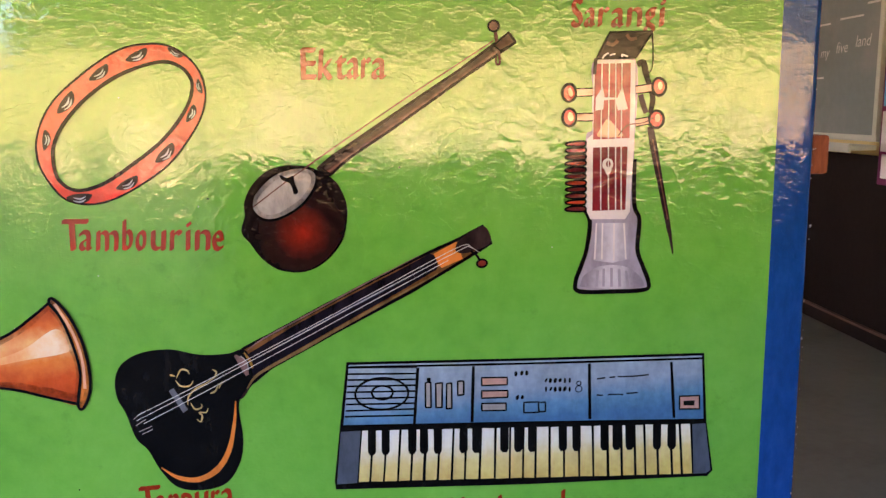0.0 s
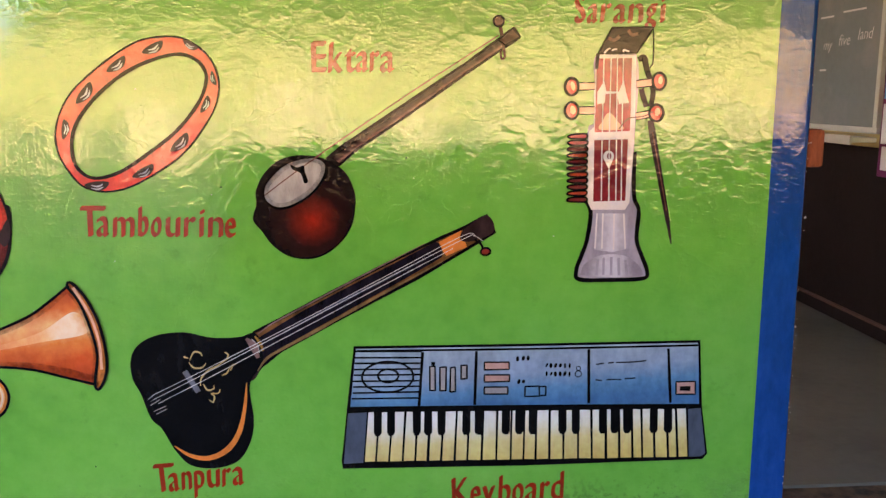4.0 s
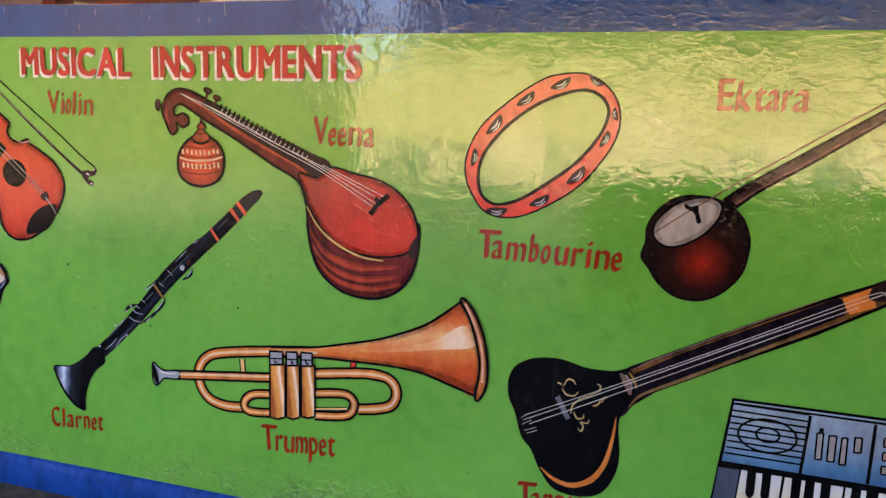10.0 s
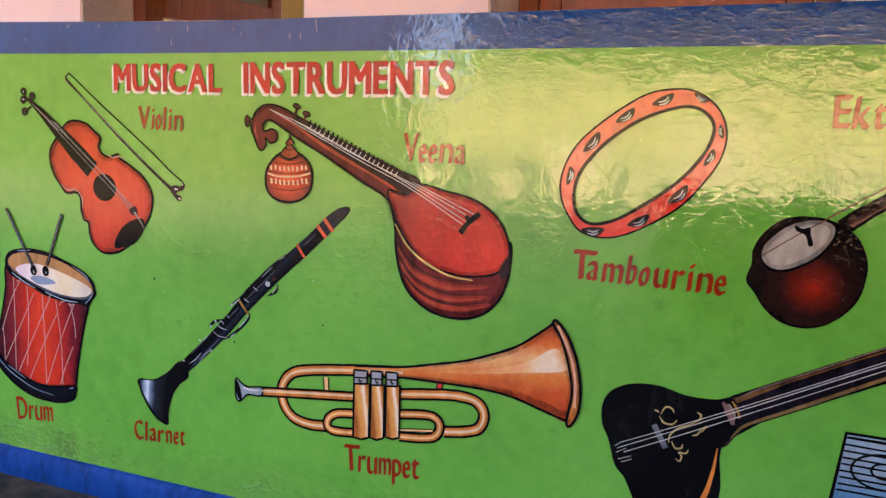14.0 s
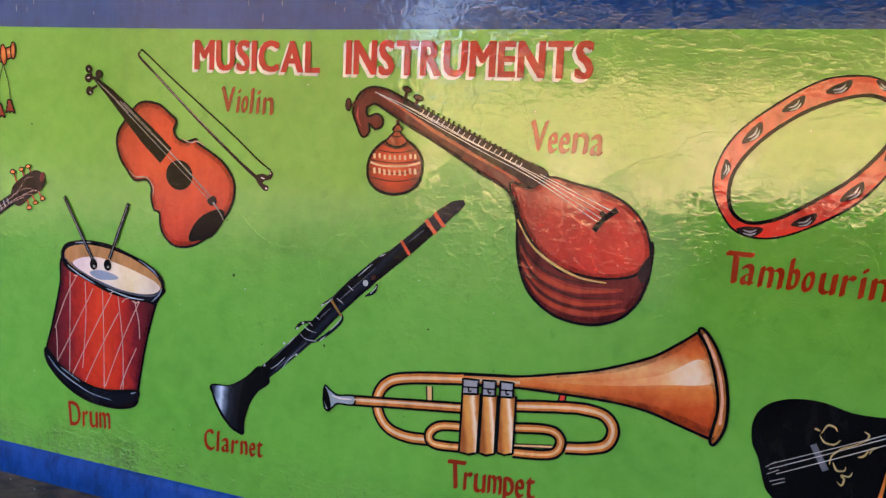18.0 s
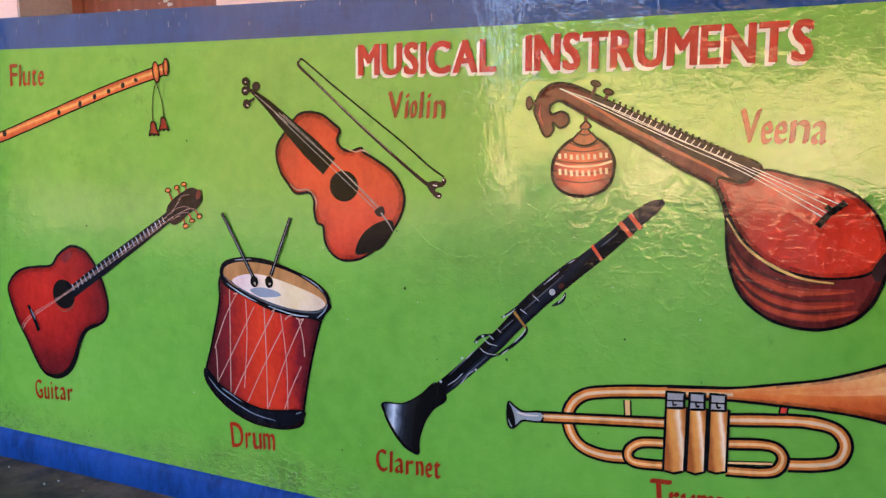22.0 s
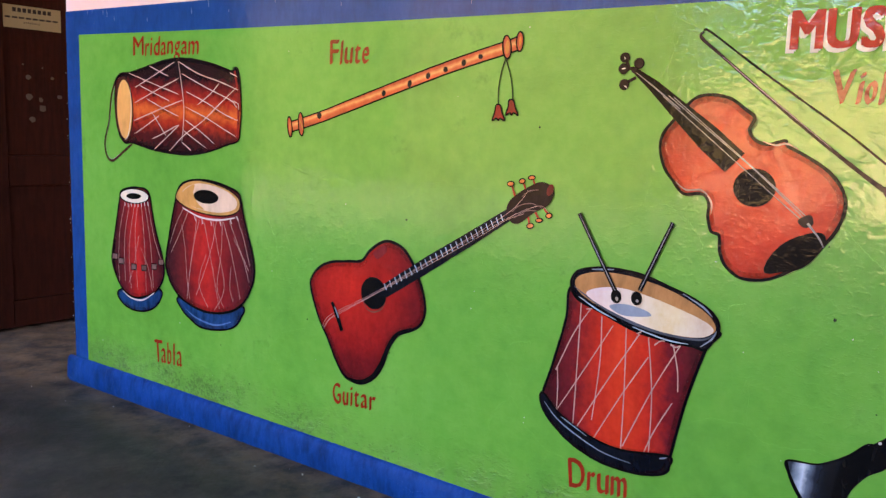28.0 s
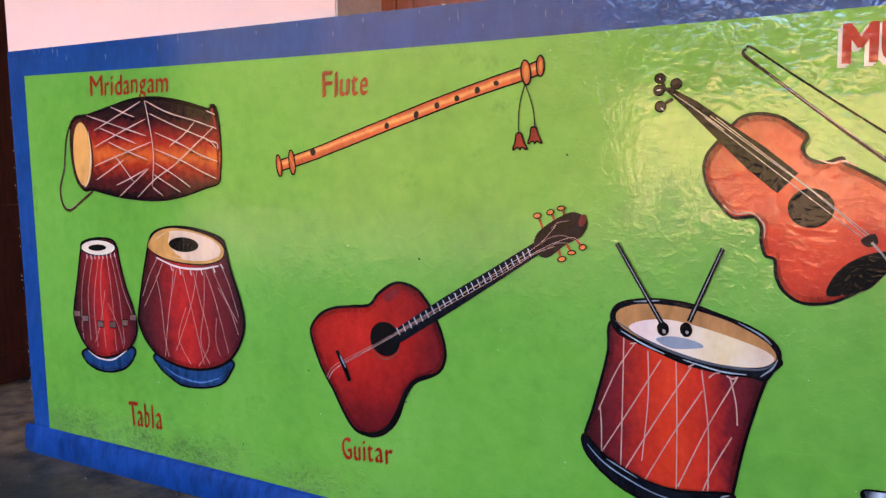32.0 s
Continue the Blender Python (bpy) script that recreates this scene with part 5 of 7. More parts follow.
blob(F, "neck", MAROON, 1, [(-369, 177), (-357, 196), (-333, 206), (-297, 200), (-234, 171), (-132, 124), (-39, 84), (23, 58), (-26, -13), (-36, -2), (-52, 27), (-106, 55), (-180, 97), (-256, 136), (-306, 164), (-328, 174), (-343, 167), (-349, 158), (-360, 159)], ink=4)
SCROLL = [(-371, 177), (-374, 156), (-366, 135), (-355, 113), (-345, 111), (-337, 122), (-338, 136), (-325, 126), (-310, 133), (-310, 148), (-323, 155), (-339, 150), (-345, 158), (-343, 169)]
blob(F, "scroll", MAROON, 3.2, SCROLL + [(-350, 176)])
line(F, "outline", INK, 5.2, SCROLL, 4.5)
line(F, "scroll_shine", CRIMSON, 5, [(-362, 168), (-364, 150), (-356, 130)], [1, 4, 1])
blob(F, "bowl", MAROON, 3, [(-36, 10), (-29, -31), (-27, -73), (-19, -114), (-3, -152), (27, -181), (66, -199), (117, -203), (161, -190), (192, -162), (209, -125), (216, -79), (213, -45), (190, -81), (65, -113), (0, -47)], ink=5)
RIB_GLOW = enamel("rib_red_paint", PX(136, 46, 34), 0.3)
for p in ([(-21, -70), (0, -108), (40, -130), (91, -142), (172, -134)], [(-16, -100), (7, -134), (46, -156), (98, -165), (172, -154)], [(-6, -129), (27, -162), (72, -179), (123, -181), (178, -168)]):
    line(F, "rib_glow", RIB_GLOW, 4.6, p, [6, 16, 18, 15, 4])
line(F, "rib", RUST, 5, [(-21, -72), (0, -110), (40, -132), (91, -144), (160, -138)], [3, 7, 9, 7, 2])
line(F, "rib", RUST, 5, [(-16, -102), (7, -136), (46, -158), (98, -167), (161, -159)], [3, 7, 9, 7, 2])
line(F, "rib", RUST, 5, [(-6, -131), (27, -164), (72, -181), (123, -183), (167, -173)], [3, 7, 9, 7, 2])
line(F, "rib", MAROON, 5, [(-26, -49), (-6, -86), (33, -116), (91, -128), (148, -123)], [3, 7, 8, 6, 2])
line(F, "rib_line", BROWN_DARK, 5.4, [(-26, -49), (-6, -86), (33, -116), (91, -128), (148, -123)], [1.5, 3, 4, 3, 1])
line(F, "rib", MAROON, 5, [(-18, -87), (7, -124), (46, -145), (98, -156), (161, -148)], [3, 7, 8, 6, 2])
line(F, "rib_line", BROWN_DARK, 5.4, [(-18, -87), (7, -124), (46, -145), (98, -156), (161, -148)], [1.5, 3, 4, 3, 1])
line(F, "rib", MAROON, 5, [(-13, -117), (17, -150), (59, -170), (111, -175), (164, -165)], [3, 7, 8, 6, 2])
line(F, "rib_line", BROWN_DARK, 5.4, [(-13, -117), (17, -150), (59, -170), (111, -175), (164, -165)], [1.5, 3, 4, 3, 1])
blob(F, "face", VEENA_TOP, 6, [(26, 56), (77, 46), (127, 36), (167, 17), (196, -12), (211, -48), (212, -79), (191, -104), (160, -114), (116, -117), (65, -108), (26, -87), (-6, -54), (-26, -19), (-37, 10), (-46, 41), (-6, 35)], ink=4)
line(F, "gold_edge", GOLD, 10, [(-29, -25), (0, -68), (40, -98), (91, -119), (141, -124)], [2, 4, 5, 4, 2])
blob(F, "dark_edge", BROWN_BLACK, 10, [(214, -68), (214, -102), (203, -117), (194, -104), (199, -89)])
line(F, "gold_stripe", RUST, 5, [(-312, 189), (-270, 167), (-200, 127), (-132, 94), (-65, 64), (-29, 42)], [2, 4, 7, 8, 8, 4])
blob(F, "fret_board", BROWN_BLACK, 8, [(-266, 184), (-200, 157), (-98, 115), (-26, 86), (21, 65), (-2, 34), (-26, 46), (-112, 87), (-200, 131), (-270, 170)], soft=False)
blob(F, "fret_board_end", BROWN_BLACK, 9, [(-9, 80), (22, 64), (-1, 33), (-32, 46)], soft=False)
for p in ([(-226, 175), (-229, 166)], [(-215, 171), (-218, 161)], [(-205, 166), (-208, 156)], [(-194, 161), (-197, 152)], [(-183, 156), (-186, 147)], [(-172, 152), (-175, 142)], [(-162, 147), (-165, 138)], [(-152, 142), (-155, 133)], [(-141, 138), (-144, 128)], [(-130, 133), (-133, 123)], [(-120, 128), (-123, 119)], [(-110, 124), (-113, 114)], [(-100, 119), (-102, 110)], [(-89, 115), (-92, 105)], [(-79, 110), (-82, 100)], [(-69, 105), (-72, 96)], [(-59, 101), (-61, 92)], [(-48, 96), (-51, 87)], [(-38, 92), (-41, 83)], [(-28, 87), (-31, 78)],):
    line(F, "fret", INK, 10, p, 4)
for p in ([(-223, 166), (-229, 157)], [(-212, 161), (-218, 153)], [(-202, 156), (-208, 148)], [(-192, 152), (-197, 143)], [(-181, 147), (-186, 138)], [(-170, 142), (-175, 134)], [(-160, 138), (-165, 129)], [(-149, 133), (-155, 124)], [(-139, 128), (-144, 120)], [(-128, 123), (-133, 115)], [(-118, 119), (-123, 111)], [(-108, 115), (-113, 106)], [(-97, 110), (-102, 101)], [(-86, 105), (-92, 97)], [(-76, 100), (-82, 92)], [(-66, 96), (-72, 88)], [(-56, 92), (-61, 83)], [(-45, 87), (-51, 79)], [(-36, 83), (-41, 74)], [(-26, 78), (-31, 70)],):
    line(F, "fret_shine", WHITE_LINE, 11, p, 1.6)
for p in ([(-326, 196), (-235, 162), (-119, 109), (0, 55), (128, -13)], [(-319, 193), (-200, 139), (-98, 92), (0, 49), (121, -19)], [(-270, 176), (-132, 113), (3, 58), (137, -4)], [(8, 60), (146, 2)],):
    line(F, "string", WHITE_LINE, 13, p, 1.3)
line(F, "bridge", INK, 14, [(112, -33), (128, -12), (151, 7)], [11, 9, 11])
line(F, "bridge_foot", INK, 14, [(122, 0), (137, -11)], 9)
line(F, "peg_stem", BROWN_DARK, 6, [(-378, 170), (-367, 170)], 6)
oval(F, "peg_head", BROWN_DARK, 7, (-384, 171), 6, 12, 0, ink=2)
line(F, "peg_stem", BROWN_DARK, 6, [(-260, 200), (-266, 182)], 6)
oval(F, "peg_head", BROWN_DARK, 7, (-260, 203), 9, 5, -18, ink=2)
line(F, "peg_stem", BROWN_DARK, 6, [(-237, 186), (-243, 175)], 6)
oval(F, "peg_head", BROWN_DARK, 7, (-237, 188), 9, 5, -18, ink=2)
line(F, "hanger", BROWN_DARK, 6, [(-277, 146), (-276, 131)], 7)
blob(F, "gourd", GOURD_VEENA, 4, [(-278, 113), (-247, 102), (-228, 82), (-223, 58), (-229, 30), (-249, 11), (-281, 3), (-312, 8), (-333, 25), (-338, 53), (-330, 78), (-309, 100)], ink=5)
blob(F, "gourd_neck", RUST, 8, [(-276, 137), (-267, 128), (-271, 122), (-256, 105), (-277, 94), (-300, 103), (-284, 122), (-286, 128)], ink=3)
for p in ([(-288, 126), (-277, 123), (-266, 127)], [(-293, 117), (-277, 113), (-262, 118)], [(-306, 99), (-277, 91), (-250, 101)],):
    line(F, "gourd_ring", BROWN_DARK, 10, p, 2.5)
line(F, "gourd_band", PEACH, 8, [(-332, 62), (-309, 57), (-280, 57), (-251, 60), (-227, 67)], 4)
for p in ([(-326, 88), (-279, 83), (-232, 92)], [(-335, 67), (-280, 63), (-225, 71)], [(-335, 49), (-280, 43), (-224, 53)], [(-331, 33), (-280, 28), (-230, 37)],):
    line(F, "gourd_band", BROWN_DARK, 8, p, 2)
for p in ([(-324, 79), (-323, 70)], [(-313, 80), (-312, 71)], [(-302, 78), (-301, 69)], [(-291, 78), (-290, 69)], [(-281, 78), (-279, 69)], [(-270, 79), (-269, 70)], [(-259, 79), (-258, 70)], [(-248, 82), (-247, 73)], [(-238, 82), (-237, 73)], [(-323, 52), (-322, 41)], [(-312, 52), (-311, 41)], [(-302, 50), (-300, 39)], [(-291, 50), (-290, 39)], [(-280, 50), (-279, 40)], [(-269, 51), (-268, 40)], [(-258, 51), (-257, 40)], [(-248, 55), (-246, 44)], [(-237, 55), (-236, 44)],):
    line(F, "gourd_dash", PEACH, 9, p, 5)

F = figure("painted_clarinet", "black clarinet with orange rings painted on the green wall", 0.020, 0.505)
CLARINET_BODY = airbrush("CLARINET_BODY", F, (-13, 11), (14, -14), [(0, PX(9, 10, 14)), (0.22, PX(27, 34, 46)), (0.42, PX(16, 20, 27)), (0.62, PX(9, 10, 13)), (1, PX(8, 8, 9))])
line(F, "body", CLARINET_BODY, 2, [(-177, -151), (-126, -106), (-58, -42), (-1, 20), (75, 92), (153, 159), (200, 202)], [27, 29, 30, 31, 30, 28, 26], ink=1.5)
line(F, "mouthpiece", SLATE_TIP, 2, [(196, 198), (222, 223), (244, 240), (262, 251)], [28, 26, 21, 5], ink=1.5)
for p in ([(-149, -111), (-115, -76), (-87, -49)], [(2, 31), (31, 58), (84, 108)], [(-40, -10), (-14, 15)], [(153, 166), (183, 192)], [(-142, -134), (-105, -99), (-68, -64)]):
    line(F, "sheen", SLATE, 5, p, [1, 3, 1])
BELL_SHEEN = airbrush("BELL_SHEEN", F, (-296, -207), (-215, -215), [(0, PX(50, 60, 74)), (0.12, PX(150, 168, 186)), (0.22, PX(206, 220, 232)), (0.32, PX(104, 120, 138)), (0.46, PX(36, 42, 53)), (0.66, PX(13, 15, 19)), (1, PX(11, 11, 12))])
blob(F, "bell", BELL_SHEEN, 4, [(-180, -132), (-214, -161), (-255, -185), (-304, -192), (-296, -219), (-274, -254), (-247, -280), (-220, -288), (-218, -260), (-206, -220), (-185, -187), (-156, -161)], ink=3)
blob(F, "bell_shade", BLACK_GLOSS, 7, [(-180, -133), (-218, -170), (-229, -216), (-234, -275), (-220, -285), (-218, -256), (-204, -218), (-183, -185), (-157, -161)])
line(F, "bell_rim", INK, 8, [(-304, -192), (-296, -219), (-274, -254), (-247, -280), (-220, -288)], [3, 6, 7, 6, 3])
for p in ([(203, 226), (224, 201)], [(186, 211), (207, 187)]):
    line(F, "ring", ORANGE_RED, 6, p, 8)
line(F, "ring", ORANGE_RED, 6, [(136, 167), (155, 141)], 6)
line(F, "ring", GOLD_DARK, 6, [(-13, 31), (11, 2)], 5)
line(F, "ring", TAN_GREY, 6, [(-184, -134), (-158, -163)], 2.5)
for p in ([(-39, 17), (-9, 38), (24, 70), (62, 104), (100, 136), (122, 146)], [(12, 6), (12, -8), (-11, -32), (-39, -54), (-63, -66)], [(88, 76), (82, 60), (62, 48)], [(-96, -39), (-82, -26), (-56, -18)]):
    line(F, "key_lever", NAVY_BLACK, 1, p, [2, 7, 7, 2])
for p in ([(-84, -48), (-69, -57), (-45, -58)], [(-76, -28), (-64, -37), (-46, -40)], [(-64, -20), (-54, -28)], [(-48, -6), (-38, -13)], [(0, 37), (14, 28)], [(24, 66), (37, 56)], [(-152, -132), (-135, -120), (-119, -103)], [(-125, -128), (-109, -106), (-92, -92)], [(-35, 18), (-21, 26), (-10, 36)], [(74, 55), (84, 66), (88, 73)], [(92, 131), (105, 138)], [(-13, -31), (4, -13), (12, 1)], [(-37, -56), (-23, -44)], [(-113, -74), (-96, -56)], [(46, 87), (60, 100), (76, 114)]):
    line(F, "key", KEY_SILVER, 8, p, [0.8, 2.0, 0.8])
for p in ((-90, -37), (-77, -24), (-121, -73), (-33, 19), (-91, -93), (-168, -127)):
    oval(F, "key_tip", KEY_SILVER, 9, p, 2.8, 2.4, 40)
oval(F, "key_pad", KEY_SILVER, 9, (63, 75), 6, 6, 9)
oval(F, "key_pad", BROWN_DARK, 8, (80, 88), 6, 4, 45)

F = figure("painted_violin", "orange-red violin painted on the green wall", -0.383, 0.757)
VIOLIN_TOP = roundbrush("VIOLIN_TOP", F, (13, 22), 198, [(0, PX(226,76,36)), (0.55, PX(216,62,32)), (0.85, PX(192,50,28)), (1, PX(160,40,26))])
blob(F, "body", VIOLIN_TOP, 2, [(-119, 139), (-100, 156), (-74, 161), (-41, 155), (-13, 136), (2, 123), (-5, 104), (5, 87), (27, 80), (53, 87), (59, 78), (88, 63), (124, 40), (148, 9), (152, -22), (142, -53), (123, -81), (99, -108), (68, -131), (36, -145), (-2, -146), (-28, -129), (-40, -105), (-43, -78), (-58, -71), (-65, -46), (-65, -24), (-78, -8), (-111, -10), (-131, 10), (-150, 35), (-160, 68), (-155, 95), (-138, 117)], ink=5)
line(F, "edge_tan", TAN_PINK, 5, [(-127, 10), (-107, -3), (-79, -2), (-61, -21), (-60, -43)], [1, 3, 3, 3, 1])
line(F, "edge_tan", TAN_PINK, 5, [(18, 85), (39, 79), (57, 82), (76, 73)], [1, 3, 3, 1])
blob(F, "fingerboard", INK, 5, [(-231, 211), (-219, 212), (-173, 186), (-127, 153), (-62, 107), (-10, 64), (-41, 31), (-89, 71), (-141, 123), (-187, 170)], soft=False)
oval(F, "sound_hole", INK, 5, (10, 8), 35, 32, 2)
blob(F, "chin_rest", INK, 5, [(123, -60), (99, -63), (71, -77), (49, -100), (38, -130), (68, -126), (99, -114), (125, -79)], ink=3)
for p in ([(-160, 159), (-88, 101), (1, 30), (92, -42)], [(-150, 160), (-78, 104), (14, 33), (94, -37)], [(-140, 157), (-62, 95), (26, 25), (97, -34)],):
    line(F, "string", TAN_GREY, 8, p, 1.4)
blob(F, "bridge", BROWN_BLACK, 8, [(84, -40), (102, -30), (108, -44), (99, -51), (90, -50)])
line(F, "tail_cord", TAN_GREY, 8, [(99, -44), (117, -65), (126, -80)], [4, 3, 2])
oval(F, "tuning_peg", BROWN_BLACK, 6, (-237, 228), 9, 8, -6, ink=2)
oval(F, "tuning_peg", BROWN_BLACK, 6, (-209, 217), 9, 9, 0, ink=2)
oval(F, "tuning_peg", BROWN_BLACK, 6, (-236, 180), 9, 9, 0, ink=2)
oval(F, "tuning_peg", BROWN_BLACK, 6, (-239, 208), 9, 9, -6, ink=2)
for p in ([(-234, 223), (-227, 205)], [(-211, 215), (-221, 201)], [(-233, 183), (-214, 192)],):
    line(F, "peg_stem", BROWN_BLACK, 5, p, 6)
for p in ([(-238, 229), (-236, 225)], [(-242, 208), (-235, 209)], [(-235, 178), (-230, 174)],):
    line(F, "peg_shine", WHITE_LINE, 10, p, 2)
line(F, "board_shine", TAN_GREY, 7, [(-214, 201), (-174, 172), (-127, 136)], [1, 2.5, 1.5])

F = figure("painted_violin_bow", "thin dark brown violin bow painted on the green wall", -0.318, 0.882)
line(F, "stick", BROWN_BLACK, 2, [(-159, 142), (-163, 132), (-124, 99), (-62, 47), (-1, -3), (71, -59), (118, -94), (143, -111)], [4, 6, 5, 5, 6, 6, 7, 8])
line(F, "stick_shine", TAN_GREY, 4, [(-124, 99), (-62, 48), (0, -1), (59, -48)], [0.6, 1.5, 1.5, 0.6])
line(F, "hair", INK, 2, [(-159, 143), (-148, 141), (-74, 86), (0, 33), (83, -26), (141, -71), (175, -93)], 3.4)
blob(F, "frog", BROWN_BLACK, 4, [(138, -106), (155, -101), (169, -103), (175, -94), (181, -100), (175, -111), (161, -115), (157, -121), (170, -126), (168, -135), (158, -134), (143, -120)])
for p in ([(152, -109), (161, -111)], [(163, -130), (168, -131)], [(174, -98), (176, -100)],):
    line(F, "frog_shine", WHITE_LINE, 8, p, 3)

F = figure("painted_drum", "red laced drum with two sticks painted on the green wall", -0.584, 0.389)
DRUM_SIDE = airbrush("DRUM_SIDE", F, (-159, -12), (141, 0), [(0, PX(80,22,28)), (0.16, PX(112,28,34)), (0.34, PX(200,48,30)), (0.5, PX(222,64,32)), (0.66, PX(198,46,28)), (0.84, PX(112,26,34)), (1, PX(74,20,26))])
blob(F, "shell", DRUM_SIDE, 1, [(-122, 165), (-131, 98), (-157, -1), (-176, -66), (-163, -105), (-115, -144), (-53, -168), (15, -174), (67, -167), (94, -152), (98, -124), (119, -18), (149, 86), (170, 124), (75, 137), (-54, 170)], ink=5)
blob(F, "bottom_band", NAVY_BLACK, 6, [(-174, -60), (-134, -95), (-65, -125), (2, -135), (94, -123), (98, -140), (92, -153), (67, -167), (15, -174), (-53, -168), (-115, -144), (-163, -107), (-180, -78)], ink=4)
for p in ([(-170, -78), (-141, -105), (-100, -127), (-39, -149), (22, -156)], [(-131, -100), (-72, -126)], [(78, -132), (93, -126)],):
    line(F, "band_shine", BLUE_GREY, 10, p, [1, 3, 2.4, 1])
blob(F, "rim", NAVY_BLACK, 8, [(-119, 186), (-101, 200), (-53, 209), (13, 207), (77, 190), (126, 173), (160, 152), (171, 130), (163, 110), (149, 87), (124, 89), (74, 90), (10, 100), (-56, 123), (-107, 141), (-123, 165)], ink=4)
line(F, "rim_shine", SLATE, 11, [(-115, 165), (-56, 134), (10, 113), (74, 103), (137, 103), (162, 116)], [2, 4, 6, 5, 4, 2])
for p in ([(-104, 147), (-63, 127), (-23, 113)], [(10, 106), (74, 93), (118, 92)],):
    line(F, "rim_glint", SKY_LINE, 13, p, [1, 3, 1])
for p in ([(102, 181), (139, 163), (157, 148)], [(-80, 203), (-33, 208)], [(140, 91), (159, 108), (167, 124)],):
    line(F, "rim_glint", BLUE_GREY, 13, p, [1, 3.5, 1])
blob(F, "inner_wall", TAN_DRUM, 9, [(-112, 181), (-87, 195), (-47, 201), (13, 198), (77, 184), (126, 164), (156, 144), (163, 121), (125, 105), (62, 105), (-3, 115), (-69, 137), (-108, 159)])
DRUM_HEAD = airbrush("DRUM_HEAD", F, (-61, 169), (137, 111), [(0, PX(232,214,212)), (0.4, PX(238,226,206)), (0.75, PX(234,216,172)), (1, PX(222,206,186))])
blob(F, "drum_head", DRUM_HEAD, 12, [(-89, 155), (-61, 170), (-14, 175), (44, 166), (107, 150), (150, 135), (161, 121), (137, 107), (75, 105), (10, 116), (-56, 136)])
blob(F, "smudge", BLUE_GREY, 13, [(-39, 138), (-9, 146), (31, 141), (45, 132), (17, 126), (-15, 125)])
line(F, "drumstick", NAVY_BLACK, 16, [(-112, 307), (-72, 240), (-29, 169)], [4.5, 5, 6], ink=1.6)
line(F, "stick_shine", STEEL, 18, [(-112, 307), (-72, 240), (-29, 169)], [0.6, 1.6, 1.2])
oval(F, "stick_ball", INK, 17, (-26, 158), 11, 13, 5)
oval(F, "ball_shine", TAN_GREY, 20, (-24, 154), 3, 4, 18)
line(F, "drumstick", NAVY_BLACK, 16, [(75, 305), (50, 246), (20, 175)], [4.5, 5, 6], ink=1.6)
line(F, "stick_shine", STEEL, 18, [(75, 305), (50, 246), (20, 175)], [0.6, 1.6, 1.2])
oval(F, "stick_ball", INK, 17, (15, 160), 11, 13, 5)
oval(F, "ball_shine", TAN_GREY, 20, (17, 156), 3, 3, 0)
for p in ([(-99, 136), (-101, 22), (-104, -108)], [(-78, 127), (-113, 71), (-148, -8)], [(-145, 1), (-142, -39), (-142, -91)], [(-54, 115), (-53, 27), (-64, -92)], [(-30, 101), (-88, 1), (-144, -92)], [(-3, 104), (0, -11), (0, -140)], [(28, 101), (-34, -4), (-96, -114)], [(44, 54), (-8, -34), (-60, -131)], [(42, 91), (55, -15), (56, -138)], [(103, 86), (55, -7), (3, -127)], [(90, 85), (101, 39), (104, 1)], [(95, -22), (63, -85), (42, -141)], [(-144, -88), (-139, -93)],):
    line(F, "lace", LACE, 5, p, 2.2)
for p in ([(-87, 125), (-75, 127)], [(19, 94), (29, 100)], [(55, 79), (65, 88), (74, 90)], [(85, 86), (94, 82), (104, 86)],):
    line(F, "lace_loop", LACE, 12, p, 2.5)

GUITAR_HEAD = enamel("dark_head_paint", PX(34, 20, 18), 0.3)
F = figure("painted_guitar", "deep red acoustic guitar painted on the green wall", -1.241, 0.419)
GUITAR_TOP = roundbrush("GUITAR_TOP", F, (-51, 61), 275, [(0, PX(188,38,26)), (0.4, PX(168,32,25)), (0.7, PX(116,22,25)), (1, PX(62,16,22))])
blob(F, "body", GUITAR_TOP, 2, [(-192, 34), (-187, 62), (-160, 89), (-123, 105), (-71, 113), (-22, 120), (2, 145), (35, 167), (63, 174), (100, 165), (127, 141), (150, 105), (168, 62), (172, 27), (161, -3), (135, -21), (95, -39), (68, -75), (50, -119), (27, -151), (-17, -176), (-68, -171), (-100, -138), (-132, -84), (-165, -34)], ink=6)
line(F, "edge_shade", INK, 5, [(135, -16), (90, -37), (66, -71), (45, -117), (17, -155), (-22, -174), (-58, -171)], [2, 6, 10, 12, 14, 12, 3])
blob(F, "cheek_shine", MAROON_FLAT, 5, [(15, 145), (35, 158), (54, 162), (56, 149), (31, 130), (19, 135)])
oval(F, "sound_hole", INK, 5, (18, 48), 40, 38, 7)
line(F, "hole_rim", BROWN, 6, [(-15, 24), (0, 7), (21, 4), (43, 14), (55, 31)], [1, 3, 3, 3, 1])
blob(F, "neck", NAVY_BLACK, 7, [(20, 52), (42, 69), (170, 150), (275, 211), (378, 272), (391, 251), (292, 187), (171, 111), (61, 45), (42, 42)], soft=False)
blob(F, "head", GUITAR_HEAD, 8, [(377, 270), (392, 297), (445, 329), (473, 329), (487, 313), (476, 288), (442, 269), (408, 245), (385, 250)])
oval(F, "head_tip", MAROON, 10, (478, 317), 7, 12, -21)
for p in ([(392, 268), (410, 282), (438, 288), (462, 280)], [(398, 256), (424, 272), (450, 274)], [(414, 300), (430, 312), (452, 316)]):
    line(F, "head_glint", BROWN_GREY, 12, p, [1, 2.2, 1])
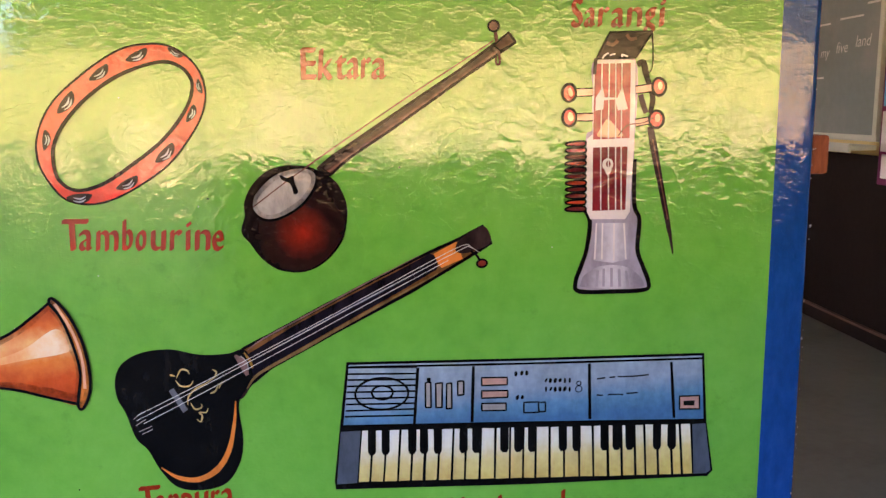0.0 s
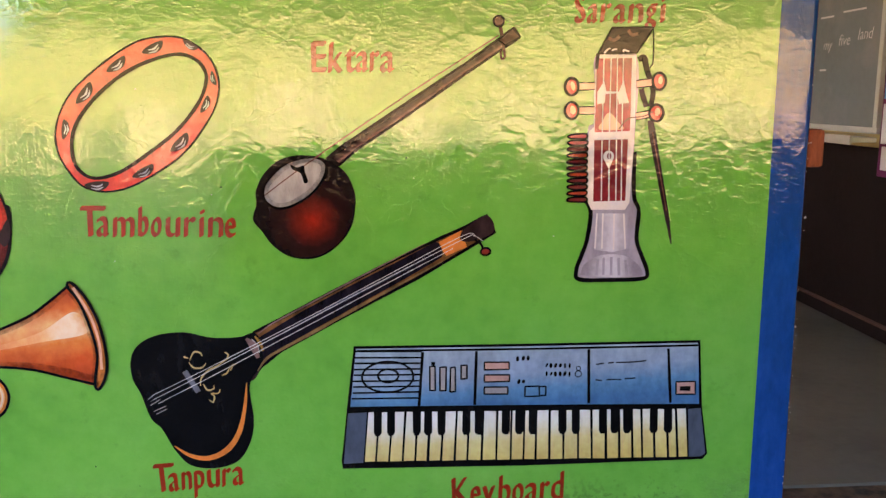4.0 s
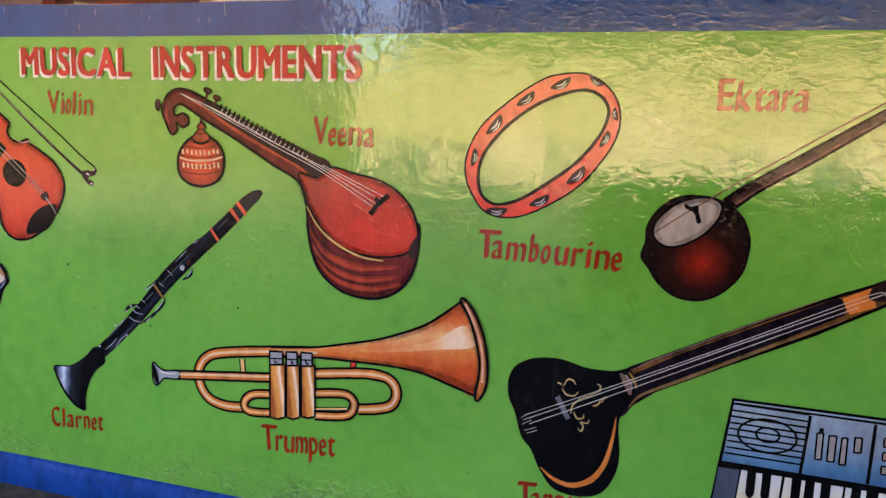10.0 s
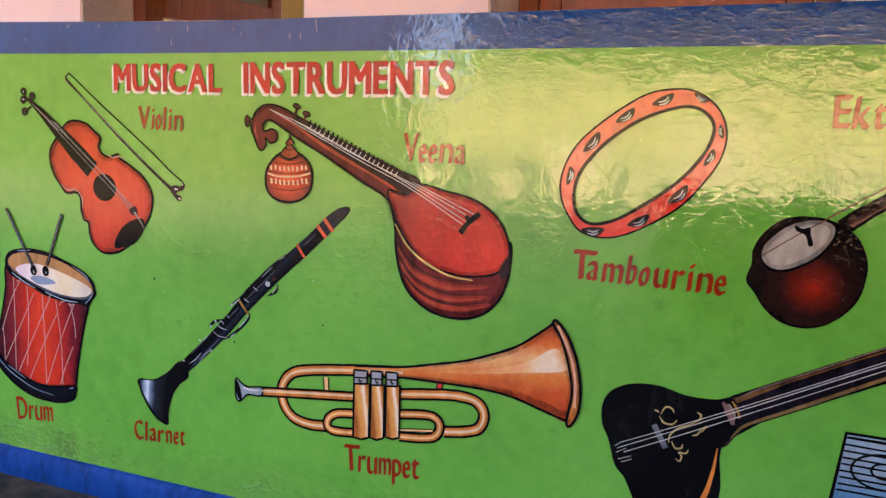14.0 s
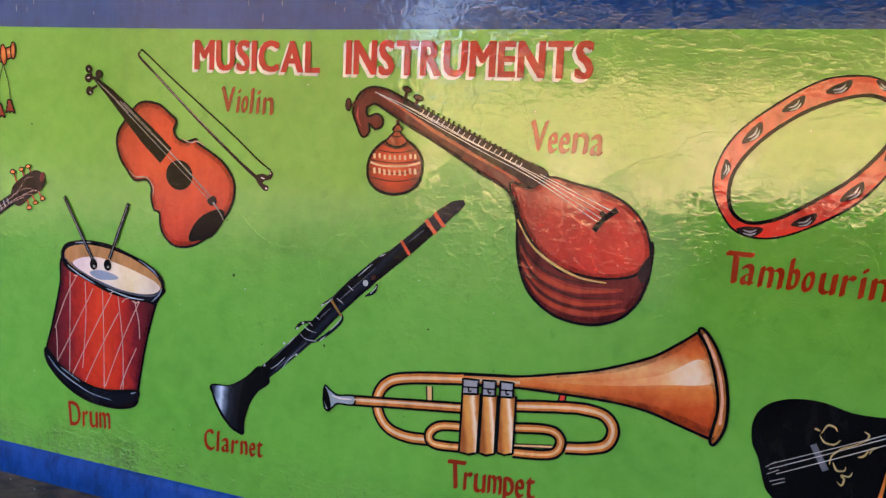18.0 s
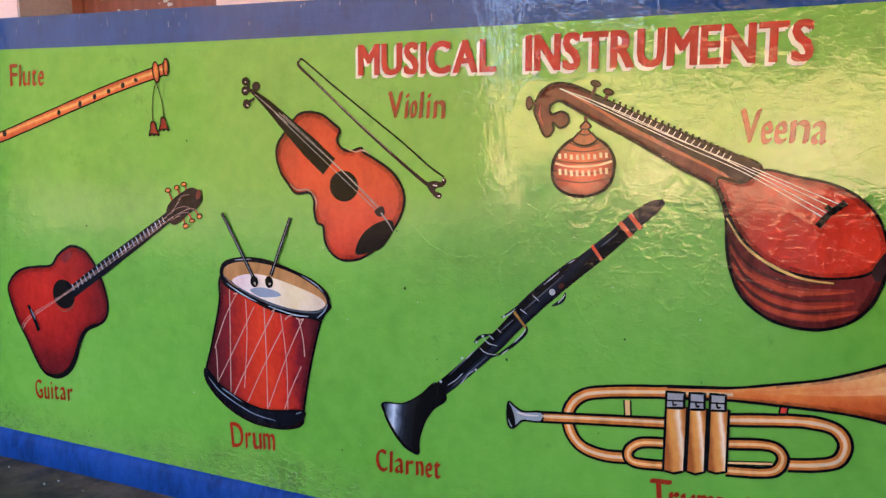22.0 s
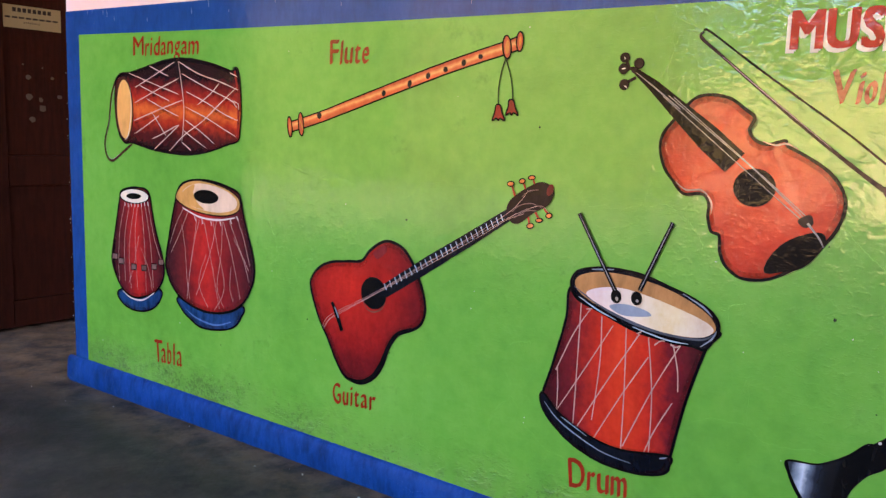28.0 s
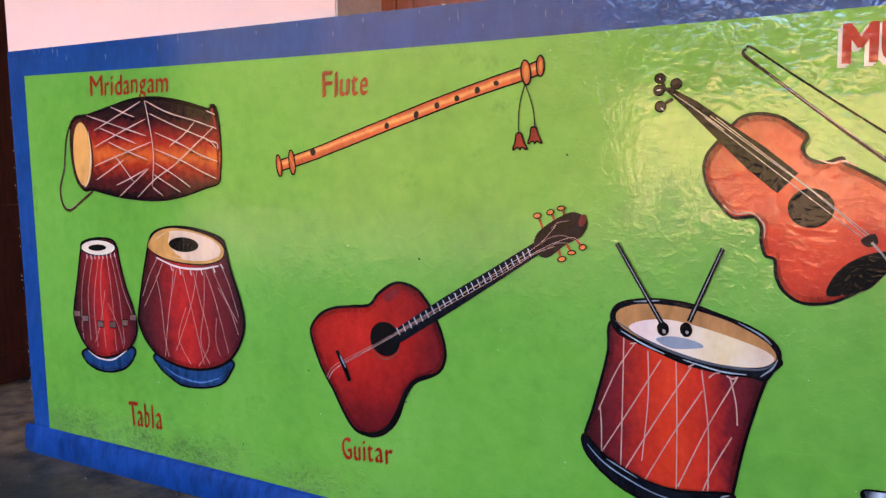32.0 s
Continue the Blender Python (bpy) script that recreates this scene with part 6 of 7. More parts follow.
for p in ([(51, 76), (59, 61)], [(67, 85), (74, 70)], [(82, 94), (90, 79)], [(96, 103), (104, 88)], [(112, 111), (119, 96)], [(126, 120), (134, 105)], [(141, 129), (149, 114)], [(156, 137), (163, 122)], [(169, 145), (177, 131)], [(184, 153), (191, 139)], [(198, 162), (205, 147)], [(212, 170), (219, 156)], [(225, 178), (232, 163)], [(238, 186), (245, 172)], [(252, 193), (259, 179)], [(265, 201), (272, 187)], [(278, 209), (285, 195)], [(291, 216), (298, 202)], [(303, 224), (310, 210)], [(316, 231), (323, 217)],):
    line(F, "fret", SKY_LINE, 10, p, 2.4)
for p in ([(329, 238), (335, 225)], [(341, 246), (348, 232)], [(354, 253), (360, 239)], [(365, 260), (371, 247)],):
    line(F, "fret", SKY_LINE, 10, p, 2.4)
for p in ([(-148, -57), (-132, -33), (-91, -8), (18, 48), (162, 131), (306, 211), (393, 260), (442, 281), (462, 284), (477, 273)], [(-145, -63), (-124, -37), (-80, -11), (28, 49), (171, 129), (314, 210), (379, 250), (421, 266)], [(-143, -58), (-111, -25), (9, 40), (145, 119), (275, 197), (379, 262), (413, 293), (428, 313)],):
    line(F, "string", LACE, 11, p, 0.9)
line(F, "bridge", INK, 12, [(-117, 8), (-98, -23), (-82, -58)], [9, 13, 11])
line(F, "bridge_shine", BLUE_GREY, 14, [(-107, -2), (-92, -28)], [2, 4, 2])
line(F, "peg_stem", RUST, 6, [(388, 321), (397, 300)], 5)
oval(F, "tuning_peg", ORANGE, 9, (386, 324), 8, 5, 7, ink=2)
line(F, "peg_stem", RUST, 6, [(415, 329), (424, 309)], 5)
oval(F, "tuning_peg", ORANGE, 9, (413, 331), 7, 5, 16, ink=2)
line(F, "peg_stem", RUST, 6, [(438, 336), (444, 320)], 5)
oval(F, "tuning_peg", ORANGE, 9, (435, 339), 8, 4, 7, ink=2)
line(F, "peg_stem", RUST, 6, [(433, 246), (429, 263)], 5)
oval(F, "tuning_peg", ORANGE, 9, (436, 243), 8, 5, 14, ink=2)
line(F, "peg_stem", RUST, 6, [(454, 259), (446, 271)], 5)
oval(F, "tuning_peg", ORANGE, 9, (456, 256), 8, 4, 7, ink=2)
line(F, "peg_stem", RUST, 6, [(475, 270), (465, 281)], 5)
oval(F, "tuning_peg", ORANGE, 9, (478, 267), 7, 5, 16, ink=2)

F = figure("painted_flute", "orange bamboo flute with red tassels painted on the green wall", -1.142, 0.943)
FLUTE_WOOD = airbrush("FLUTE_WOOD", F, (-4.6, 17.4), (4.6, -17.4), [(0, PX(150,50,28)), (0.25, PX(206,86,44)), (0.45, PX(240,158,88)), (0.6, PX(220,98,50)), (1, PX(160,54,30))])
line(F, "tube", FLUTE_WOOD, 2, [(-371, -99), (-327, -89), (-255, -71), (-175, -48), (-77, -20), (-28, -6), (105, 31), (197, 54), (262, 69), (298, 79)], 22, ink=3.2)
oval(F, "end_ring", RED_ORANGE, 5, (-369, -98), 8, 25, 7, ink=3)
oval(F, "ring_shine", ORANGE, 9, (-368, -98), 2, 13, 0)
oval(F, "end_ring", RED_ORANGE, 5, (-329, -91), 9, 28, 6, ink=3)
oval(F, "ring_shine", ORANGE, 9, (-327, -91), 2, 17, 27)
oval(F, "end_ring", RED_ORANGE, 5, (265, 70), 10, 23, 6, ink=3)
oval(F, "ring_shine", ORANGE, 9, (266, 70), 5, 14, 0)
oval(F, "end_ring", RED_ORANGE, 5, (295, 80), 8, 19, 0, ink=3)
oval(F, "ring_shine", ORANGE, 9, (296, 80), 3, 10, 0)
oval(F, "finger_hole", BROWN_BLACK, 5, (-266, -69), 8, 8, -14)
oval(F, "finger_hole", BROWN_BLACK, 5, (-61, -18), 6, 7, -18)
oval(F, "finger_hole", BROWN_BLACK, 5, (14, 2), 6, 8, -18)
oval(F, "finger_hole", BROWN_BLACK, 5, (65, 18), 6, 7, -18)
oval(F, "finger_hole", BROWN_BLACK, 5, (112, 30), 6, 6, -18)
oval(F, "finger_hole", BROWN_BLACK, 5, (159, 43), 6, 7, -18)
oval(F, "finger_hole", BROWN_BLACK, 5, (201, 54), 6, 5, -18)
for p in ([(263, 49), (253, 19), (248, -15), (249, -45)], [(263, 49), (276, 13), (281, -11), (283, -36)],):
    line(F, "tassel_cord", GREEN_BLACK, 5, p, 2.4)
blob(F, "tassel", RED_DARK, 6, [(244, -44), (254, -44), (259, -58), (266, -74), (255, -70), (251, -74), (246, -70), (236, -74), (241, -58)], ink=3)
blob(F, "tassel", RED_DARK, 6, [(275, -34), (285, -34), (290, -47), (297, -63), (287, -59), (282, -63), (278, -59), (268, -63), (273, -47)], ink=3)

F = figure("painted_mridangam", "barrel-shaped mridangam drum painted red and orange on the green wall", -1.959, 0.893)
BARREL = airbrush("BARREL", F, (10, 132), (0, -135), [(0, PX(22, 10, 14)), (0.2, PX(48, 17, 21)), (0.33, PX(124, 31, 28)), (0.44, PX(184, 48, 30)), (0.56, PX(224, 104, 40)), (0.66, PX(176, 50, 28)), (0.8, PX(86, 25, 25)), (1, PX(26, 11, 15))])
line(F, "strap", BROWN_DARK, 1, [(-317, 86), (-348, 34), (-365, -45), (-391, -105), (-382, -151), (-352, -165), (-309, -145), (-244, -111)], 5.5, ink=1)
line(F, "strap_shine", TAN_GREY, 2, [(-330, 60), (-360, -31), (-383, -104), (-376, -148), (-348, -159), (-309, -141)], 1.2)
blob(F, "barrel", BARREL, 3, [(-301, 94), (-238, 99), (-139, 117), (-55, 130), (34, 130), (119, 118), (182, 103), (225, 92), (236, 101), (251, 92), (259, 48), (262, -7), (257, -57), (248, -88), (204, -100), (131, -119), (45, -132), (-45, -132), (-139, -124), (-238, -108), (-284, -107), (-317, -70), (-330, 1), (-323, 66)], ink=4)
line(F, "end_ring", RED_DARK, 6, [(236, 92), (245, 54), (250, 4), (249, -40), (243, -79)], 7)
oval(F, "skin_rim", BROWN_DARK, 6, (-281, -9), 50, 96, 2)
oval(F, "skin", SKIN_ORANGE, 7, (-278, -9), 40, 87, 1)
line(F, "skin_edge", CREAM, 9, [(-246, 55), (-242, -12), (-259, -82), (-278, -99)], [1, 3, 3, 1])
for p in ([(-7, 123), (3, 77), (14, 18), (15, -30), (5, -96)], [(-25, 122), (-119, 89), (-221, 54)], [(-145, 114), (-77, 91), (-52, 84)], [(-250, 96), (-120, 62), (-9, 34)], [(-7, 77), (-121, 43), (-223, 10)], [(-196, 60), (-122, 37), (-50, 15)], [(-163, 22), (-81, -6), (-11, -27)], [(11, 18), (-113, -12), (-229, -42)], [(-103, -27), (-169, -56), (-225, -80)], [(-12, -51), (-95, -80), (-138, -93)], [(-140, -15), (-104, -49), (-69, -84)], [(-7, -51), (-64, -85), (-129, -123)],):
    line(F, "lace_shade", DRY_SHADE, 7, [(x + 5, z - 7) for x, z in p], [4, 9, 9, 4])
    line(F, "lace", LACE_BRIGHT, 8, p, [1.4, 3.2, 2.4, 3.0, 1.4])
for p in ([(-6, 123), (80, 89), (172, 66), (250, 43)], [(8, 90), (98, 57), (171, 33), (224, 15), (245, -4)], [(26, 41), (116, 11), (188, -18), (249, -36)], [(20, 0), (115, -30), (187, -58), (240, -77)], [(242, 49), (170, 5), (95, -41), (17, -78), (-55, -125)], [(172, 61), (135, 34), (78, 5)], [(13, -66), (56, -86), (112, -111)], [(6, -99), (45, -120)], [(19, -36), (85, -65), (148, -98)], [(217, 88), (247, 77)], [(215, 16), (248, 9), (251, -7)],):
    line(F, "lace_shade", DRY_SHADE, 7, [(x + 5, z - 7) for x, z in p], [4, 9, 9, 4])
    line(F, "lace", LACE_BRIGHT, 8, p, [1.4, 3.2, 2.4, 3.0, 1.4])

F = figure("painted_tabla_drum", "small dark red tabla drum painted on the green wall", -2.178, 0.473)
TABLA_SIDE = airbrush("TABLA_SIDE", F, (-134, -14), (119, -1), [(0, PX(60,26,30)), (0.25, PX(110,32,36)), (0.5, PX(190,40,36)), (0.7, PX(120,30,34)), (1, PX(62,24,30))])
blob(F, "base_ring", BLUE_DEEP, 1, [(-114, -146), (-108, -175), (-60, -194), (3, -195), (65, -178), (104, -147), (109, -115), (7, -114)], ink=5)
blob(F, "shell", TABLA_SIDE, 4, [(-95, 147), (-89, 164), (-53, 176), (-3, 181), (45, 177), (64, 157), (72, 119), (92, 52), (119, -8), (129, -56), (115, -93), (79, -126), (17, -149), (-39, -156), (-89, -139), (-126, -102), (-146, -60), (-144, -22), (-124, 46), (-103, 121)], ink=5)
line(F, "white_strip", OFFWHITE, 8, [(-90, -144), (-46, -160), (17, -158), (79, -126)], [2, 4, 5, 2])
oval(F, "skin", CREAM, 8, (-17, 154), 75, 22, 2, ink=3)
oval(F, "black_spot", INK, 12, (-19, 154), 39, 9, 3)
for p in ([(-68, 130), (-98, 48), (-110, -48), (-107, -115)], [(-43, 127), (-74, 22), (-75, -111)], [(-18, 128), (-50, -5), (-44, -129)], [(0, 130), (-17, 34), (-9, -131)], [(19, 131), (31, 18), (36, -132)], [(37, 134), (62, 21), (73, -113)], [(53, 139), (80, 44), (113, -23)], [(2, 36), (-28, -61), (-56, -116)], [(12, 1), (52, -65), (67, -121)],):
    line(F, "lace", LACE, 8, p, 1.4)
for p in ([(-68, 133), (-66, 122)], [(-50, 132), (-48, 120)], [(-33, 133), (-31, 122)], [(-15, 134), (-13, 123)], [(2, 135), (4, 124)], [(19, 137), (21, 125)], [(36, 141), (38, 129)], [(53, 142), (55, 131)],):
    line(F, "lace_fringe", OFFWHITE, 11, p, 3)
blob(F, "tuning_block", BROWN_GREY, 10, [(-143, -32), (-114, -30), (-115, -48), (-144, -50)], ink=2, soft=False)
blob(F, "tuning_block", BROWN_GREY, 10, [(-107, -43), (-79, -41), (-80, -59), (-108, -61)], ink=2, soft=False)
blob(F, "tuning_block", BROWN_GREY, 10, [(-39, -53), (-11, -52), (-12, -69), (-40, -71)], ink=2, soft=False)
blob(F, "tuning_block", BROWN_GREY, 10, [(15, -51), (42, -49), (41, -66), (14, -68)], ink=2, soft=False)
blob(F, "tuning_block", BROWN_GREY, 10, [(67, -41), (93, -39), (92, -56), (66, -58)], ink=2, soft=False)
blob(F, "tuning_block", BROWN_GREY, 10, [(103, -23), (129, -21), (128, -38), (103, -40)], ink=2, soft=False)

F = figure("painted_tabla_drum", "large dark red tabla drum painted on the green wall", -1.830, 0.497)
TABLA_SIDE_WIDE = airbrush("TABLA_SIDE_WIDE", F, (-194, -28), (175, 0), [(0, PX(62,26,30)), (0.22, PX(110,32,34)), (0.45, PX(196,42,36)), (0.6, PX(150,34,34)), (0.8, PX(105,30,34)), (1, PX(60,26,32))])
blob(F, "base_ring", BLUE_DEEP, 1, [(-152, -147), (-138, -180), (-100, -202), (-47, -220), (36, -214), (96, -196), (127, -165), (133, -132), (-3, -133)], ink=5)
line(F, "ring_shine", BLUE_BRIGHT, 4, [(-116, -177), (-68, -196), (16, -203), (86, -183)], [1, 5, 5, 2])
blob(F, "shell", TABLA_SIDE_WIDE, 5, [(-154, 145), (-131, 178), (-77, 194), (-5, 196), (64, 187), (117, 172), (131, 151), (144, 102), (175, 19), (184, -36), (169, -82), (136, -125), (87, -153), (17, -169), (-56, -169), (-132, -151), (-181, -117), (-208, -72), (-208, -37), (-186, 48)], ink=6)
line(F, "skin_band", OFFWHITE, 9, [(-125, 114), (-49, 94), (33, 92), (106, 104)], [3, 5, 6, 3])
blob(F, "skin_rim", TAN_GOLD, 10, [(-154, 150), (-120, 181), (-56, 195), (25, 189), (93, 173), (126, 151), (123, 126), (92, 111), (33, 103), (-48, 106), (-112, 118), (-149, 134)], ink=3)
blob(F, "skin", CREAM_PINK, 13, [(-130, 153), (-99, 175), (-46, 187), (25, 183), (83, 169), (114, 150), (110, 130), (73, 117), (23, 112), (-38, 115), (-90, 124), (-122, 137)])
blob(F, "skin_side", TAN_GOLD, 14, [(-130, 153), (-99, 173), (-67, 182), (-73, 157), (-53, 132), (-27, 116), (-90, 124), (-122, 137)])
oval(F, "black_spot", INK, 16, (-16, 152), 55, 19, 0)
for p in ([(-123, 110), (-157, 64), (-187, 7)], [(-101, 102), (-136, 46), (-183, -20)], [(-130, 66), (-116, 1), (-108, -93), (-96, -146)], [(-59, 92), (-78, 4), (-99, -79)], [(-49, 86), (-84, -16), (-110, -148)], [(-28, 85), (0, -13), (37, -153)], [(13, 85), (31, 16), (59, -91), (17, -159)], [(28, 90), (0, 0), (-66, -128)], [(53, 88), (46, -2), (28, -95), (57, -150)], [(57, 89), (90, 9), (126, -114)], [(82, 94), (119, 31), (161, -33)], [(111, 109), (139, 58), (166, -20)],):
    line(F, "lace", LACE, 9, p, 1.5)
for p in ([(100, 48), (138, -4), (163, -64)], [(-20, -9), (-54, -93), (-14, -157)], [(89, -29), (83, -88), (97, -124)],):
    line(F, "lace", LACE, 9, p, 1.5)
for p in ([(-70, 95), (-64, 82)], [(-36, 91), (-33, 75)], [(3, 87), (7, 75)], [(43, 91), (47, 78)], [(87, 98), (93, 87)], [(113, 109), (122, 98)],):
    line(F, "lace_loop", OFFWHITE, 12, p, 3)

# ---- lettering ----
word("Tambourine", 0.751, 0.657, 0.272, 0.053, -1.3, [(0, 0.172), (0.098, 0.19), (0.204, 0.35), (0.363, 0.44), (0.446, 0.522), (0.539, 0.643), (0.656, 0.745), (0.755, 0.795), (0.813, 0.921), (0.921, 1.0)])
word("Ektara", 1.165, 0.941, 0.146, 0.051, 0.4, [(0, 0.197), (0.2, 0.384), (0.384, 0.543), (0.53, 0.69), (0.69, 0.82), (0.82, 1)])
word("Sarangi", 1.627, 1.025, 0.165, 0.047, 0.7, [(0, 0.137), (0.137, 0.268), (0.28, 0.405), (0.42, 0.571), (0.584, 0.76), (0.772, 0.91), (0.93, 1)])
word("Tanpura", 0.849, 0.166, 0.169, 0.055, 3.0, [(0, 0.244), (0.147, 0.285), (0.294, 0.42), (0.43, 0.56), (0.57, 0.73), (0.74, 0.853), (0.853, 1)])
word("Keyboard", 1.410, 0.114, 0.220, 0.059, 2.1, [(0, 0.163), (0.158, 0.263), (0.263, 0.39), (0.41, 0.53), (0.53, 0.647), (0.647, 0.774), (0.78, 0.88), (0.88, 1)])
word("Trumpet", 0.278, 0.195, 0.178, 0.057, 3.9, [(0, 0.236), (0.18, 0.3), (0.3, 0.45), (0.455, 0.635), (0.636, 0.77), (0.764, 0.88), (0.875, 1)])
word("Veena", 0.401, 0.858, 0.135, 0.054, -0.4, [(0, 0.254), (0.24, 0.39), (0.39, 0.555), (0.57, 0.8), (0.81, 1)])
word("Violin", -0.267, 0.904, 0.129, 0.051, -0.9, [(0, 0.273), (0.29, 0.36), (0.37, 0.52), (0.54, 0.61), (0.66, 0.73), (0.775, 1)])
word("Drum", -0.691, 0.150, 0.128, 0.059, 5.4, [(0, 0.31), (0.32, 0.48), (0.49, 0.71), (0.72, 1)])
word("Clarnet", -0.301, 0.163, 0.155, 0.048, 3.7, [(0, 0.19), (0.21, 0.27), (0.29, 0.45), (0.46, 0.6), (0.61, 0.75), (0.76, 0.88), (0.875, 1)])
word("Guitar", -1.352, 0.175, 0.145, 0.051, 4.7, [(0, 0.21), (0.227, 0.38), (0.41, 0.47), (0.49, 0.63), (0.64, 0.82), (0.84, 1)])
word("Flute", -1.376, 0.994, 0.128, 0.054, -0.9, [(0, 0.25), (0.265, 0.33), (0.37, 0.6), (0.61, 0.79), (0.8, 1)])
word("Mridangam", -2.188, 1.040, 0.315, 0.053, -1.1, [(0, 0.18), (0.195, 0.265), (0.275, 0.315), (0.33, 0.43), (0.436, 0.53), (0.535, 0.63), (0.635, 0.735), (0.74, 0.84), (0.845, 1)])
word("Tabla", -2.104, 0.136, 0.138, 0.067, 3.3, [(0, 0.32), (0.23, 0.43), (0.45, 0.62), (0.67, 0.74), (0.79, 1)])
headline("MUSICAL", -0.335, 0.990, 0.301, 0.062, -0.4)
headline("INSTRUMENTS", 0.023, 0.987, 0.484, 0.066, 0.1)

# ---- windows above the wall ----
DEEP = 0.226


def reveal_coats(x0, x1, k):
    """Grey soiled plaster inside a window opening."""
    for a in (x0, x1):
        s = 1 if a == x0 else -1
        tagged(part("window_reveal", box(a, a + s * 0.004, 0.003, DEEP, sill(a) + 0.001, HEAD), REVEAL), "grey soiled plaster reveal of the window opening", "window reveal", kind="structure")
    return None


def casement(x0, x1, z0, z1, y, closed=True):
    """A wooden leaf of stiles, rails and two panes."""
    fig = empty("window_leaf", (x0 + x1) / 2, y, z0, "brown wooden casement leaf with dusty panes and chipped paint", "window leaf", "window leaves")
    st, low = 0.045, 0.05
    put = lambda name, bm, mat, label="": part(name, local(bm, fig), mat, fig, label)
    for a in (x0, x1 - st):
        put("stile", box(a, a + st, y, y + 0.035, z0, z1, 0.004), WOOD)
    put("bottom_rail", box(x0 + st, x1 - st, y, y + 0.035, z0, z0 + low, 0.004), WOOD)
    put("top_rail", box(x0 + st, x1 - st, y, y + 0.035, z1 - st, z1, 0.004), WOOD)
    mid = (x0 + x1) / 2
    put("glazing_bar", box(mid - 0.014, mid + 0.014, y + 0.004, y + 0.03, z0 + low, z1 - st, 0.003), WOOD)
    for a, b in ((x0 + st, mid - 0.014), (mid + 0.014, x1 - st)):
        put("pane", box(a, b, y + 0.015, y + 0.019, z0 + low, z1 - st), GLASS)
    return fig


for k, (x0, x1) in enumerate(WINDOWS):
    reveal_coats(x0, x1, k)
    z0 = max(sill(x0), sill(x1))
    frame_w = empty(f"window_{k + 1}", (x0 + x1) / 2, DEEP, z0, "brown painted wooden window frame set deep in the wall", "window", "windows", "structure")
    y0, y1 = DEEP - 0.065, DEEP
    for a, b in ((x0 + 0.005, x0 + 0.045), (x1 - 0.045, x1 - 0.005)):
        part("window_frame", local(box(a, b, y0, y1, z0 + 0.006, HEAD - 0.002, 0.004), frame_w), WOOD, frame_w)
    part("window_sill", local(box(x0 + 0.055, x1 - 0.055, y0 + 0.03, y1, z0 + 0.004, z0 + 0.018, 0.004), frame_w), WOOD, frame_w)
    part("window_head", local(box(x0 + 0.055, x1 - 0.055, y0, y1, HEAD - 0.05, HEAD - 0.002, 0.004), frame_w), WOOD, frame_w)
casement(WINDOWS[0][0] + 0.048, WINDOWS[0][1] - 0.048, sill(-1.0) + 0.014, HEAD - 0.056, DEEP - 0.062)


def open_leaf(x, z0, z1):
    """A shutter swung back into the room."""
    fig = empty("window_leaf", x, DEEP, z0, "brown wooden casement leaf swung open into the room", "window leaf", "window leaves")
    for y0, y1 in ((DEEP + 0.005, DEEP + 0.055), (DEEP + 0.46, DEEP + 0.51)):
        part("stile", local(box(x, x + 0.035, y0, y1, z0, z1, 0.004), fig), WOOD, fig)
    for a, b in ((z0, z0 + 0.085), (z1 - 0.05, z1)):
        part("rail", local(box(x, x + 0.035, DEEP + 0.055, DEEP + 0.46, a, b, 0.004), fig), WOOD, fig)
    part("pane", local(box(x + 0.015, x + 0.019, DEEP + 0.055, DEEP + 0.46, z0 + 0.085, z1 - 0.05), fig), GLASS, fig)


open_leaf(WINDOWS[1][0] + 0.02, sill(0) + 0.045, HEAD - 0.06)
casement(WINDOWS[2][0] + 0.048, WINDOWS[2][1] - 0.048, sill(0) + 0.020, HEAD - 0.056, DEEP - 0.062)


# ---- doorway with the open door ----
def panel_door():
    fig = empty("door_1", -3.43, 0.12, 0.0, "dark brown panelled wooden door standing open", "door", kind="structure")
    x0, x1 = -3.455, -3.415
    put = lambda name, bm, mat=DOOR_WOOD, label="": part(name, local(bm, fig), mat, fig, label)
    z = -0.012
    for a, b in ((0.115, 0.20), (0.80, 0.90)):
        put("stile", box(x0, x1, a, b, z, 2.02, 0.004))
    for a, b in ((z, 0.10), (0.575, 0.70), (1.92, 2.02)):
        put("rail", box(x0, x1, 0.20, 0.80, a, b, 0.004))
    for a, b in ((0.10, 0.575), (0.70, 1.92)):
        put("panel", box(x0 + 0.010, x1 - 0.012, 0.20, 0.80, a, b, 0.002))
    return fig


panel_door()
jamb = empty("door_frame", -3.46, 0.06, 0.0, "dark brown door frame with an iron latch", "door frame", kind="structure")
part("jamb", local(box(-3.499, -3.40, 0.005, 0.105, -0.02, 2.1, 0.006), jamb), DOOR_WOOD, jamb)
part("lintel", local(box(-3.40, LEFT - 0.01, 0.005, 0.105, 2.04, 2.098, 0.006), jamb), DOOR_WOOD, jamb)
part("latch", local(box(-3.405, -3.372, 0.06, 0.14, 0.80, 0.865, 0.006), jamb), IRON, jamb, "dark iron latch")

notice = empty("notice", -3.425, 0.325, 1.255, "yellowed printed notice pasted on the door", "notice")
part("sheet", local(box(-3.427, -3.4262, 0.208, 0.445, 1.212, 1.302), notice), NOTICE, notice)
for z, a, b, h in ((1.276, 0.245, 0.41, 0.016), (1.250, 0.215, 0.438, 0.007), (1.232, 0.29, 0.36, 0.007)):
    steps = np.linspace(a, b, 9)
    for p, q in zip(steps, steps[1:]):
        part("print_bar", local(box(-3.4262, -3.4258, p, q - 0.006, z, z + h), notice), PRINT, notice)
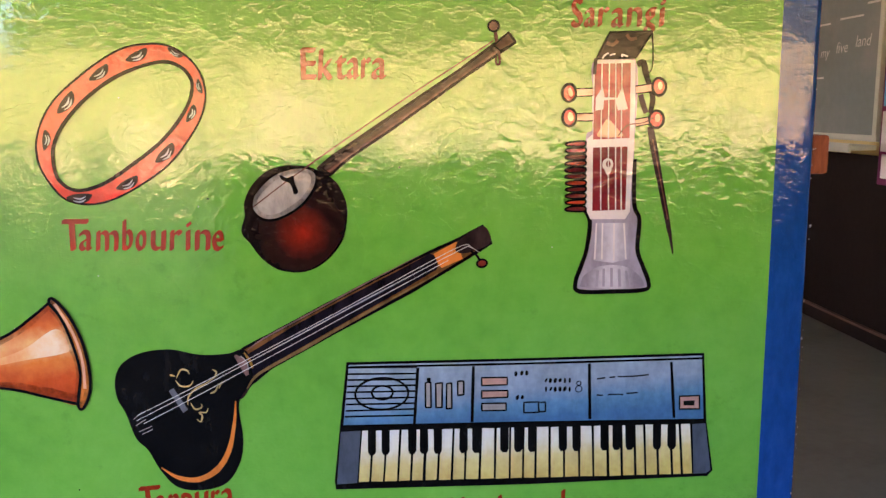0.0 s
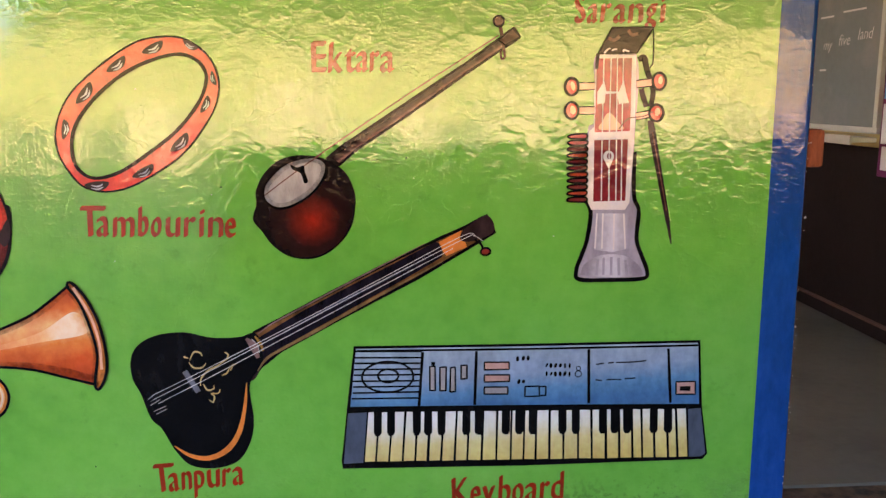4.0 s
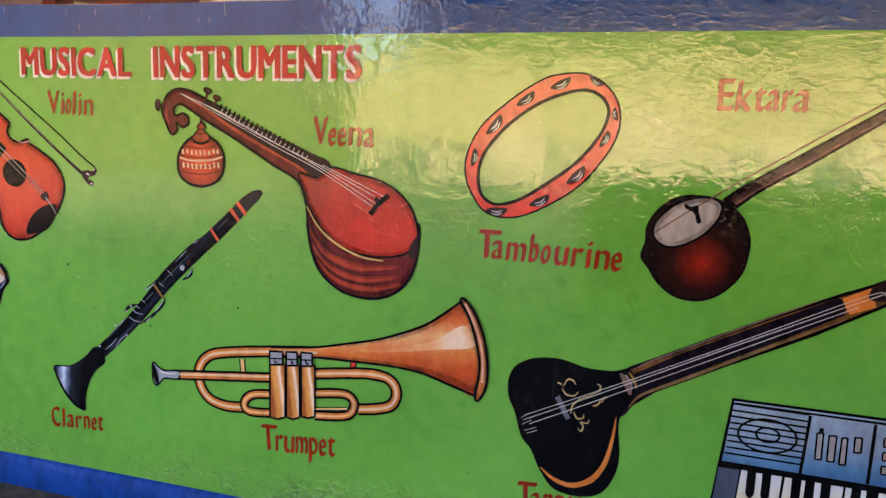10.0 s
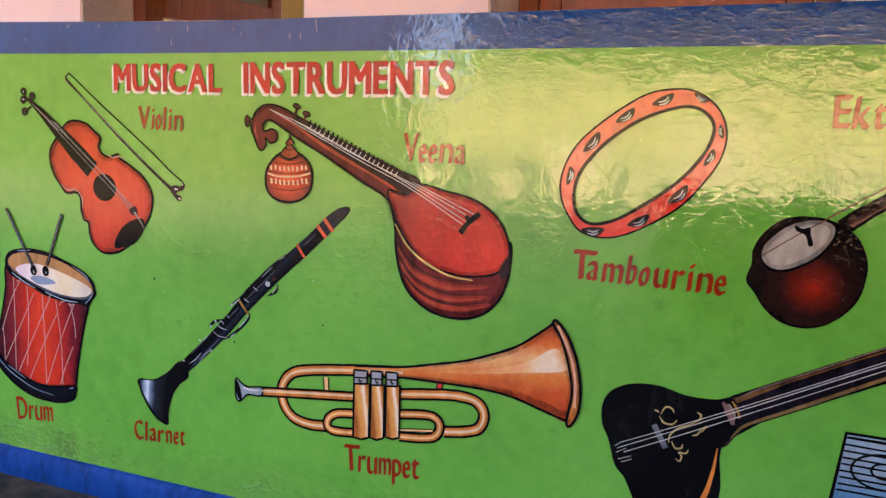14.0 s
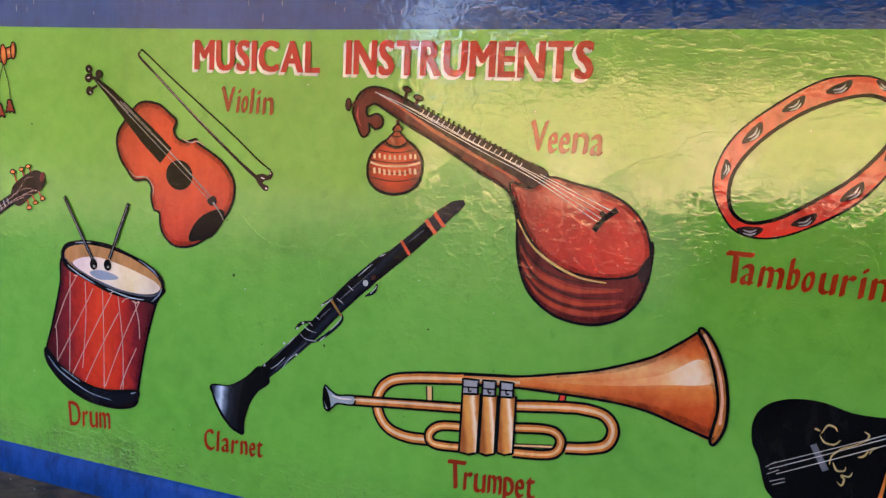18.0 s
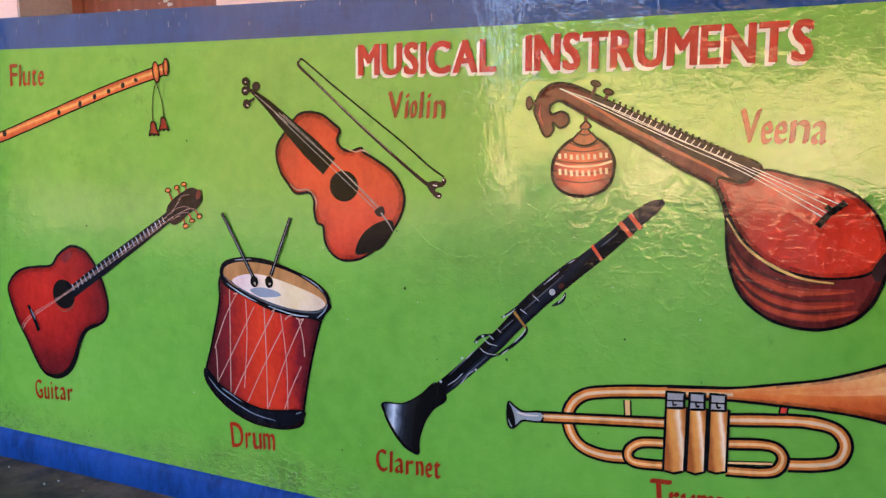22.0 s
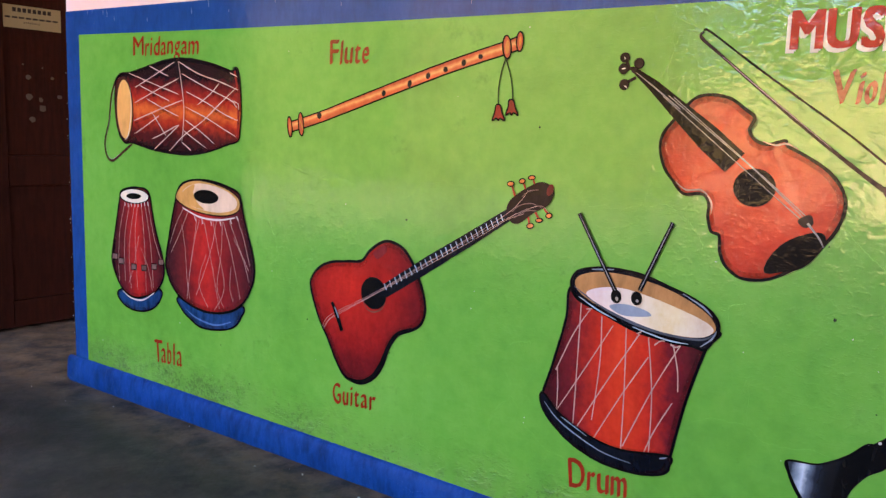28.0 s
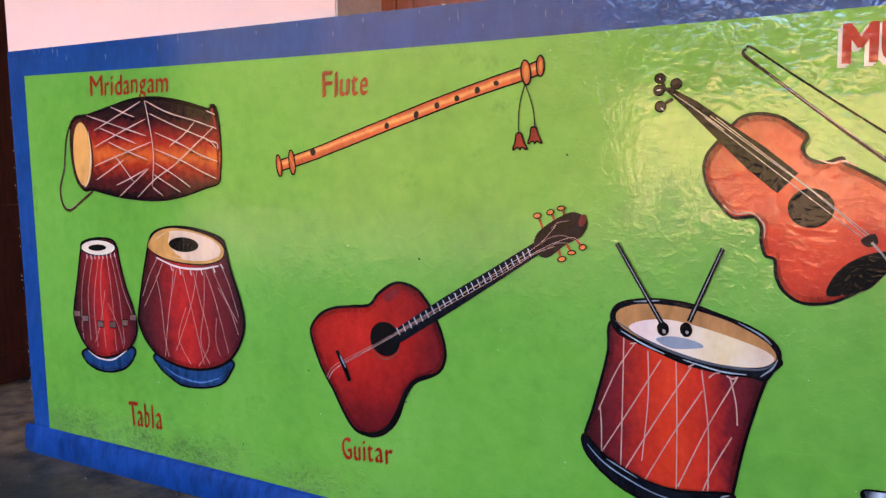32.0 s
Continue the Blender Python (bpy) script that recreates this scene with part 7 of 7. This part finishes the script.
SCRAP = matte("dull_paper_scraps", PX(84, 70, 60), 0.9, 0.2, 40.0)
for y, z, s in ((0.30, 1.02, 0.012), (0.30, 0.94, 0.014), (0.35, 0.93, 0.011), (0.355, 0.895, 0.016), (0.31, 0.85, 0.014), (0.43, 0.945, 0.010), (0.40, 1.02, 0.008), (0.28, 1.07, 0.005), (0.36, 1.06, 0.005)):
    ring_pts = [(-3.4262, y + s * (0.7 + 0.5 * random.random()) * math.cos(a), z + s * (0.6 + 0.5 * random.random()) * math.sin(a)) for a in np.linspace(0, math.tau, 9)[:-1]]
    tagged(mesh_of("paper_scrap", ring_pts, [tuple(range(8))], SCRAP), "torn pale scrap of paper stuck to the door", "paper scrap", "paper scraps")

# ---- classroom seen through the other doorway ----
bb = empty("blackboard", 3.1, 2.4, 1.3, "grey-green chalky blackboard with a pale frame", "blackboard")
put_b = lambda name, bm, mat, label="": part(name, local(bm, bb), mat, bb, label)
put_b("board", box(3.095, 3.12, 1.50, 3.6, 0.775, 1.95), SLATEBOARD)
put_b("frame_rail", box(3.085, 3.12, 1.47, 3.63, 0.752, 0.775, 0.003), BOARD_FRAME)
put_b("frame_rail", box(3.085, 3.12, 1.47, 3.63, 1.95, 1.98, 0.003), BOARD_FRAME)
put_b("frame_stile", box(3.085, 3.12, 1.475, 1.50, 0.775, 1.95, 0.003), BOARD_FRAME)
put_b("frame_stile", box(3.085, 3.12, 3.60, 3.63, 0.775, 1.95, 0.003), BOARD_FRAME)
put_b("chalk_tray", box(2.995, 3.09, 1.47, 3.4, 0.722, 0.740, 0.003), BOARD_FRAME, "pale green chalk tray")
put_b("tray_lip", box(2.985, 2.995, 1.47, 3.4, 0.715, 0.748, 0.002), BOARD_FRAME)


def chalk_word(text, y, z, h, slant=0.2):
    """Chalk handwriting on the board, facing the room."""
    vs, fs = glyphs(text, -0.008)
    verts = [(3.0942, y - (v.x + slant * v.y) * h, z + v.y * h) for v in vs]
    mesh_of("chalk_writing", verts, [f[::-1] for f in fs], CHALK, bb, "white chalk handwriting").location = -Vector(bb.location)


chalk_word("five", 1.80, 1.085, 0.062)
chalk_word("land", 1.665, 1.10, 0.062)
chalk_word("my", 1.915, 1.075, 0.055)
for y, z, w in ((1.78, 1.21, 0.16), (1.60, 1.25, 0.08), (1.93, 0.99, 0.05), (1.95, 1.20, 0.1)):
    put_b("chalk_bar", box(3.0942, 3.095, y - w, y, z, z + 0.007), CHALK, "smeared chalk stroke")

pin = empty("display_board", 3.1, 1.2, 0.9, "display board with pinned coloured papers", "display board")
put_p = lambda name, bm, mat, label="": part(name, local(bm, pin), mat, pin, label)
put_p("backing", box(3.09, 3.12, 0.75, 1.455, 0.60, 1.6, 0.003), MAGENTA)
for y0, y1, z0, z1, mat in ((1.05, 1.44, 0.72, 0.862, PAPER), (1.10, 1.43, 0.625, 0.71, PAPER), (1.405, 1.44, 0.88, 1.02, PAPER_BLUE), (1.05, 1.395, 0.88, 1.03, PAPER_GREEN), (1.05, 1.43, 1.05, 1.25, PAPER_TEAL)):
    put_p("paper_sheet", box(3.086, 3.09, y0, y1, z0, z1), mat)

stub = tagged(part("wooden_stub", box(2.078, 2.110, 0.012, 0.062, 0.764, 0.835, 0.007), RAW_WOOD), "worn orange wooden bolt block on the door jamb", "wooden block")
jamb_r = empty("door_frame", 2.09, 0.15, 0.0, "dark brown inner door frame at the wall's end", "door frame", kind="structure")
part("jamb", local(box(RIGHT + 0.002, RIGHT + 0.014, 0.10, THICK - 0.01, -0.02, 2.1, 0.003), jamb_r), DOOR_WOOD, jamb_r)


# ---- wear: chips along the wall's ends and pits low on the panel ----
def flecks(name, label, spots, mat, tall=1.0):
    verts, faces = [], []
    for x, y, z, s, flat in spots:
        base, n = len(verts), 6
        for a in range(n):
            r = s * (0.5 + 0.9 * random.random())
            verts.append((x + r * math.cos(a * math.tau / n) * (0.6 if flat else 1), y, z + r * math.sin(a * math.tau / n) * tall))
        faces.append(tuple(range(base, base + n)))
    tagged(mesh_of(name, verts, faces, mat), label, "paint chips", kind="stuff")


DRIP = matte("thin_whitewash", PX(112, 130, 168), 0.6, 0.2, 40.0)
random.seed(4)
edge = []
for i in range(26):
    z = random.uniform(0.08, 0.95)
    edge.append((RIGHT - random.uniform(0.0005, 0.006), -0.0016, z, random.choice((0.0012, 0.0016, 0.0025)), True))
    z = random.uniform(0.1, 1.0)
    edge.append((LEFT + random.uniform(0.0005, 0.006), -0.0016, z, random.choice((0.0012, 0.0018, 0.0028)), True))
for i in range(70):
    edge.append((random.uniform(-2.4, 1.9), -0.0024, random.uniform(0.1, 1.05) , random.uniform(0.0006, 0.0013), False))
flecks("chipped_paint", "small pale chips where paint came off the wall", edge, CHIP)
dents = []
for i in range(42):
    dents.append((random.uniform(-2.4, 1.9), -0.0023, 0.12 + 0.93 * random.random() ** 1.4, random.choice((0.0010, 0.0014, 0.0022, 0.0032)), False))
flecks("dark_dents", "small dark dents and specks in the painted wall", dents, GREEN_BLACK)
torn = []
for x, z in ((-1.02, 0.028), (-1.0, 0.034), (-0.985, 0.024), (-1.16, 0.018), (-1.10, 0.015), (0.83, 0.03), (0.95, 0.02)):
    torn.append((x, DEEP - 0.0632, sill(x) + 0.014 + z, random.uniform(0.004, 0.011), False))
flecks("flaked_window_paint", "pale flaked patches on the window rails", torn, CHIP, 0.5)
drips = []
for i in range(40):
    x = random.uniform(-2.5, 0.3)
    drips.append((x, -0.0014, sill(x) - random.uniform(0.005, 0.05), random.uniform(0.0008, 0.002), True))
flecks("whitewash_drips", "thin whitewash splashes on the blue band", drips, DRIP, 5.0)
litter = []
for i in range(22):
    litter.append((random.uniform(-2.7, -0.2), random.uniform(-0.16, -0.03), random.uniform(0.002, 0.006)))
verts, faces = [], []
for x, y, s in litter:
    base = len(verts)
    for a in range(5):
        r = s * (0.4 + random.random())
        verts.append((x + r * math.cos(a * 1.257), y + 0.5 * r * math.sin(a * 1.257), 0.003 - 0.012 * min(1.6, max(0, -x - 1)) + 0.004 * random.random()))
    faces.append(tuple(range(base, base + 5)))
tagged(mesh_of("floor_crumbs", verts, faces, CHIP), "plaster crumbs and dust on the floor by the skirting", "crumbs", kind="stuff")


# ---- pieces that belong to one part of a figure ----
def plain(ob):
    return ob.name.split(".")[0]


def middle(ob):
    vs = ob.data.vertices
    return sum((v.co for v in vs), Vector()) / len(vs)


def nest(thing, host, *pieces):
    """Hang the small pieces of a thing under the part of it that they sit on."""
    for top in [ob for ob in bpy.data.objects if ob.parent is None and plain(ob) == thing]:
        parts = list(top.children)
        hosts = [(middle(ob), ob) for ob in parts if plain(ob) == host]
        for ob in parts:
            if plain(ob) in pieces:
                here = middle(ob)
                ob.parent = min(hosts, key=lambda q: (q[0] - here).length)[1]


nest("painted_tambourine", "jingle", "jingle_shine")
nest("painted_trumpet", "valve", "valve_cap", "cap_line", "cap_mark")
nest("painted_trumpet", "bell", "bell_glare", "bell_shade", "bell_rim", "bell_shine")
nest("painted_trumpet", "mouthpiece", "mouth_rim", "mouth_shine")
nest("painted_trumpet", "tube", "tube_shine", "tube_glint")
nest("painted_veena", "gourd", "gourd_band", "gourd_dash", "gourd_neck", "gourd_ring")
nest("painted_veena", "fret_board", "fret", "fret_shine", "fret_board_end")
nest("painted_veena", "bowl", "rib", "rib_glow", "rib_line", "gold_edge", "dark_edge")
nest("painted_veena", "peg_head", "peg_stem")
nest("painted_veena", "scroll", "scroll_shine")
nest("painted_violin", "tuning_peg", "peg_shine", "peg_stem")
nest("painted_violin", "fingerboard", "board_shine")
nest("painted_violin", "body", "edge_tan", "sound_hole")
nest("painted_violin_bow", "stick", "stick_shine")
nest("painted_violin_bow", "frog", "frog_shine")
nest("painted_guitar", "tuning_peg", "peg_stem")
nest("painted_guitar", "neck", "fret")
nest("painted_guitar", "head", "head_glint", "head_tip")
nest("painted_guitar", "sound_hole", "hole_rim")
nest("painted_guitar", "bridge", "bridge_shine")
nest("painted_drum", "drumstick", "stick_ball", "stick_shine", "ball_shine")
nest("painted_drum", "rim", "rim_shine", "rim_glint")
nest("painted_drum", "bottom_band", "band_shine")
nest("painted_flute", "end_ring", "ring_shine")
nest("painted_flute", "tassel", "tassel_cord")
nest("painted_flute", "tube", "finger_hole")
nest("painted_keyboard", "control_panel", "button", "divider", "dot", "knob", "loop_mark", "screen", "screen_glass", "scribble", "slider", "speaker_ring", "speaker_slot")
nest("painted_mridangam", "skin", "skin_edge", "skin_rim")
nest("painted_mridangam", "strap", "strap_shine")
nest("painted_mridangam", "barrel", "end_ring", "lace", "lace_shade")
nest("painted_sarangi", "peg_head", "peg_stem", "peg_shine")
nest("painted_sarangi", "rosette", "rosette_heart", "rosette_tail")
nest("painted_sarangi", "bow_stick", "bow_shine", "bow_cord", "bow_frame")
nest("painted_sarangi", "base_panel", "stripe")
nest("painted_tabla_drum", "skin", "black_spot", "skin_band", "skin_rim", "skin_side")
nest("painted_tabla_drum", "shell", "lace", "lace_loop", "lace_fringe", "tuning_block")
nest("painted_tabla_drum", "base_ring", "ring_shine", "white_strip")
nest("painted_tanpura", "neck", "neck_edge", "heel", "heel_shine", "collar")
nest("painted_tanpura", "fingerboard", "board_shine")
nest("painted_tanpura", "body", "scroll", "crescent", "wire_end")
nest("painted_tanpura", "knob", "knob_stem")
nest("painted_ektara", "neck", "ferrule", "head_tip")
nest("painted_ektara", "gourd", "skin", "bridge")
nest("painted_ektara", "peg_head", "peg_stem")
nest("painted_clarinet", "bell", "bell_rim", "bell_shade")
nest("painted_clarinet", "body", "ring", "sheen", "key", "key_lever", "key_pad", "key_tip")
nest("painted_headline", "letter", "white_edge")
nest("notice", "sheet", "print_bar")
